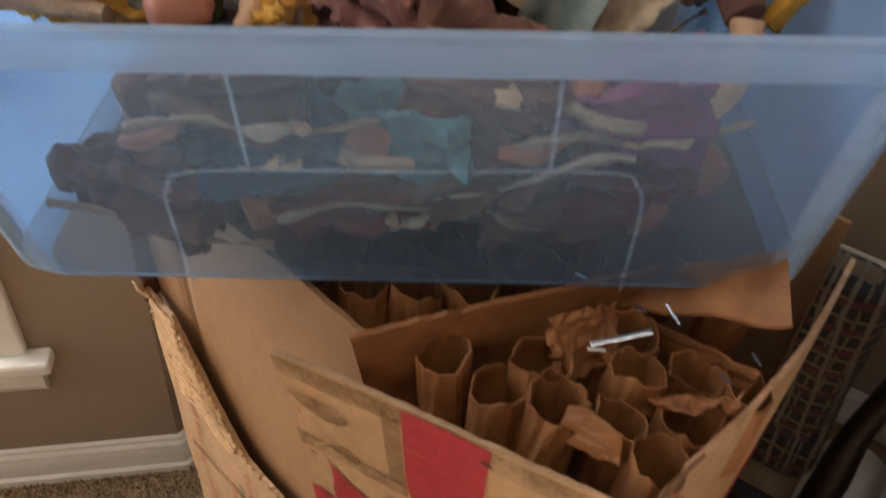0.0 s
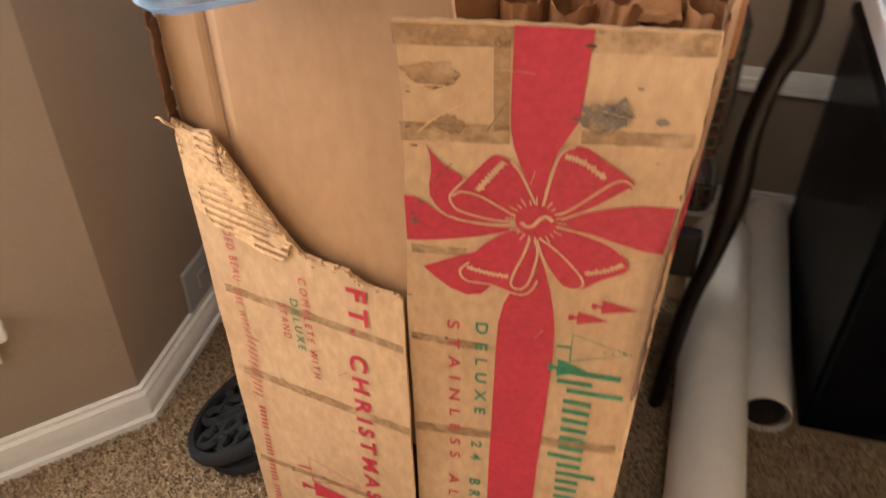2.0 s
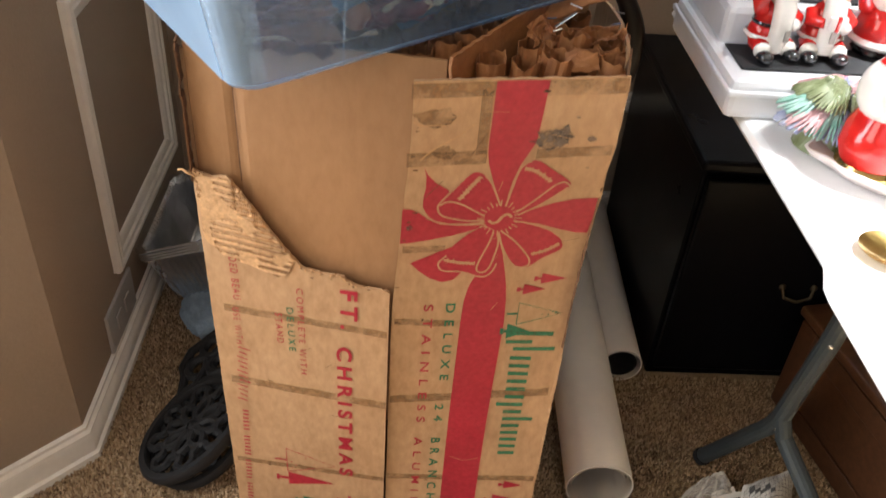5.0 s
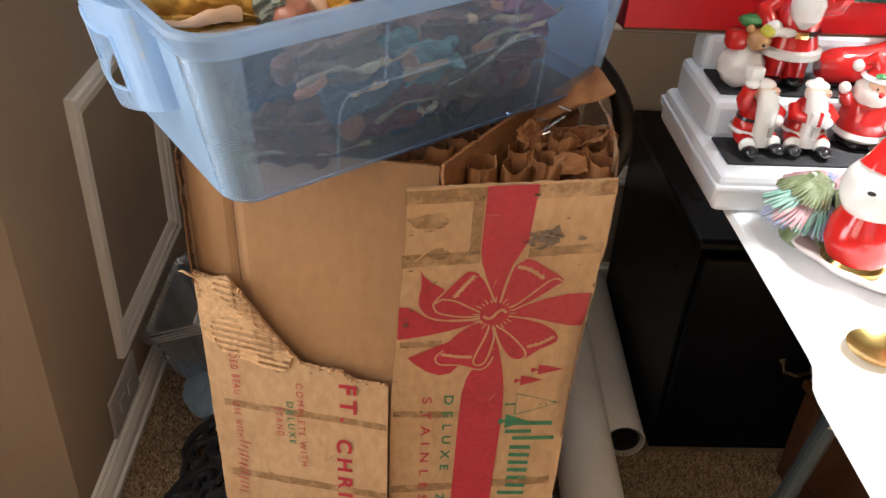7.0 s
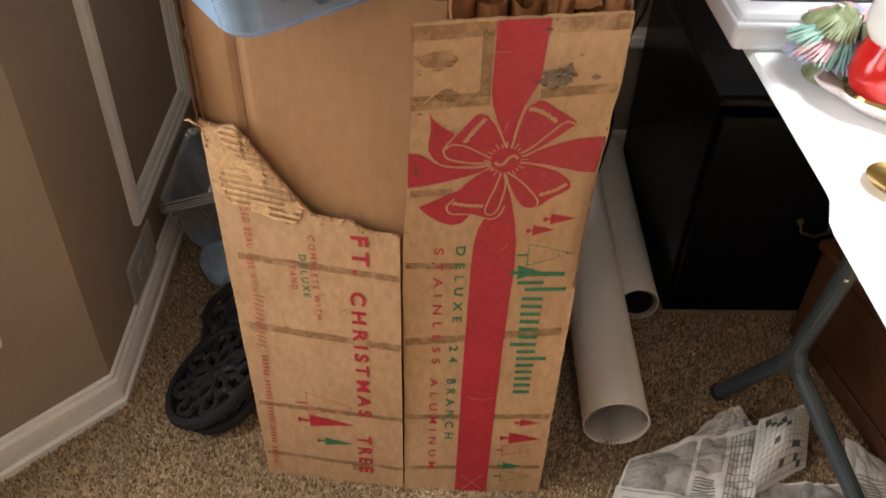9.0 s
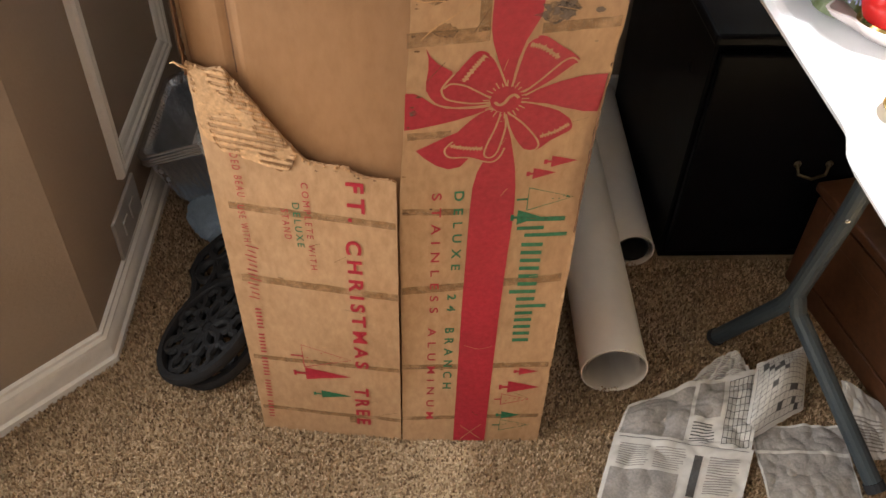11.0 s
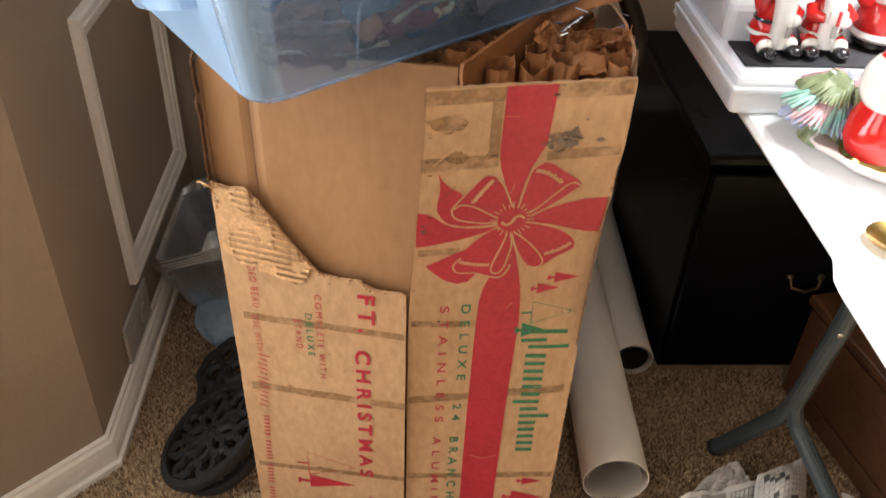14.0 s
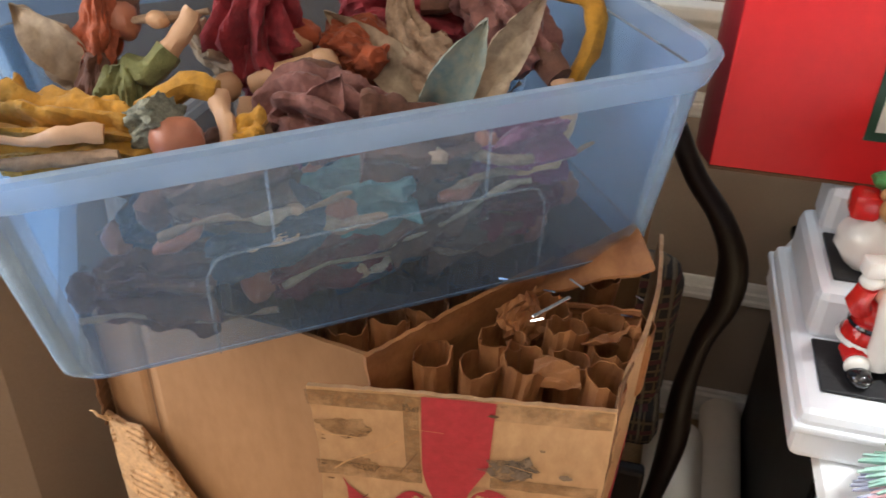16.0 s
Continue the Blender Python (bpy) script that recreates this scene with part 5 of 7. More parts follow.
part("seat_rail", block(bmesh.new(), (-0.345, -0.008, 0.27), (0.045, 0.014, 0.345), 0.006), DARK_WOOD, chair)
for x in (-0.33, 0.028):
    part("back_leg", rod(bmesh.new(), [(x, 0.40, 0.0), (x, 0.39, 0.34)], [0.014, 0.02], 10), DARK_WOOD, chair)

# ---- foil roasting pans, blue cloth and cast-iron grate by the west wall ----


def pan_ring(hx, hy, z, flute, n=168):
    """A rounded rectangle walked at even steps, with folds pressed into it."""
    r = 0.022
    sx, sy, arc = 2 * (hx - r), 2 * (hy - r), math.pi * r / 2
    total, ring = 2 * (sx + sy) + 4 * arc, []
    for k in range(n):
        q = total * k / n
        out = flute * (1 if k % 2 else -1)
        for side_k, (ln, a0, cx, cy) in enumerate(((sy, 0, hx - r, hy - r), (sx, 90, -hx + r, hy - r), (sy, 180, -hx + r, -hy + r), (sx, 270, hx - r, -hy + r))):
            d = (Vector((0, 1, 0)), Vector((-1, 0, 0)), Vector((0, -1, 0)), Vector((1, 0, 0)))[side_k]
            nrm = Vector((math.cos(radians(a0)), math.sin(radians(a0)), 0))
            if q < ln:
                p = Vector((cx, cy, 0)) + nrm * (r + out) - d * (ln - q)
                break
            q -= ln
            if q < arc:
                a = radians(a0) + q / r
                p = Vector((cx, cy, 0)) + Vector((math.cos(a), math.sin(a), 0)) * (r + out)
                break
            q -= arc
        ring.append(Vector((p.x, p.y, z + 0.0008 * nz(k * 0.3, z * 50))))
    return ring


def foil_pan_mesh():
    """A pressed roasting pan, open at the top, with fluted walls and a rolled rim."""
    bx, by, rx, ry, h = 0.097, 0.124, 0.112, 0.138, 0.122
    rows = ((bx - 0.007, by - 0.007, 0.0, 0.0), (bx - 0.003, by - 0.003, 0.003, 0.0), (bx, by, 0.010, 0.0034), (rx - 0.002, ry - 0.002, h - 0.012, 0.0040), (rx, ry, h - 0.004, 0.0), (rx + 0.008, ry + 0.008, h - 0.004, 0.0), (rx + 0.010, ry + 0.010, h - 0.001, 0.0),
            (rx + 0.008, ry + 0.008, h + 0.001, 0.0), (rx - 0.001, ry - 0.001, h - 0.002, 0.0), (rx - 0.0035, ry - 0.0035, h - 0.012, 0.0040), (bx - 0.0015, by - 0.0015, 0.010, 0.0034), (bx - 0.005, by - 0.005, 0.0045, 0.0))
    return loft(bmesh.new(), [pan_ring(*r, 148) for r in rows], True, True)


PAN_M = pose(-0.572, 0.932, 0.043, -1.5, -16, 1)
pan = thing("foil_pan", foil_pan_mesh(), FOIL, "dull aluminium foil roasting pan in a leaning stack", "foil pan", "stack of foil pans", PAN_M)
for k in range(1, 4):
    copy_thing(pan, PAN_M @ pose(0.001 * (k % 2), 0, 0.0062 * k, 0, 0, 0.6 * (k % 3)))

bm = bmesh.new()
bmesh.ops.create_icosphere(bm, subdivisions=5, radius=1.0)
for v in bm.verts:
    f = 1 + 0.25 * nz(v.co.x * 2.2, v.co.y * 2.2, v.co.z * 2.2 + 4) + 0.10 * abs(nz(v.co.x * 5, v.co.y * 5, v.co.z * 5))
    v.co = Vector((v.co.x * 0.062 * f, v.co.y * 0.068 * f, max(-0.018, v.co.z * 0.030 * f)))
thing("folded_cloth", bm, BLUE_CLOTH, "rumpled pale blue cloth under the foil pans", "cloth", m=pose(-0.585, 0.785, 0.019, 0, 0, 20), smooth=True)

grate = holder("cast_iron_grate", "black openwork cast-iron grate leaning on the carton", "grate", pose(-0.556, 0.462, 0.052, 6, -25, -18))
bm = bmesh.new()
N = 48


def ellipse(a, b, n=N, cx=0.0, cy=0.0, start=0, end=360):
    return [Vector((cx + a * math.cos(radians(lerp(start, end, k / n))), cy + b * math.sin(radians(lerp(start, end, k / n))), 0)) for k in range(n + 1)]


rings = []
for r0, z in ((1.0, -0.010), (1.03, 0.0), (1.0, 0.008), (0.9, 0.008), (0.87, 0.0), (0.9, -0.010)):
    rings.append([Vector((0.090 * r0 * math.cos(2 * math.pi * k / N), 0.108 * r0 * math.sin(2 * math.pi * k / N), z)) for k in range(N)])
loft(bm, rings + [rings[0]], False, False)
bmesh.ops.remove_doubles(bm, verts=bm.verts, dist=1e-6)
part("rim", bm, IRON, grate, "", True)
for k in range(8):
    a = 2 * math.pi * k / 8
    d = Vector((math.cos(a), 1.15 * math.sin(a), 0))
    o = Vector((-d.y, d.x, 0)).normalized()
    loop = [d * 0.010, d * 0.026 + o * 0.011, d * 0.042 + o * 0.009, d * 0.050, d * 0.042 - o * 0.009, d * 0.026 - o * 0.011, d * 0.010]
    part("petal", rod(bmesh.new(), smooth_path(loop, 3), 0.0068, 6), IRON, grate)
    a2 = a + math.pi / 8
    d2 = Vector((math.cos(a2), 1.18 * math.sin(a2), 0))
    o2 = Vector((-d2.y, d2.x, 0)).normalized()
    arc = [d * 0.05, d2 * 0.056 - o2 * 0.012, d2 * 0.068 - o2 * 0.014, d2 * 0.078, d2 * 0.068 + o2 * 0.014, d2 * 0.056 + o2 * 0.012, (Vector((math.cos(a + math.pi / 4), 1.15 * math.sin(a + math.pi / 4), 0))) * 0.05]
    part("scroll", rod(bmesh.new(), smooth_path(arc, 3), 0.0066, 6), IRON, grate)
part("hub", ball(bmesh.new(), (0, 0, 0.001), (0.010, 0.011, 0.006), 12, 8), IRON, grate)
bm = rod(bmesh.new(), [Vector((x, y, 0)) for x, y in ((-0.050, 0.088), (-0.050, 0.128), (-0.058, 0.150), (-0.045, 0.185), (0.0, 0.215), (0.05, 0.205), (0.066, 0.165), (0.060, 0.09))], 0.008, 8)
part("neck", bm, IRON, grate, "", True)
for cx, cy, r in ((-0.022, 0.140, 0.022), (0.026, 0.135, 0.022), (0.0, 0.180, 0.020)):
    part("scroll", rod(bmesh.new(), ellipse(r, r, 16, cx, cy), 0.0085, 6), IRON, grate)


under = copy_thing(grate, pose(-0.548, 0.472, 0.034, 5, -22, 2))
tagged(under, "black openwork cast-iron grate lying under another")


# ---- crumpled newspaper on the carpet ----
def news_sheet(name, corners, lift, seed, label, rough=0.012, fold=0.0):
    """A sheet through four floor corners (each x, y, z), rumpled."""
    c = [Vector(p) for p in corners]

    def fn(u, v):
        p = c[0].lerp(c[1], u).lerp(c[3].lerp(c[2], u), v)
        h = abs(rough * nz(u * 3.1, v * 2.3, seed)) + 0.38 * rough * abs(nz(u * 6, v * 6, seed + 3)) + 0.07 * rough * abs(nz(u * 15, v * 13, seed + 6)) + fold * math.sin(math.pi * u) * math.sin(math.pi * v)
        return Vector((p.x, p.y, max(0.006, p.z + lift + h)))
    ob = holder(name, label, "newspaper", group="newspaper sheets on the carpet")
    part("page", sheet(bmesh.new(), fn, 72, 60, (0, 0, -0.0006)), NEWS, ob, "", True)
    return ob, fn


def ink(ob, fn, cells, mat, name, kind=""):
    """Print on a page: each cell (u0, v0, u1, v1) follows the page's creases."""
    bm = bmesh.new()
    for u0, v0, u1, v1 in cells:
        nu, nv = max(1, int(abs(u1 - u0) * 72)), max(1, int(abs(v1 - v0) * 60))
        grid_v = [[bm.verts.new(fn(lerp(u0, u1, i / nu), lerp(v0, v1, j / nv)) + Vector((0, 0, 0.0011))) for j in range(nv + 1)] for i in range(nu + 1)]
        for i in range(nu):
            for j in range(nv):
                bm.faces.new((grid_v[i][j], grid_v[i + 1][j], grid_v[i + 1][j + 1], grid_v[i][j + 1]))
    return tagged(part(name, bm, mat, ob), kind=kind)


def columns(u0, u1, v0, v1, cols, lines, rnd):
    out = []
    for c in range(cols):
        a, b = lerp(u0, u1, (c + 0.04) / cols), lerp(u0, u1, (c + 0.93) / cols)
        for k in range(lines):
            v = lerp(v0, v1, k / lines)
            out.append((a, v, lerp(a, b, rnd.uniform(0.8, 1.0)), v + 0.4 * (v1 - v0) / lines))
    return out


rnd = random.Random(11)
ob, fn = news_sheet("newspaper_sheet", [(0.030, 0.125, 0.008), (0.238, 0.112, 0.008), (0.299, 0.230, 0.016), (0.090, 0.266, 0.022)], 0.0, 2, "white newspaper page lying flat on the carpet", 0.012)
ink(ob, fn, columns(0.05, 0.56, 0.62, 0.90, 2, 10, rnd) + columns(0.70, 0.96, 0.35, 0.86, 1, 15, rnd), NEWS_PHOTO, "newsprint_text", "stuff")
ink(ob, fn, [(0.03, 0.05, 0.52, 0.58)], NEWS_PHOTO, "halftone_photo")
ink(ob, fn, [(0.60, 0.30, 0.66, 0.84)], NEWS_INK, "print_block")
ink(ob, fn, [(0.04, 0.955, 0.97, 0.963)], NEWS_INK, "print_rule")
ob, fn = news_sheet("newspaper_sheet", [(0.086, 0.256, 0.006), (0.294, 0.224, 0.006), (0.345, 0.366, 0.040), (0.120, 0.315, 0.020)], 0.0, 7, "crumpled newspaper page with grey photographs", 0.024, 0.010)
ink(ob, fn, [(0.02, 0.06, 0.50, 0.92)], NEWS_PHOTO, "halftone_photo")
ink(ob, fn, [(0.53, 0.42, 0.73, 0.94)], NEWS_PHOTO, "halftone_photo")
ink(ob, fn, columns(0.53, 0.73, 0.08, 0.36, 1, 8, rnd), NEWS_INK, "newsprint_text", "stuff")
ink(ob, fn, [(lerp(0.77, 0.97, k / 6), 0.08, lerp(0.77, 0.97, k / 6) + 0.005, 0.92) for k in range(7)] + [(0.77, lerp(0.08, 0.92, k / 10), 0.975, lerp(0.08, 0.92, k / 10) + 0.008) for k in range(11)], NEWS_INK, "crossword_grid", "stuff")
ob, fn = news_sheet("newspaper_sheet", [(0.200, 0.330, 0.020), (0.335, 0.358, 0.030), (0.318, 0.400, 0.045), (0.275, 0.385, 0.050)], 0.0, 15, "crumpled newspaper page standing up at its corner", 0.016)
ink(ob, fn, columns(0.1, 0.95, 0.1, 0.9, 3, 18, rnd), NEWS_PHOTO, "newsprint_text", "stuff")
ob, fn = news_sheet("newspaper_sheet", [(0.288, 0.246, 0.010), (0.404, 0.306, 0.014), (0.424, 0.392, 0.070), (0.332, 0.362, 0.060)], 0.0, 23, "folded newspaper crossword page standing in a curl", 0.008, 0.045)
ink(ob, fn, [(lerp(0.05, 0.95, k / 11), 0.05, lerp(0.05, 0.95, k / 11) + 0.005, 0.93) for k in range(12)] + [(0.05, lerp(0.05, 0.92, k / 12), 0.955, lerp(0.05, 0.92, k / 12) + 0.006) for k in range(13)], NEWS_INK, "crossword_grid", "stuff")
cells = []
for k in range(11):
    for j in range(12):
        if rnd.random() < 0.13:
            cells.append((lerp(0.05, 0.95, k / 11), lerp(0.05, 0.92, j / 12), lerp(0.05, 0.95, (k + 1) / 11), lerp(0.05, 0.92, (j + 1) / 12)))
ink(ob, fn, cells, NEWS_INK, "crossword_blacks", "stuff")
# grey halftone over the whole page stands for the table's shade on it
ob, fn = news_sheet("newspaper_sheet", [(0.300, 0.150, 0.006), (0.440, 0.125, 0.006), (0.455, 0.275, 0.010), (0.308, 0.282, 0.006)], 0.0, 31, "newspaper page under the table leg, its shade printed as grey", 0.014)
ink(ob, fn, [(0.02, 0.03, 0.98, 0.62)], NEWS_PHOTO, "halftone_photo")
ink(ob, fn, [(0.02, 0.66, 0.98, 0.97)], NEWS_PHOTO, "halftone_photo")
ob, fn = news_sheet("newspaper_sheet", [(0.452, 0.215, 0.008), (0.520, 0.215, 0.008), (0.545, 0.310, 0.012), (0.478, 0.352, 0.03)], 0.0, 37, "folded scrap of newspaper between the table leg and the chest", 0.012)
ink(ob, fn, columns(0.1, 0.9, 0.1, 0.6, 1, 10, rnd), NEWS_PHOTO, "newsprint_text", "stuff")


# ---- painted ceramic figures and dolls: each one plain mesh ----
class Figure:
    """Collects shapes of several colours into one mesh."""

    def __init__(self):
        self.bm, self.mats = bmesh.new(), []

    def add(self, mat, fn, *args, **kw):
        before = set(self.bm.faces)
        fn(self.bm, *args, **kw)
        if mat not in self.mats:
            self.mats.append(mat)
        i = self.mats.index(mat)
        for f in self.bm.faces:
            if f not in before:
                f.material_index = i
        return self

    def done(self, name, label, category, group="", m=None, crinkle=0.0):
        if crinkle:
            self.bm.normal_update()
            for v in self.bm.verts:
                k = noise.noise(v.co * 75) + 0.6 * noise.noise(v.co * 190) - 0.8 * abs(noise.noise(v.co * 52 + Vector((3, 7, 1)))) + 0.25
                v.co += v.normal * crinkle * k
        ob = finish(name, self.bm, self.mats[0], True)
        for extra in self.mats[1:]:
            ob.data.materials.append(extra)
        if m:
            ob.matrix_world = m
        return tagged(ob, label, category, group)


GLAZE_RED = material("red_ceramic_glaze", (0.56, 0.016, 0.014), 0.16, fine=60, coarse=12, vary=0.12, bump=0.03, coat=0.5)
GLAZE_WHITE = material("white_ceramic_glaze", (0.80, 0.77, 0.72), 0.2, fine=60, coarse=12, vary=0.05, bump=0.06, coat=0.4)
GLAZE_CREAM = material("cream_ceramic_glaze", (0.78, 0.66, 0.52), 0.25, fine=60, coarse=12, vary=0.08, bump=0.06, coat=0.3)
GLAZE_BLACK = material("black_ceramic_glaze", (0.012, 0.012, 0.014), 0.12, fine=60, coarse=12, vary=0.2, bump=0.0, coat=0.5)
GLAZE_SKIN = material("flesh_ceramic_glaze", (0.70, 0.40, 0.27), 0.3, fine=60, coarse=12, vary=0.08, bump=0.02, coat=0.3)
GLAZE_GREEN = material("green_ceramic_glaze", (0.05, 0.20, 0.06), 0.25, fine=60, coarse=30, vary=0.3, bump=0.1, coat=0.3)
GLAZE_TEAL = material("mint_ceramic_glaze", (0.22, 0.55, 0.42), 0.25, fine=60, coarse=45, spread=((0.10, 0.32, 0.25), (0.44, 0.62, 0.56)), bump=0.1, coat=0.3)
GLAZE_PINK = material("pink_ceramic_glaze", (0.68, 0.34, 0.36), 0.25, fine=60, coarse=45, spread=((0.45, 0.18, 0.20), (0.70, 0.52, 0.53)), bump=0.1, coat=0.3)
GLAZE_BLUE = material("lilac_ceramic_glaze", (0.30, 0.33, 0.56), 0.25, fine=60, coarse=45, spread=((0.17, 0.20, 0.36), (0.50, 0.52, 0.64)), bump=0.1, coat=0.3)
GLAZE_OLIVE = material("olive_ceramic_glaze", (0.20, 0.23, 0.07), 0.25, fine=60, coarse=45, spread=((0.07, 0.10, 0.02), (0.36, 0.40, 0.24)), bump=0.1, coat=0.3)
GOLD = material("gold_metal", (0.72, 0.50, 0.18), 0.2, 1.0, fine=60, coarse=14, vary=0.15, bump=0.2)
TAN = material("bear_brown_glaze", (0.46, 0.24, 0.10), 0.3, fine=60, coarse=14, vary=0.15, bump=0.1)
YELLOW = material("yellow_green_glaze", (0.55, 0.52, 0.06), 0.3, fine=60, coarse=14, vary=0.15, bump=0.02)


def sitting_santa(x, y, z, rz, arm_up, label):
    f = Figure()
    R, W, C, K = GLAZE_RED, GLAZE_WHITE, GLAZE_CREAM, GLAZE_BLACK
    f.add(R, ball, (0, 0, 0.028), (0.023, 0.021, 0.024), 18, 12)
    f.add(R, ball, (0, 0, 0.052), (0.018, 0.016, 0.020), 18, 12)
    f.add(W, lathe, [(0.0235, 0.022), (0.0255, 0.025), (0.0235, 0.029)], 22, (0, 0, 0), closed=True)
    f.add(K, lathe, [(0.0195, 0.040), (0.0205, 0.0425), (0.0193, 0.045)], 22, (0, 0, 0), closed=True)
    f.add(C, ball, (0, -0.008, 0.080), (0.013, 0.013, 0.014), 14, 10)
    f.add(W, rod, [(0, -0.012, 0.084), (0, -0.021, 0.066), (0, -0.023, 0.044), (0, -0.021, 0.022), (0, -0.022, 0.010)], [0.011, 0.0125, 0.0115, 0.0105, 0.009], 12)
    f.add(W, ball, (0, -0.004, 0.089), (0.0135, 0.0135, 0.007), 14, 8)
    f.add(GLAZE_SKIN, ball, (0.006, -0.0165, 0.0835), (0.0075, 0.0068, 0.0066), 12, 8)
    f.add(W, ball, (0.007, -0.0215, 0.0775), (0.0065, 0.0038, 0.0028), 10, 6)
    for sx in (-1, 1):
        f.add(K, ball, (0.006 + 0.0032 * sx, -0.0228, 0.0850), 0.0010, 6, 5)
    if arm_up:
        f.add(R, rod, [(-0.016, -0.002, 0.058), (-0.024, -0.008, 0.072), (-0.022, -0.012, 0.090)], [0.009, 0.009, 0.008], 10)
        f.add(W, ball, (-0.021, -0.012, 0.096), (0.009, 0.009, 0.008), 10, 8)
        f.add(W, block, (-0.030, -0.019, 0.102), (-0.013, -0.004, 0.118), 0.002)
    else:
        f.add(W, ball, (0, -0.004, 0.094), (0.006, 0.006, 0.006), 10, 8)
        f.add(R, rod, [(-0.016, -0.002, 0.058), (-0.019, -0.014, 0.050), (-0.008, -0.026, 0.052)], [0.009, 0.009, 0.007], 10)
        f.add(W, block, (-0.008, -0.036, 0.046), (0.012, -0.022, 0.064), 0.002)
        f.add(R, block, (0.000, -0.037, 0.0455), (0.004, -0.0215, 0.0645), 0.0005)
    f.add(R, rod, [(0.016, -0.002, 0.058), (0.022, -0.014, 0.050), (0.014, -0.024, 0.046)], [0.009, 0.009, 0.007], 10)
    f.add(W, ball, (0.013, -0.025, 0.047), 0.008, 10, 8)
    for sx in (-1, 1):
        f.add(R, rod, [(0.012 * sx, -0.006, 0.018), (0.016 * sx, -0.022, 0.016)], [0.012, 0.010], 10)
        f.add(W, ball, (0.016 * sx, -0.024, 0.0135), (0.0105, 0.007, 0.0105), 12, 8)
        f.add(K, ball, (0.017 * sx, -0.034, 0.0085), (0.0095, 0.012, 0.0085), 12, 8)
    f.add(NEWS_PHOTO, block, (-0.003, -0.0385, 0.030), (0.003, -0.0365, 0.045))
    return f.done("santa_figurine", label, "figurine", "santa figures on the riser", pose(x, y, z, 0, 0, rz) @ Matrix.Diagonal((0.97, 0.90, 0.82, 1)))


Z1, Z2 = TZ + 0.0478, TZ + 0.0918
sitting_santa(0.151, 0.380, Z1, 14, True, "glazed sitting Santa figurine with a raised arm and scroll beard")
sitting_santa(0.211, 0.382, Z1, -4, False, "glazed sitting Santa figurine holding a small white parcel")


def round_santa(x, y, z, s, rz, label, wave=True):
    f = Figure()
    R, W, C, K = GLAZE_RED, GLAZE_WHITE, GLAZE_SKIN, GLAZE_BLACK
    f.add(K, lathe, [(0.0, 0.0), (0.03, 0.0), (0.034, 0.006), (0.028, 0.011), (0.0, 0.012)], 22)
    for sx in (-1, 1):
        f.add(K, ball, (0.013 * sx, -0.022, 0.007), (0.012, 0.017, 0.0068), 12, 8)
    f.add(R, lathe, [(0.0, 0.011), (0.031, 0.012), (0.037, 0.028), (0.036, 0.044), (0.030, 0.060), (0.020, 0.070), (0.0, 0.072)], 26)
    f.add(W, lathe, [(0.0335, 0.012), (0.040, 0.018), (0.0375, 0.025)], 26, (0, 0, 0), closed=True)
    f.add(W, ball, (0, -0.006, 0.078), (0.030, 0.026, 0.022), 20, 12, 0.12)
    f.add(C, ball, (0, -0.015, 0.086), (0.018, 0.015, 0.016), 16, 10)
    f.add(R, ball, (0, -0.031, 0.084), 0.0042, 10, 6)
    f.add(W, ball, (0, -0.024, 0.076), (0.020, 0.008, 0.009), 16, 8)
    for sx in (-1, 1):
        f.add(K, ball, (0.0065 * sx, -0.029, 0.091), 0.0016, 6, 5)
    f.add(W, lathe, [(0.020, 0.096), (0.025, 0.100), (0.020, 0.105)], 20, (0, -0.006, 0), closed=True)
    f.add(R, rod, [(0, -0.004, 0.100), (0.0, 0.0, 0.116), (-0.012, 0.0, 0.124), (-0.026, 0, 0.116)], [0.021, 0.015, 0.009, 0.005], 14)
    f.add(W, ball, (-0.030, 0, 0.112), 0.0085, 12, 8)
    f.add(GLAZE_GREEN, ball, (0.004, -0.025, 0.106), (0.010, 0.003, 0.004), 8, 6)
    f.add(GLAZE_GREEN, ball, (-0.006, -0.025, 0.108), (0.008, 0.003, 0.004), 8, 6)
    if wave:
        f.add(R, rod, [(-0.024, -0.002, 0.060), (-0.036, -0.01, 0.066), (-0.042, -0.014, 0.078)], [0.011, 0.010, 0.008], 10)
        f.add(W, ball, (-0.044, -0.015, 0.084), 0.0085, 10, 8)
    f.add(R, rod, [(0.024, -0.002, 0.060), (0.034, -0.016, 0.048), (0.026, -0.030, 0.042)], [0.011, 0.010, 0.008], 10)
    f.add(W, ball, (0.024, -0.032, 0.042), 0.0085, 10, 8)
    return f.done("santa_figurine", label, "figurine", "santa figures on the riser", pose(x, y, z, 0, 0, rz) @ Matrix.Scale(s, 4))


round_santa(0.284, 0.395, Z1, 0.80, -10, "glazed standing Santa figurine with holly on its hat")


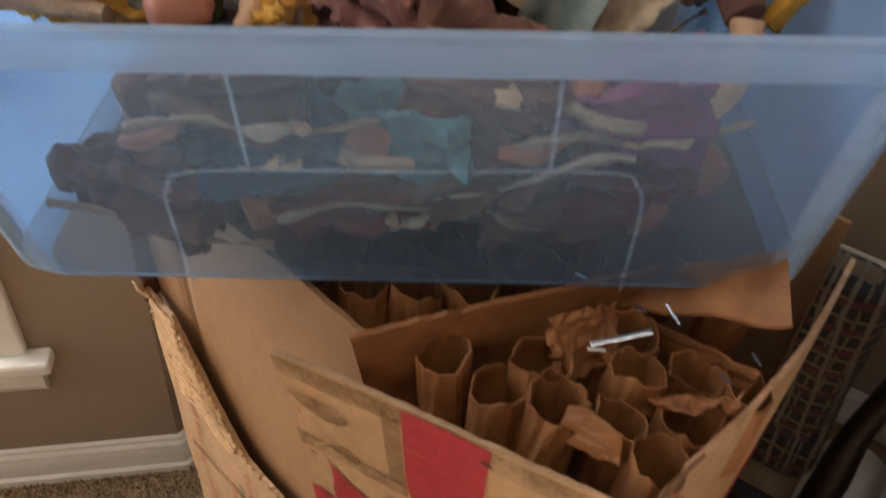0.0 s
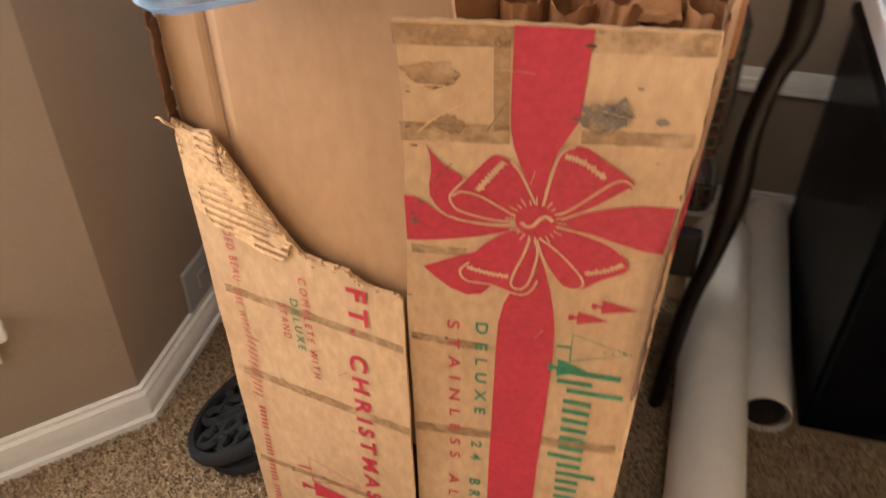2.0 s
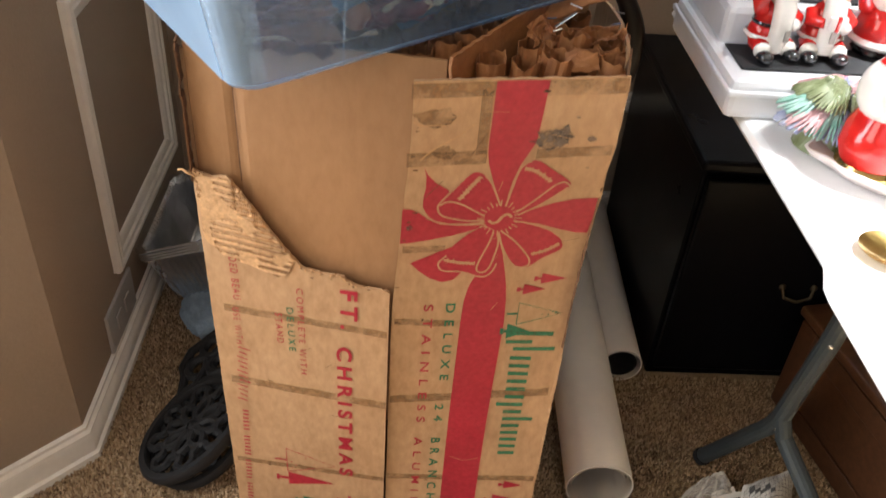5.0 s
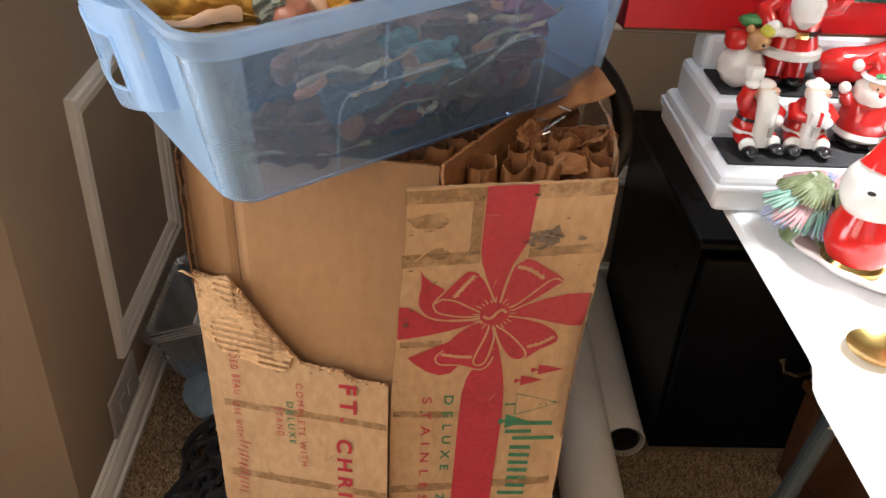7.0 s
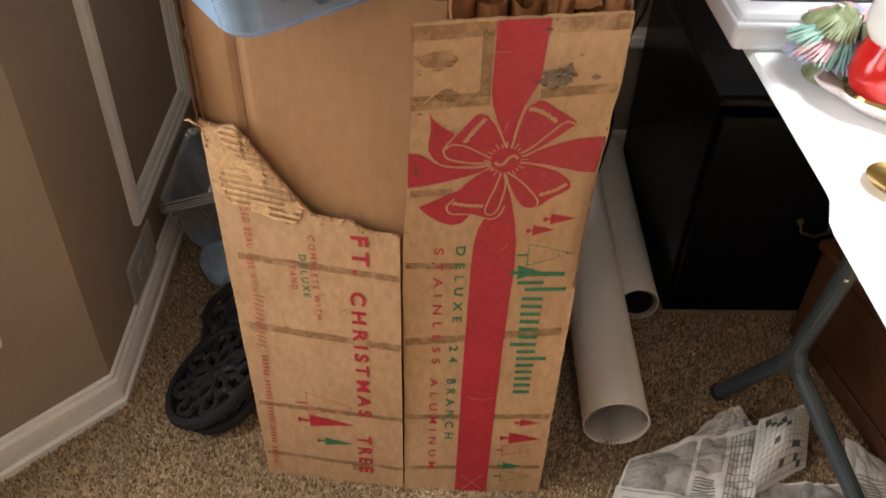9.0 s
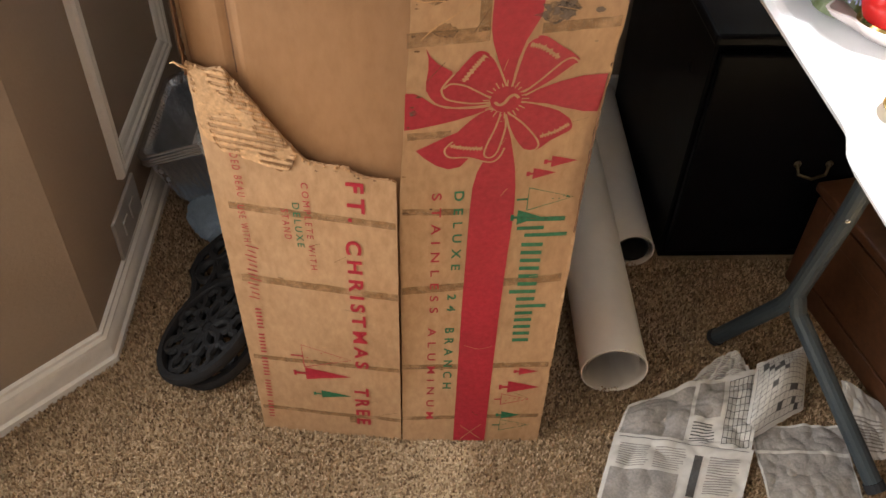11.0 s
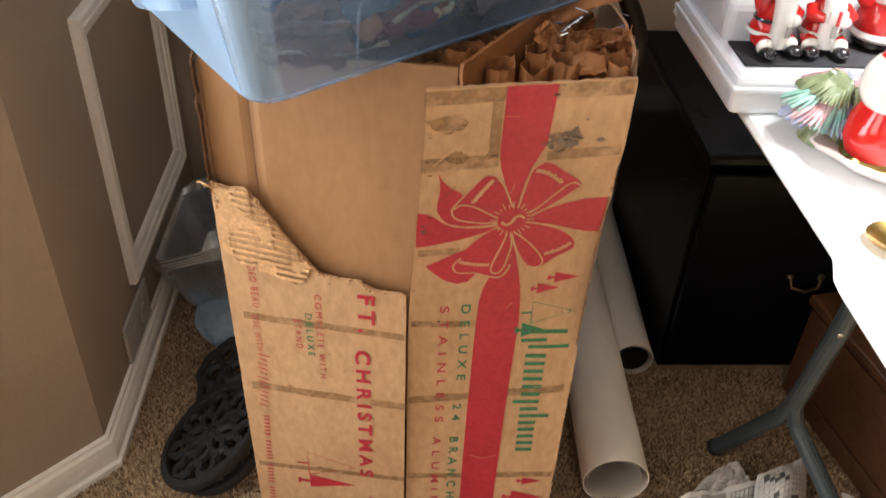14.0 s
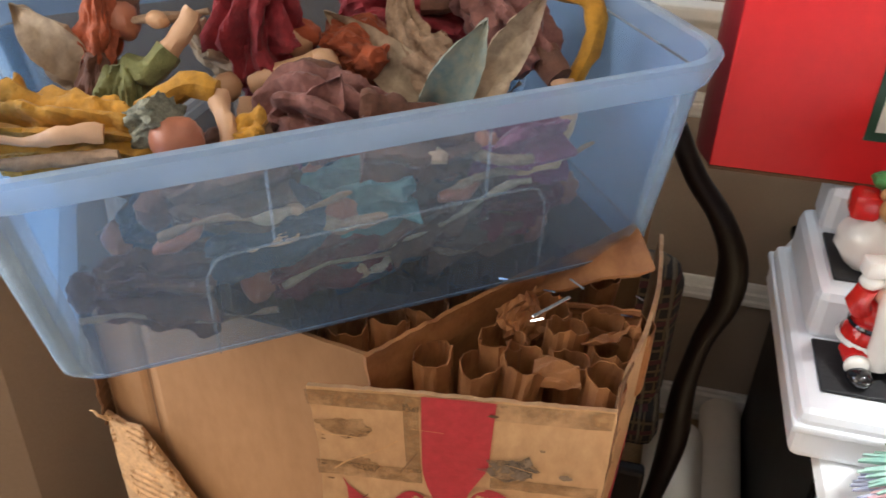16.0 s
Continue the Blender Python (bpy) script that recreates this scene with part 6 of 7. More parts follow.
def tall_santa(x, y, z, s):
    f = Figure()
    R, W, C, K = GLAZE_RED, GLAZE_WHITE, GLAZE_SKIN, GLAZE_BLACK
    for sx in (-1, 1):
        f.add(K, ball, (0.014 * sx, -0.006, 0.008), (0.013, 0.019, 0.009), 12, 8)
        f.add(R, rod, [(0.014 * sx, 0, 0.010), (0.013 * sx, 0, 0.042)], [0.015, 0.016], 12)
    f.add(W, lathe, [(0.030, 0.040), (0.040, 0.044), (0.040, 0.052), (0.030, 0.056)], 26, (0, 0, 0), closed=True)
    f.add(R, lathe, [(0.0, 0.042), (0.034, 0.046), (0.033, 0.060), (0.029, 0.075), (0.031, 0.095), (0.024, 0.112), (0.0, 0.118)], 26)
    f.add(K, lathe, [(0.0305, 0.071), (0.033, 0.075), (0.0305, 0.079)], 26, (0, 0, 0), closed=True)
    f.add(GOLD, block, (-0.008, -0.036, 0.071), (0.008, -0.0315, 0.0795), 0.001)
    f.add(C, ball, (0, -0.010, 0.128), (0.019, 0.018, 0.018), 16, 12)
    f.add(W, rod, [(0, -0.018, 0.126), (0, -0.029, 0.110), (0, -0.031, 0.096), (0, -0.029, 0.084)], [0.018, 0.021, 0.017, 0.006], 14)
    f.add(W, lathe, [(0.018, 0.138), (0.024, 0.142), (0.018, 0.148)], 20, (0, -0.006, 0), closed=True)
    f.add(R, rod, [(0, -0.004, 0.142), (0, 0, 0.160), (0.014, 0, 0.168), (0.03, 0, 0.158)], [0.019, 0.014, 0.009, 0.004], 14)
    f.add(W, ball, (0.032, 0, 0.154), 0.008, 10, 8)
    f.add(R, rod, [(-0.026, 0, 0.104), (-0.043, -0.006, 0.094), (-0.036, -0.024, 0.082)], [0.013, 0.013, 0.010], 12)
    f.add(W, ball, (-0.034, -0.027, 0.080), (0.012, 0.011, 0.011), 12, 8)
    f.add(W, ball, (-0.020, -0.034, 0.078), (0.014, 0.008, 0.006), 12, 8)
    f.add(YELLOW, ball, (-0.040, -0.032, 0.078), (0.010, 0.008, 0.008), 10, 8)
    f.add(R, rod, [(0.026, 0, 0.104), (0.044, -0.006, 0.108), (0.048, -0.014, 0.124)], [0.013, 0.013, 0.010], 12)
    f.add(W, ball, (0.049, -0.016, 0.130), 0.0115, 12, 8)
    f.add(YELLOW, ball, (0.050, -0.018, 0.142), (0.011, 0.009, 0.006), 10, 8)
    return f.done("santa_figurine", "glazed standing Santa figurine with a black belt", "figurine", "santa figures on the riser", pose(x, y, z, 0, 0, -6) @ Matrix.Scale(s, 4))


tall_santa(0.202, 0.452, Z2, 0.90)
f = Figure()
f.add(GLAZE_WHITE, ball, (0, 0, 0.024), (0.026, 0.023, 0.025), 18, 12, 0.15)
f.add(GLAZE_RED, block, (-0.024, -0.012, 0.044), (-0.002, 0.012, 0.066), 0.005)
f.add(TAN, ball, (0.008, -0.012, 0.058), (0.014, 0.012, 0.012), 14, 10)
for sx in (-1, 1):
    f.add(TAN, ball, (0.008 + 0.011 * sx, -0.010, 0.069), 0.005, 10, 6)
f.add(TAN, ball, (0.008, -0.023, 0.055), (0.006, 0.005, 0.004), 10, 6)
f.add(GLAZE_BLACK, ball, (0.008, -0.0275, 0.057), 0.002, 8, 5)
f.add(GLAZE_GREEN, ball, (0.004, 0.002, 0.075), (0.020, 0.010, 0.007), 12, 6, 0.5)
f.done("toy_sack", "white ceramic toy sack with teddy bear and red parcel", "figurine", "santa figures on the riser", pose(0.149, 0.444, Z2, 0, 0, 0))
f = Figure()
f.add(GLAZE_RED, rod, smooth_path([(0.0, 0.0, 0.020), (0.035, 0, 0.024), (0.075, 0, 0.026), (0.105, 0, 0.040), (0.118, 0, 0.075), (0.122, 0, 0.120)], 4), [0.012, 0.017, 0.020, 0.021, 0.021, 0.021, 0.022, 0.023, 0.024, 0.025, 0.026, 0.026, 0.026, 0.026, 0.026, 0.027, 0.027, 0.028, 0.028, 0.028, 0.029][:21], 16)
f.add(GLAZE_WHITE, ball, (0.122, 0, 0.124), (0.033, 0.033, 0.010), 18, 8)
f.add(GLAZE_BLACK, block, (0.0, -0.014, 0.0), (0.13, 0.014, 0.006), 0.003)
f.done("santa_boot", "large glossy red ceramic boot planter on the riser", "figurine", "santa figures on the riser", pose(0.244, 0.456, Z2, 0, 0, 2))

# leaf-shaped dish, scalloped dish with a Santa shaker, gilt saucer
dish = holder("leaf_dish", "ceramic dish of moulded mint, pink and olive pine tufts", "dish", pose(0.196, 0.262, TZ + 0.024, 0, 0, 0) @ Matrix.Diagonal((1.0, 0.95, 1.5, 1)))
for a, ln, mat, lift in ((172, 0.060, GLAZE_TEAL, 0.012), (205, 0.060, GLAZE_PINK, 0.006), (230, 0.056, GLAZE_TEAL, 0.004), (255, 0.056, GLAZE_BLUE, 0.002), (140, 0.050, GLAZE_OLIVE, 0.022),
                         (190, 0.038, GLAZE_OLIVE, 0.026), (222, 0.040, GLAZE_OLIVE, 0.024), (110, 0.058, GLAZE_PINK, 0.020), (75, 0.060, GLAZE_BLUE, 0.018), (45, 0.064, GLAZE_PINK, 0.018), (290, 0.046, GLAZE_OLIVE, 0.016), (188, 0.062, GLAZE_BLUE, 0.001)):
    rs = random.Random(a)
    bm = bmesh.new()
    for row in range(3):
        for k in range(13):
            b = radians(a + (k - 6) * 5.2 + rs.uniform(-2, 2))
            reach = ln * (1.0 - 0.22 * row) * (1 - 0.012 * (k - 6) ** 2 * 0.35) * rs.uniform(0.93, 1.04)
            r0 = ln * 0.22
            dx, dy = math.cos(b), math.sin(b)
            ox, oy = r0 * math.cos(radians(a)) * 0.6, r0 * math.sin(radians(a)) * 0.6
            z = 0.004 + lift * 0.7 + 0.0028 * row
            rod(bm, [(ox, oy, z + 0.002), (ox + dx * reach * 0.5, oy + dy * reach * 0.5, z + 0.004), (ox + dx * reach * 0.88, oy + dy * reach * 0.88, z - 0.003)], [0.0022, 0.0026, 0.0009], 5)
    part("needle_tuft", bm, mat, dish, "", True)
part("base", lathe(bmesh.new(), [(0.0, -0.0155), (0.036, -0.0155), (0.030, -0.008), (0.024, 0.002), (0.02, 0.008), (0.0, 0.009)], 20), GLAZE_OLIVE, dish)

bm = bmesh.new()
n = 64
rings = []
for r, z in ((0.040, 0.0), (0.055, 0.002), (0.078, 0.014), (0.084, 0.020), (0.081, 0.021), (0.074, 0.015), (0.052, 0.005), (0.0001, 0.004)):
    rings.append([Vector(((r * (1 + (0.05 if r > 0.06 else 0) * math.cos(9 * a))) * math.cos(a), 0.62 * (r * (1 + (0.05 if r > 0.06 else 0) * math.cos(9 * a))) * math.sin(a), z + 0.002 * math.sin(5 * a) * (r > 0.06))) for a in (2 * math.pi * k / n for k in range(n))])
loft(bm, rings)
thing("scalloped_dish", bm, material("pale_pink_glaze", (0.80, 0.70, 0.66), 0.25, fine=60, coarse=20, vary=0.06, bump=0.06, coat=0.3), "pale pink scalloped ceramic dish on the table", "dish", m=pose(0.233, 0.196, TZ + 0.0005, 0, 0, -32), smooth=True)
f = Figure()
f.add(GOLD, lathe, [(0.0, 0.0), (0.026, 0.0), (0.028, 0.006), (0.025, 0.010), (0.0, 0.011)], 24)
f.add(GLAZE_RED, lathe, [(0.0, 0.010), (0.026, 0.011), (0.031, 0.024), (0.029, 0.042), (0.023, 0.056), (0.0, 0.060)], 26)
f.add(GLAZE_WHITE, ball, (0, 0, 0.074), (0.031, 0.030, 0.030), 20, 14)
f.add(GLAZE_BLACK, ball, (-0.010, -0.026, 0.082), (0.004, 0.003, 0.002), 8, 6)
f.add(GLAZE_RED, rod, [(0, 0, 0.092), (0.004, 0.004, 0.112), (0.016, 0.006, 0.122)], [0.022, 0.014, 0.006], 14)
f.done("santa_figurine", "glazed Santa shaker with a round white head, in the scalloped dish", "figurine", m=pose(0.211, 0.208, TZ + 0.0055, 0, 0, -20) @ Matrix.Scale(1.12, 4))
bm = lathe(bmesh.new(), [(0.0, 0.0), (0.018, 0.0), (0.032, 0.008), (0.033, 0.0095), (0.030, 0.0085), (0.016, 0.003), (0.0, 0.0028)], 32)
thing("gilt_saucer", bm, GOLD, "small shiny gilt saucer on the white table", "saucer", m=pose(0.177, 0.077, TZ + 0.0005) @ Matrix.Scale(0.8, 4), smooth=True)

# ---- dolls in the bin ----
def cloth(name, c, v=0.28):
    return material(name, c, 0.8, fine=120, coarse=26, vary=v + 0.15, bump=0.9, sheen=0.1)


BURGUNDY = cloth("burgundy_cloth", (0.24, 0.014, 0.020))
MAUVE = cloth("mauve_cloth", (0.26, 0.105, 0.085))
MUSTARD = cloth("mustard_cloth", (0.46, 0.215, 0.016))
OLIVE = cloth("olive_cloth", (0.20, 0.20, 0.07))
RUST = cloth("rust_cloth", (0.34, 0.07, 0.022))
BROWN = cloth("brown_cloth", (0.15, 0.06, 0.035))
DUSK = cloth("slate_blue_cloth", (0.05, 0.068, 0.095))
PLUM = cloth("plum_cloth", (0.21, 0.055, 0.105))
BARK = material("twig_bark", (0.33, 0.21, 0.13), 0.85, fine=180, coarse=30, vary=0.35, bump=0.6)
WING = material("parchment_wing", (0.46, 0.33, 0.21), 0.7, fine=90, coarse=22, spread=((0.20, 0.13, 0.08), (0.62, 0.47, 0.31)), bump=0.5)
TEAL_WING = material("teal_parchment_wing", (0.20, 0.30, 0.30), 0.7, fine=90, coarse=22, spread=((0.10, 0.19, 0.21), (0.36, 0.33, 0.24)), bump=0.5)
SKIN = material("painted_doll_skin", (0.62, 0.36, 0.20), 0.5, fine=60, coarse=14, vary=0.12, bump=0.1)
RUDDY = material("ruddy_doll_skin", (0.40, 0.14, 0.075), 0.45, fine=60, coarse=14, vary=0.2, bump=0.1)
STRIPE = material("striped_grey_wrap", (0.18, 0.17, 0.11), 0.85, fine=300, coarse=60, spread=((0.05, 0.05, 0.035), (0.36, 0.34, 0.24)), bump=0.4)


def gown(bm, path, radii, folds=7, deep=0.22, seed=0, n=92):
    """A draped cloth form along a path, with folds."""
    path = smooth_path(path, 11)
    rad = [along([(i, r) for i, r in enumerate(radii)], k * (len(radii) - 1) / (len(path) - 1)) for k in range(len(path))]
    side_v, rings = None, []
    for i, p in enumerate(path):
        d = (path[min(i + 1, len(path) - 1)] - path[max(i - 1, 0)]).normalized()
        side_v = d.orthogonal().normalized() if side_v is None else (side_v - d * side_v.dot(d)).normalized()
        up = d.cross(side_v)
        ring = []
        for k in range(n):
            a = 2 * math.pi * k / n
            w = 1 + deep * math.sin(folds * a + 2.2 * nz(a, i * 0.13, seed)) * (0.4 + 0.6 * i / len(path)) + 0.35 * nz(1.6 * math.cos(a), 1.6 * math.sin(a) + i * 0.22, seed) + 0.20 * nz(5 * math.cos(a), 5 * math.sin(a) + i * 0.38, seed + 3) + 0.14 * abs(nz(9 * math.cos(a), 9 * math.sin(a) + i * 0.32, seed + 6))
            ring.append(p + rad[i] * w * (math.cos(a) * side_v + math.sin(a) * up) + d * 0.006 * nz(a * 2, seed))
        rings.append(ring)
    return loft(bm, rings)


def wing(bm, root, tip, width, bend, seed=0):
    """A thick pointed leaf of parchment."""
    root, tip = Vector(root), Vector(tip)
    d = tip - root
    o = d.cross(Vector((0.3, -1, 0.2))).normalized()
    nrm = o.cross(d).normalized()

    def fn(u, v):
        w = width * (math.sin(math.pi * (0.18 + 0.82 * u)) ** 0.9) * (2 * v - 1) * 0.5
        return root + d * u + o * w + nrm * (bend * math.sin(math.pi * u) + 0.004 * nz(u * 4, v * 4, seed) + 0.006 * (2 * v - 1) ** 2)
    return sheet(bm, fn, 16, 8, nrm * 0.002)


def limb(bm, pts, r0, r1):
    p = smooth_path(pts, 4)
    return rod(bm, p, [lerp(r0, r1, k / (len(p) - 1)) for k in range(len(p))], 10)


GRP = "dolls in the bin"
f = Figure()
f.add(OLIVE, gown, [(-0.405, 0.315, 0.905), (-0.405, 0.318, 0.940), (-0.408, 0.325, 0.975)], [0.024, 0.020, 0.013], 6, 0.14, 1)
f.add(BROWN, gown, [(-0.430, 0.310, 0.900), (-0.428, 0.315, 0.950), (-0.424, 0.318, 0.985)], [0.017, 0.014, 0.008], 5, 0.2, 2)
f.add(RUST, gown, [(-0.421, 0.335, 1.040), (-0.423, 0.328, 0.995), (-0.424, 0.318, 0.968)], [0.006, 0.014, 0.007], 5, 0.2, 3)
f.add(RUDDY, ball, (-0.412, 0.338, 1.003), (0.013, 0.013, 0.015), 16, 12)
f.add(BROWN, ball, (-0.417, 0.344, 1.010), (0.015, 0.014, 0.017), 16, 12, 0.3)
f.add(OLIVE, limb, [(-0.405, 0.325, 0.972), (-0.388, 0.325, 0.972), (-0.376, 0.335, 0.985)], 0.011, 0.010)
f.add(SKIN, limb, [(-0.378, 0.333, 0.982), (-0.366, 0.342, 1.000), (-0.360, 0.348, 1.012)], 0.008, 0.006)
f.add(SKIN, ball, (-0.386, 0.342, 1.004), (0.008, 0.007, 0.006), 10, 8)
f.add(BARK, limb, [(-0.408, 0.332, 1.004), (-0.38, 0.345, 1.006), (-0.352, 0.356, 1.010)], 0.003, 0.003)
f.add(WING, wing, (-0.432, 0.325, 0.965), (-0.485, 0.320, 1.012), 0.034, 0.01, 4)
f.add(WING, wing, (-0.432, 0.330, 0.955), (-0.480, 0.332, 0.985), 0.030, 0.008, 5)
f.done("fairy_doll", "fairy doll in an olive tunic playing a twig flute", "doll", GRP, crinkle=0.0026)
f = Figure()
f.add(MUSTARD, gown, [(-0.340, 0.268, 0.948), (-0.375, 0.262, 0.950), (-0.415, 0.262, 0.946), (-0.462, 0.262, 0.940)], [0.014, 0.018, 0.023, 0.027], 11, 0.36, 11)
f.add(MUSTARD, limb, [(-0.372, 0.285, 0.958), (-0.345, 0.300, 0.975), (-0.322, 0.302, 0.975)], 0.0095, 0.0075)
f.add(SKIN, limb, [(-0.322, 0.302, 0.972), (-0.312, 0.288, 0.960), (-0.302, 0.272, 0.948)], 0.007, 0.005)
f.add(RUDDY, ball, (-0.330, 0.255, 0.957), (0.018, 0.017, 0.016), 18, 12)
f.add(STRIPE, gown, [(-0.352, 0.268, 0.935), (-0.350, 0.262, 0.960), (-0.336, 0.258, 0.976)], [0.014, 0.016, 0.012], 9, 0.12, 13)
f.add(SKIN, limb, [(-0.372, 0.240, 0.962), (-0.395, 0.228, 0.964), (-0.410, 0.224, 0.958), (-0.446, 0.214, 0.960)], 0.0062, 0.0030)
f.add(BARK, limb, [(-0.360, 0.235, 0.950), (-0.400, 0.222, 0.948), (-0.432, 0.208, 0.946)], 0.0055, 0.004)
f.add(MUSTARD, gown, [(-0.305, 0.285, 0.945), (-0.285, 0.292, 0.948)], [0.012, 0.017], 5, 0.25, 14)
f.done("fairy_doll", "mustard gowned fairy doll lying with a striped head wrap", "doll", GRP, crinkle=0.0026)
f = Figure()
f.add(BURGUNDY, gown, [(-0.322, 0.425, 0.905), (-0.332, 0.412, 0.950), (-0.340, 0.402, 0.985), (-0.330, 0.405, 1.030), (-0.315, 0.410, 1.050)], [0.024, 0.030, 0.031, 0.020, 0.008], 9, 0.32, 21)
f.add(BURGUNDY, wing, (-0.340, 0.400, 1.000), (-0.362, 0.385, 1.040), 0.026, 0.008, 22)
f.add(WING, gown, [(-0.386, 0.392, 0.985), (-0.374, 0.390, 0.968), (-0.350, 0.388, 0.958)], [0.008, 0.011, 0.010], 4, 0.15, 23)
f.done("fairy_doll", "burgundy robed doll lying upside down in the bin", "doll", GRP, crinkle=0.0026)
f = Figure()
f.add(RUST, gown, [(-0.292, 0.425, 0.962), (-0.268, 0.428, 0.962), (-0.245, 0.425, 0.950)], [0.018, 0.028, 0.026], 5, 0.10, 31)
f.add(SKIN, ball, (-0.312, 0.412, 0.972), (0.014, 0.013, 0.015), 16, 12)
f.add(RUST, ball, (-0.310, 0.418, 0.978), (0.0155, 0.014, 0.0135), 14, 10, 0.25)
f.add(SKIN, limb, [(-0.282, 0.392, 0.968), (-0.305, 0.378, 0.962), (-0.332, 0.372, 0.952)], 0.010, 0.008)
f.add(SKIN, ball, (-0.280, 0.390, 0.969), (0.011, 0.010, 0.011), 12, 8)
f.add(SKIN, ball, (-0.350, 0.366, 0.950), (0.012, 0.011, 0.011), 12, 8)
f.add(SKIN, limb, [(-0.330, 0.360, 0.945), (-0.326, 0.350, 0.930), (-0.318, 0.348, 0.920)], 0.008, 0.007)
f.done("fairy_doll", "small doll in rust orange with bare arms", "doll", GRP, crinkle=0.0026)
f = Figure()
f.add(MAUVE, gown, [(-0.305, 0.345, 0.920), (-0.288, 0.352, 0.945), (-0.262, 0.352, 0.945), (-0.225, 0.362, 0.925)], [0.022, 0.025, 0.026, 0.021], 9, 0.38, 41)
f.add(BROWN, ball, (-0.282, 0.372, 0.968), (0.020, 0.014, 0.008), 14, 8, 0.4)
f.add(MAUVE, wing, (-0.270, 0.345, 0.945), (-0.252, 0.352, 0.978), 0.028, 0.012, 42)
f.done("fairy_doll", "crumpled mauve gowned doll in the bin", "doll", GRP, crinkle=0.0026)
f = Figure()
f.add(BARK, gown, [(-0.246, 0.452, 1.045), (-0.236, 0.448, 1.000), (-0.222, 0.436, 0.970), (-0.192, 0.432, 0.950)], [0.006, 0.009, 0.020, 0.026], 5, 0.15, 51)
f.add(WING, wing, (-0.190, 0.420, 0.935), (-0.296, 0.440, 0.992), 0.036, 0.012, 52)
f.add(TEAL_WING, wing, (-0.198, 0.385, 0.930), (-0.160, 0.405, 1.012), 0.036, 0.010, 53)
f.add(WING, wing, (-0.165, 0.402, 0.940), (-0.122, 0.432, 1.030), 0.030, -0.010, 54)
f.add(SKIN, ball, (-0.180, 0.390, 0.940), (0.012, 0.009, 0.007), 12, 8)
f.done("fairy_doll", "winged twig doll with tan and teal parchment wings", "doll", GRP, crinkle=0.0026)
f = Figure()
f.add(BURGUNDY, gown, [(-0.300, 0.500, 0.965), (-0.265, 0.510, 0.975), (-0.215, 0.525, 0.965), (-0.180, 0.53, 0.945)], [0.020, 0.032, 0.032, 0.022], 9, 0.28, 61)
f.add(BROWN, limb, [(-0.232, 0.49, 0.99), (-0.20, 0.50, 0.992), (-0.178, 0.52, 0.995)], 0.009, 0.006)
f.done("fairy_doll", "doll in a deep red crumpled robe", "doll", GRP, crinkle=0.0026)
f = Figure()
f.add(MAUVE, gown, [(-0.185, 0.500, 1.010), (-0.160, 0.490, 0.985), (-0.130, 0.478, 0.955)], [0.021, 0.026, 0.018], 8, 0.32, 71)
f.add(MUSTARD, limb, [(-0.130, 0.505, 1.01), (-0.095, 0.505, 1.005), (-0.088, 0.490, 0.975), (-0.098, 0.475, 0.945)], 0.0095, 0.0075)
f.add(BROWN, limb, [(-0.125, 0.478, 0.965), (-0.108, 0.462, 0.952)], 0.014, 0.011)
f.add(SKIN, limb, [(-0.105, 0.458, 0.950), (-0.098, 0.440, 0.930), (-0.108, 0.415, 0.905)], 0.009, 0.007)
f.done("fairy_doll", "mauve robed doll with mustard sleeves", "doll", GRP, crinkle=0.0026)
# those lower in the bin, seen through its wall; dark cloths carry the inside shade
rnd = random.Random(4)
WINE = cloth("shaded_wine_cloth", (0.17, 0.032, 0.036))
UMBER = cloth("shaded_umber_cloth", (0.14, 0.075, 0.048))
PALE_TEAL = cloth("faded_teal_cloth", (0.10, 0.19, 0.185))
kinds = [(PLUM, "plum"), (UMBER, "shade-darkened brown"), (WINE, "shade-darkened wine"), (BROWN, "brown"), (PALE_TEAL, "faded teal"), (DUSK, "slate blue"), (UMBER, "shade-darkened brown")]
low = [(0.068, 0.046, 0.036, 3), (0.150, 0.040, 0.070, 5), (0.212, 0.050, 0.074, 4), (0.265, 0.042, 0.060, 1), (0.325, 0.048, 0.090, 0), (0.335, 0.055, 0.045, 2), (0.125, 0.045, 0.100, 1), (0.260, 0.050, 0.105, 3),
       (0.180, 0.045, 0.034, 2), (0.230, 0.055, 0.030, 5), (0.090, 0.110, 0.055, 5), (0.150, 0.105, 0.050, 1), (0.215, 0.110, 0.055, 5), (0.280, 0.110, 0.055, 2), (0.330, 0.120, 0.060, 0),
       (0.095, 0.175, 0.050, 1), (0.160, 0.180, 0.055, 0), (0.235, 0.185, 0.055, 5), (0.310, 0.190, 0.060, 6), (0.300, 0.048, 0.030, 1)]
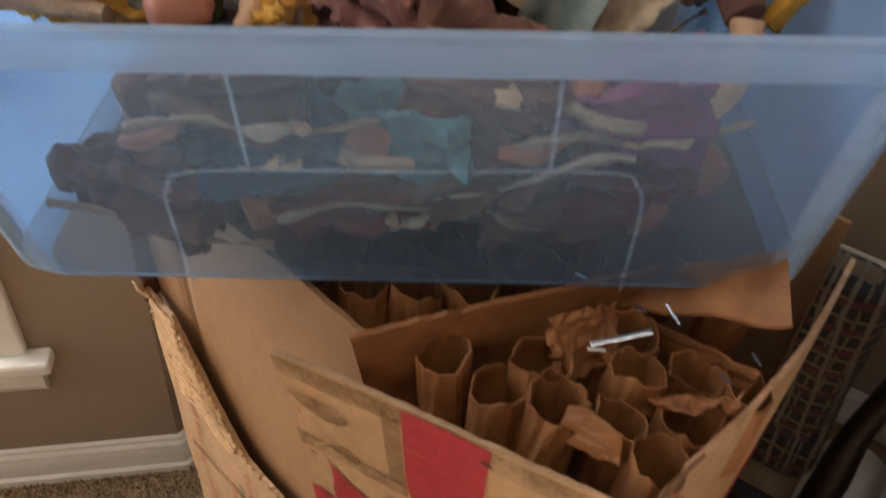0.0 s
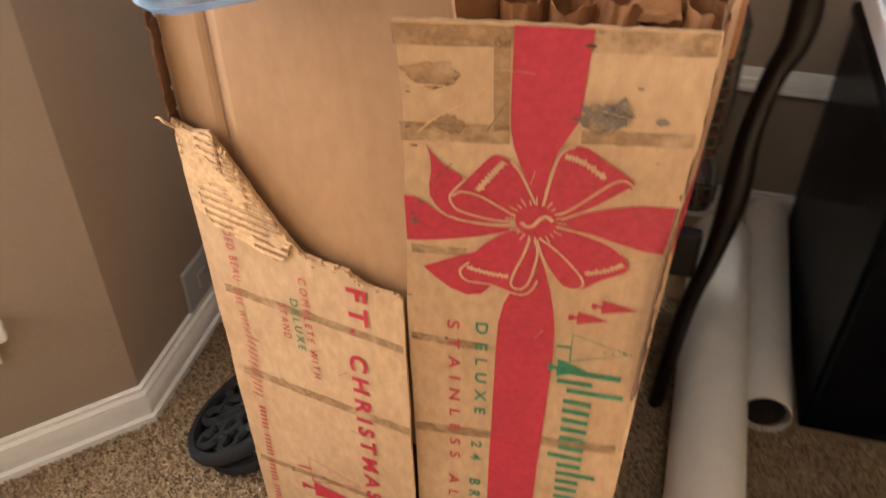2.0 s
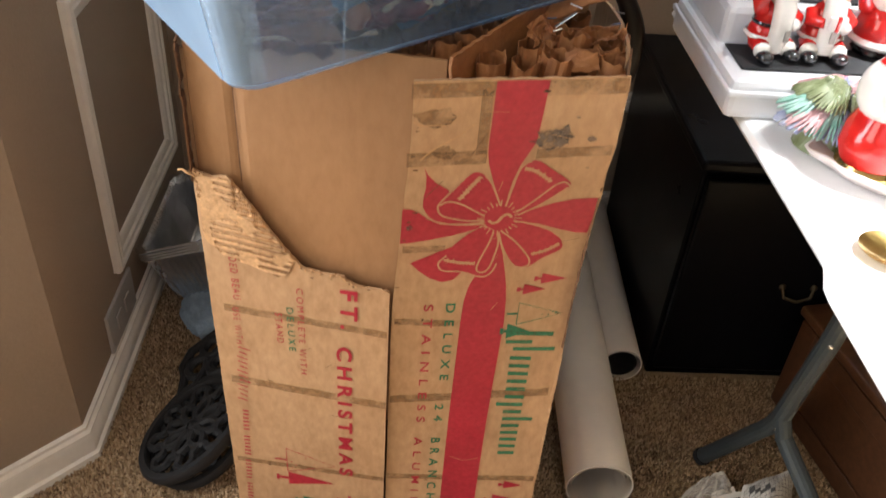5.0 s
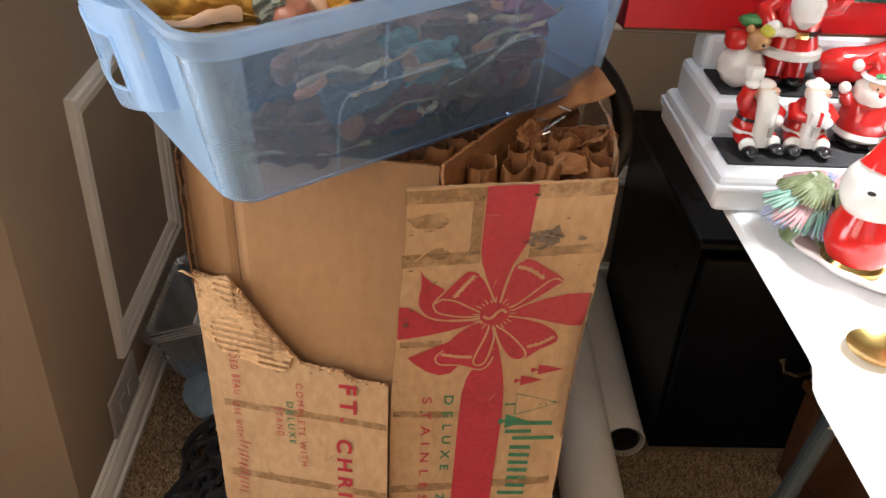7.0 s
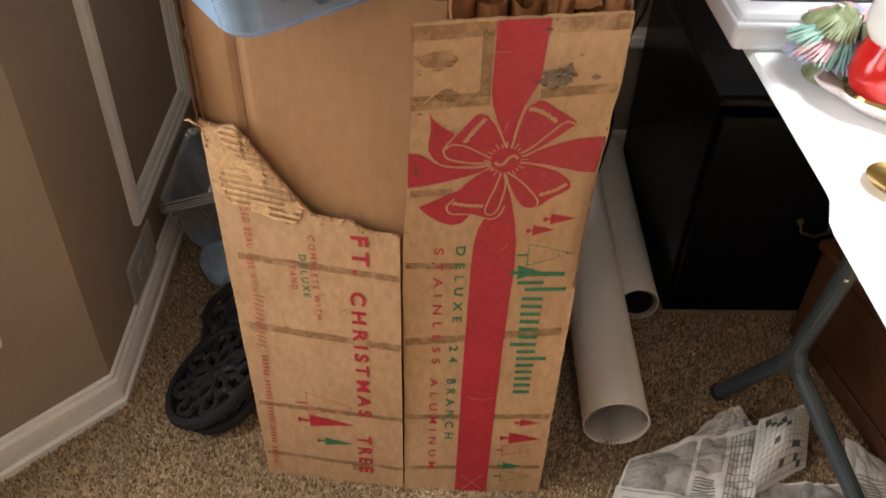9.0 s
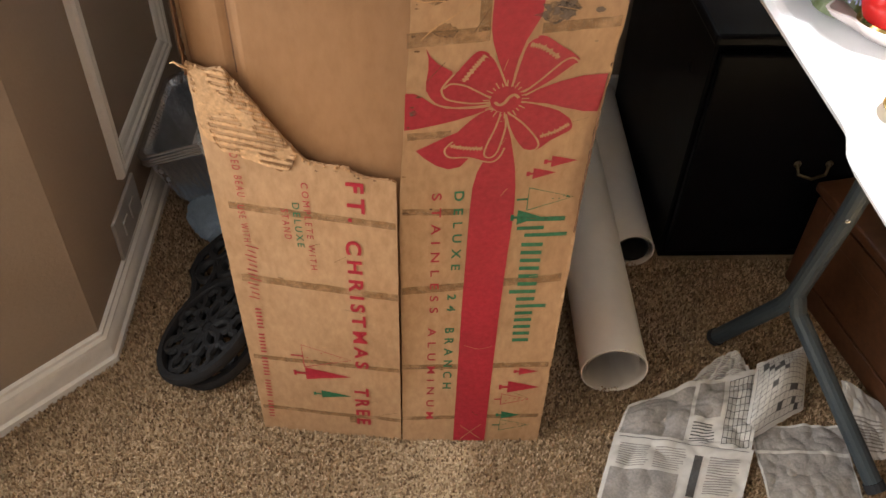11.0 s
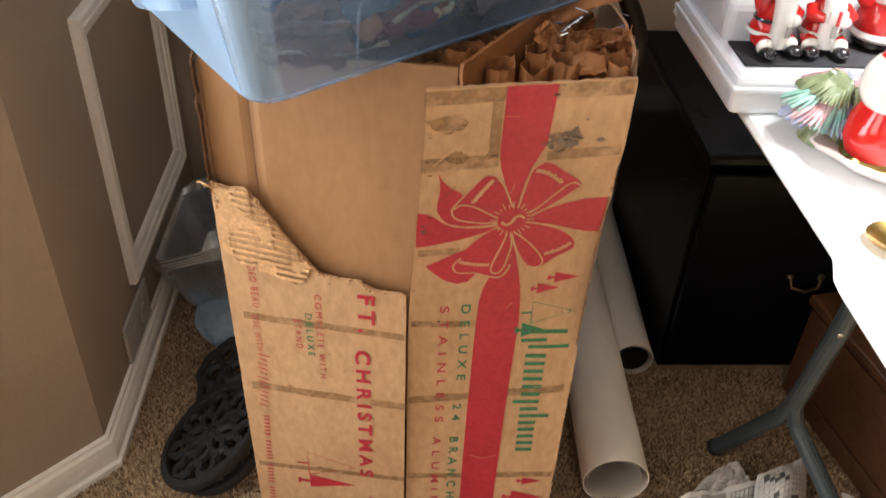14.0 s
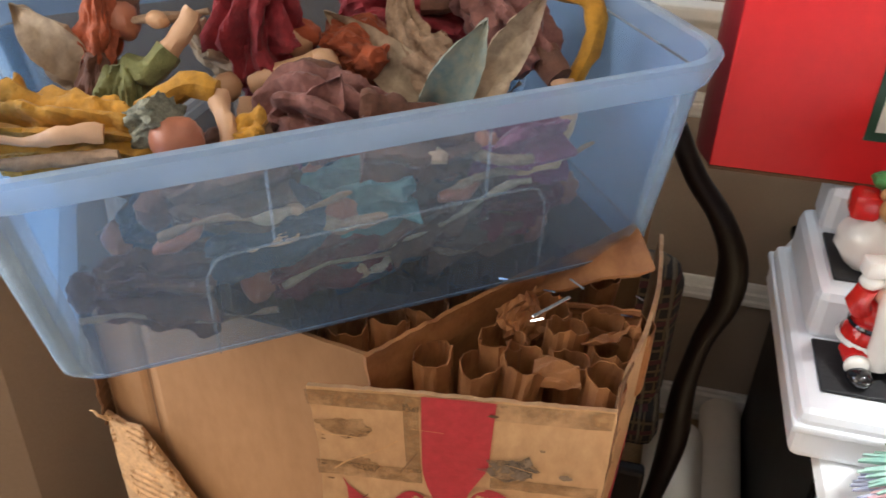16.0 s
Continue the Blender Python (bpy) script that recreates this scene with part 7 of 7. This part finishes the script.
for i, (x, y, z, kind) in enumerate(low):
    f = Figure()
    c = BIN_M @ Vector((x, y, z))
    a = rnd.uniform(-0.9, 0.9) + (math.pi if i % 2 else 0)
    d = BIN_M.to_3x3() @ Vector((math.cos(a), 0.25 * math.sin(a), rnd.uniform(-0.55, 0.55) if 0.045 < z < 0.085 else rnd.uniform(-0.1, 0.1))).normalized()
    f.add(kinds[kind][0], gown, [c - d * 0.038, c - d * 0.008, c + d * 0.040], [0.013, 0.022, 0.025], 8, 0.34, 80 + i)
    f.add(RUDDY if i % 3 else BROWN, ball, c - d * 0.046, (0.013, 0.012, 0.014), 14, 10, 0.2)
    q = BIN_M.to_3x3() @ Vector((rnd.uniform(-0.02, 0.03), -0.034, rnd.uniform(-0.015, 0.015)))
    if i in (1, 4, 6, 7, 9):
        hand = c + q * 0.85 + d * rnd.uniform(0.025, 0.04)
        f.add(SKIN if i % 3 else WING, limb, [c, c + q * 0.78 + d * 0.01, hand], 0.0048, 0.0034)
        f.add(SKIN, ball, hand + d * 0.004, (0.0058, 0.005, 0.0052), 12, 8)
        f.add(BARK if i % 2 else RUDDY, limb, [c - d * 0.02, c - d * 0.03 + q * 0.8, c - d * 0.055 + q * 0.72 + Vector((0, 0, 0.008 * (i % 3 - 1)))], 0.0045, 0.003)
    if i % 3 == 0 or i in (4, 8):
        f.add(WING if i % 2 else BARK, limb, [c - d * 0.05 + q * 0.70, c - d * 0.02 + q * 0.80 + Vector((0, 0, 0.007)), c + d * 0.03 + q * 0.78 - Vector((0, 0, 0.004)), c + d * 0.075 + q * 0.74], 0.0024, 0.0014)
    names = {i: kinds[kind][1]}
    f.done("fairy_doll", f"{names[i]} robed doll packed low in the clear bin", "doll", GRP, crinkle=0.0026)

# ---- carpet pile ----
PILE = material("carpet_pile", (0.30, 0.21, 0.13), 0.95, fine=40, coarse=5, vary=0.15, bump=0.0)
nt = PILE.node_tree
geo = nt.nodes.new("ShaderNodeNewGeometry")
ramp = nt.nodes.new("ShaderNodeValToRGB")
ramp.color_ramp.elements[0].color, ramp.color_ramp.elements[1].color = (0.15, 0.090, 0.046, 1), (0.58, 0.43, 0.275, 1)
mid = ramp.color_ramp.elements.new(0.5)
mid.color = (0.38, 0.255, 0.145, 1)
nt.links.new(geo.outputs["Random Per Island"], ramp.inputs[0])
nt.links.new(ramp.outputs[0], nt.nodes["Principled BSDF"].inputs["Base Color"])
rng = np.random.default_rng(3)
xs, ys = np.meshgrid(np.arange(-1.15, 0.72, 0.0038), np.arange(-0.12, 0.92, 0.0038))
xs, ys = xs.ravel(), ys.ravel()
keep = ~((xs > -0.44) & (xs < -0.03) & (ys > 0.31) & (ys < 0.54)) & (xs > XB + 0.02 - np.maximum(0, 0.46 - ys))
keep &= ~((ys > 0.66) & (xs > 0.25))
xs, ys = xs[keep], ys[keep]
n = len(xs)
base = np.stack([xs + rng.normal(0, 0.0015, n), ys + rng.normal(0, 0.0015, n), np.zeros(n)], 1)
ang = rng.uniform(0, 2 * np.pi, n)
lean = rng.normal(0, 0.0013, (n, 2))
hgt = rng.uniform(0.004, 0.0066, n)
wid = rng.uniform(0.0013, 0.0021, n)
tri = []
for k in range(3):
    o = np.stack([np.cos(ang + k * 2.094) * wid, np.sin(ang + k * 2.094) * wid, np.zeros(n)], 1)
    tri.append(base + o)
topv = [base + 0.8 * (t - base) + np.stack([lean[:, 0], lean[:, 1], hgt], 1) for t in tri]
verts = np.stack(tri + topv, 1).reshape(-1, 3)
ids = np.arange(n)[:, None] * 6
faces = np.concatenate([ids + np.array([[0, 1, 4, 3]]), ids + np.array([[1, 2, 5, 4]]), ids + np.array([[2, 0, 3, 5]])])
tops = ids + np.array([[3, 4, 5]])
me = bpy.data.meshes.new("carpet_pile")
me.from_pydata(verts.tolist(), [], faces.tolist() + tops.tolist())
me.materials.append(PILE)
tagged(new("carpet_pile", me), "beige and brown twisted carpet pile", "carpet", kind="stuff")
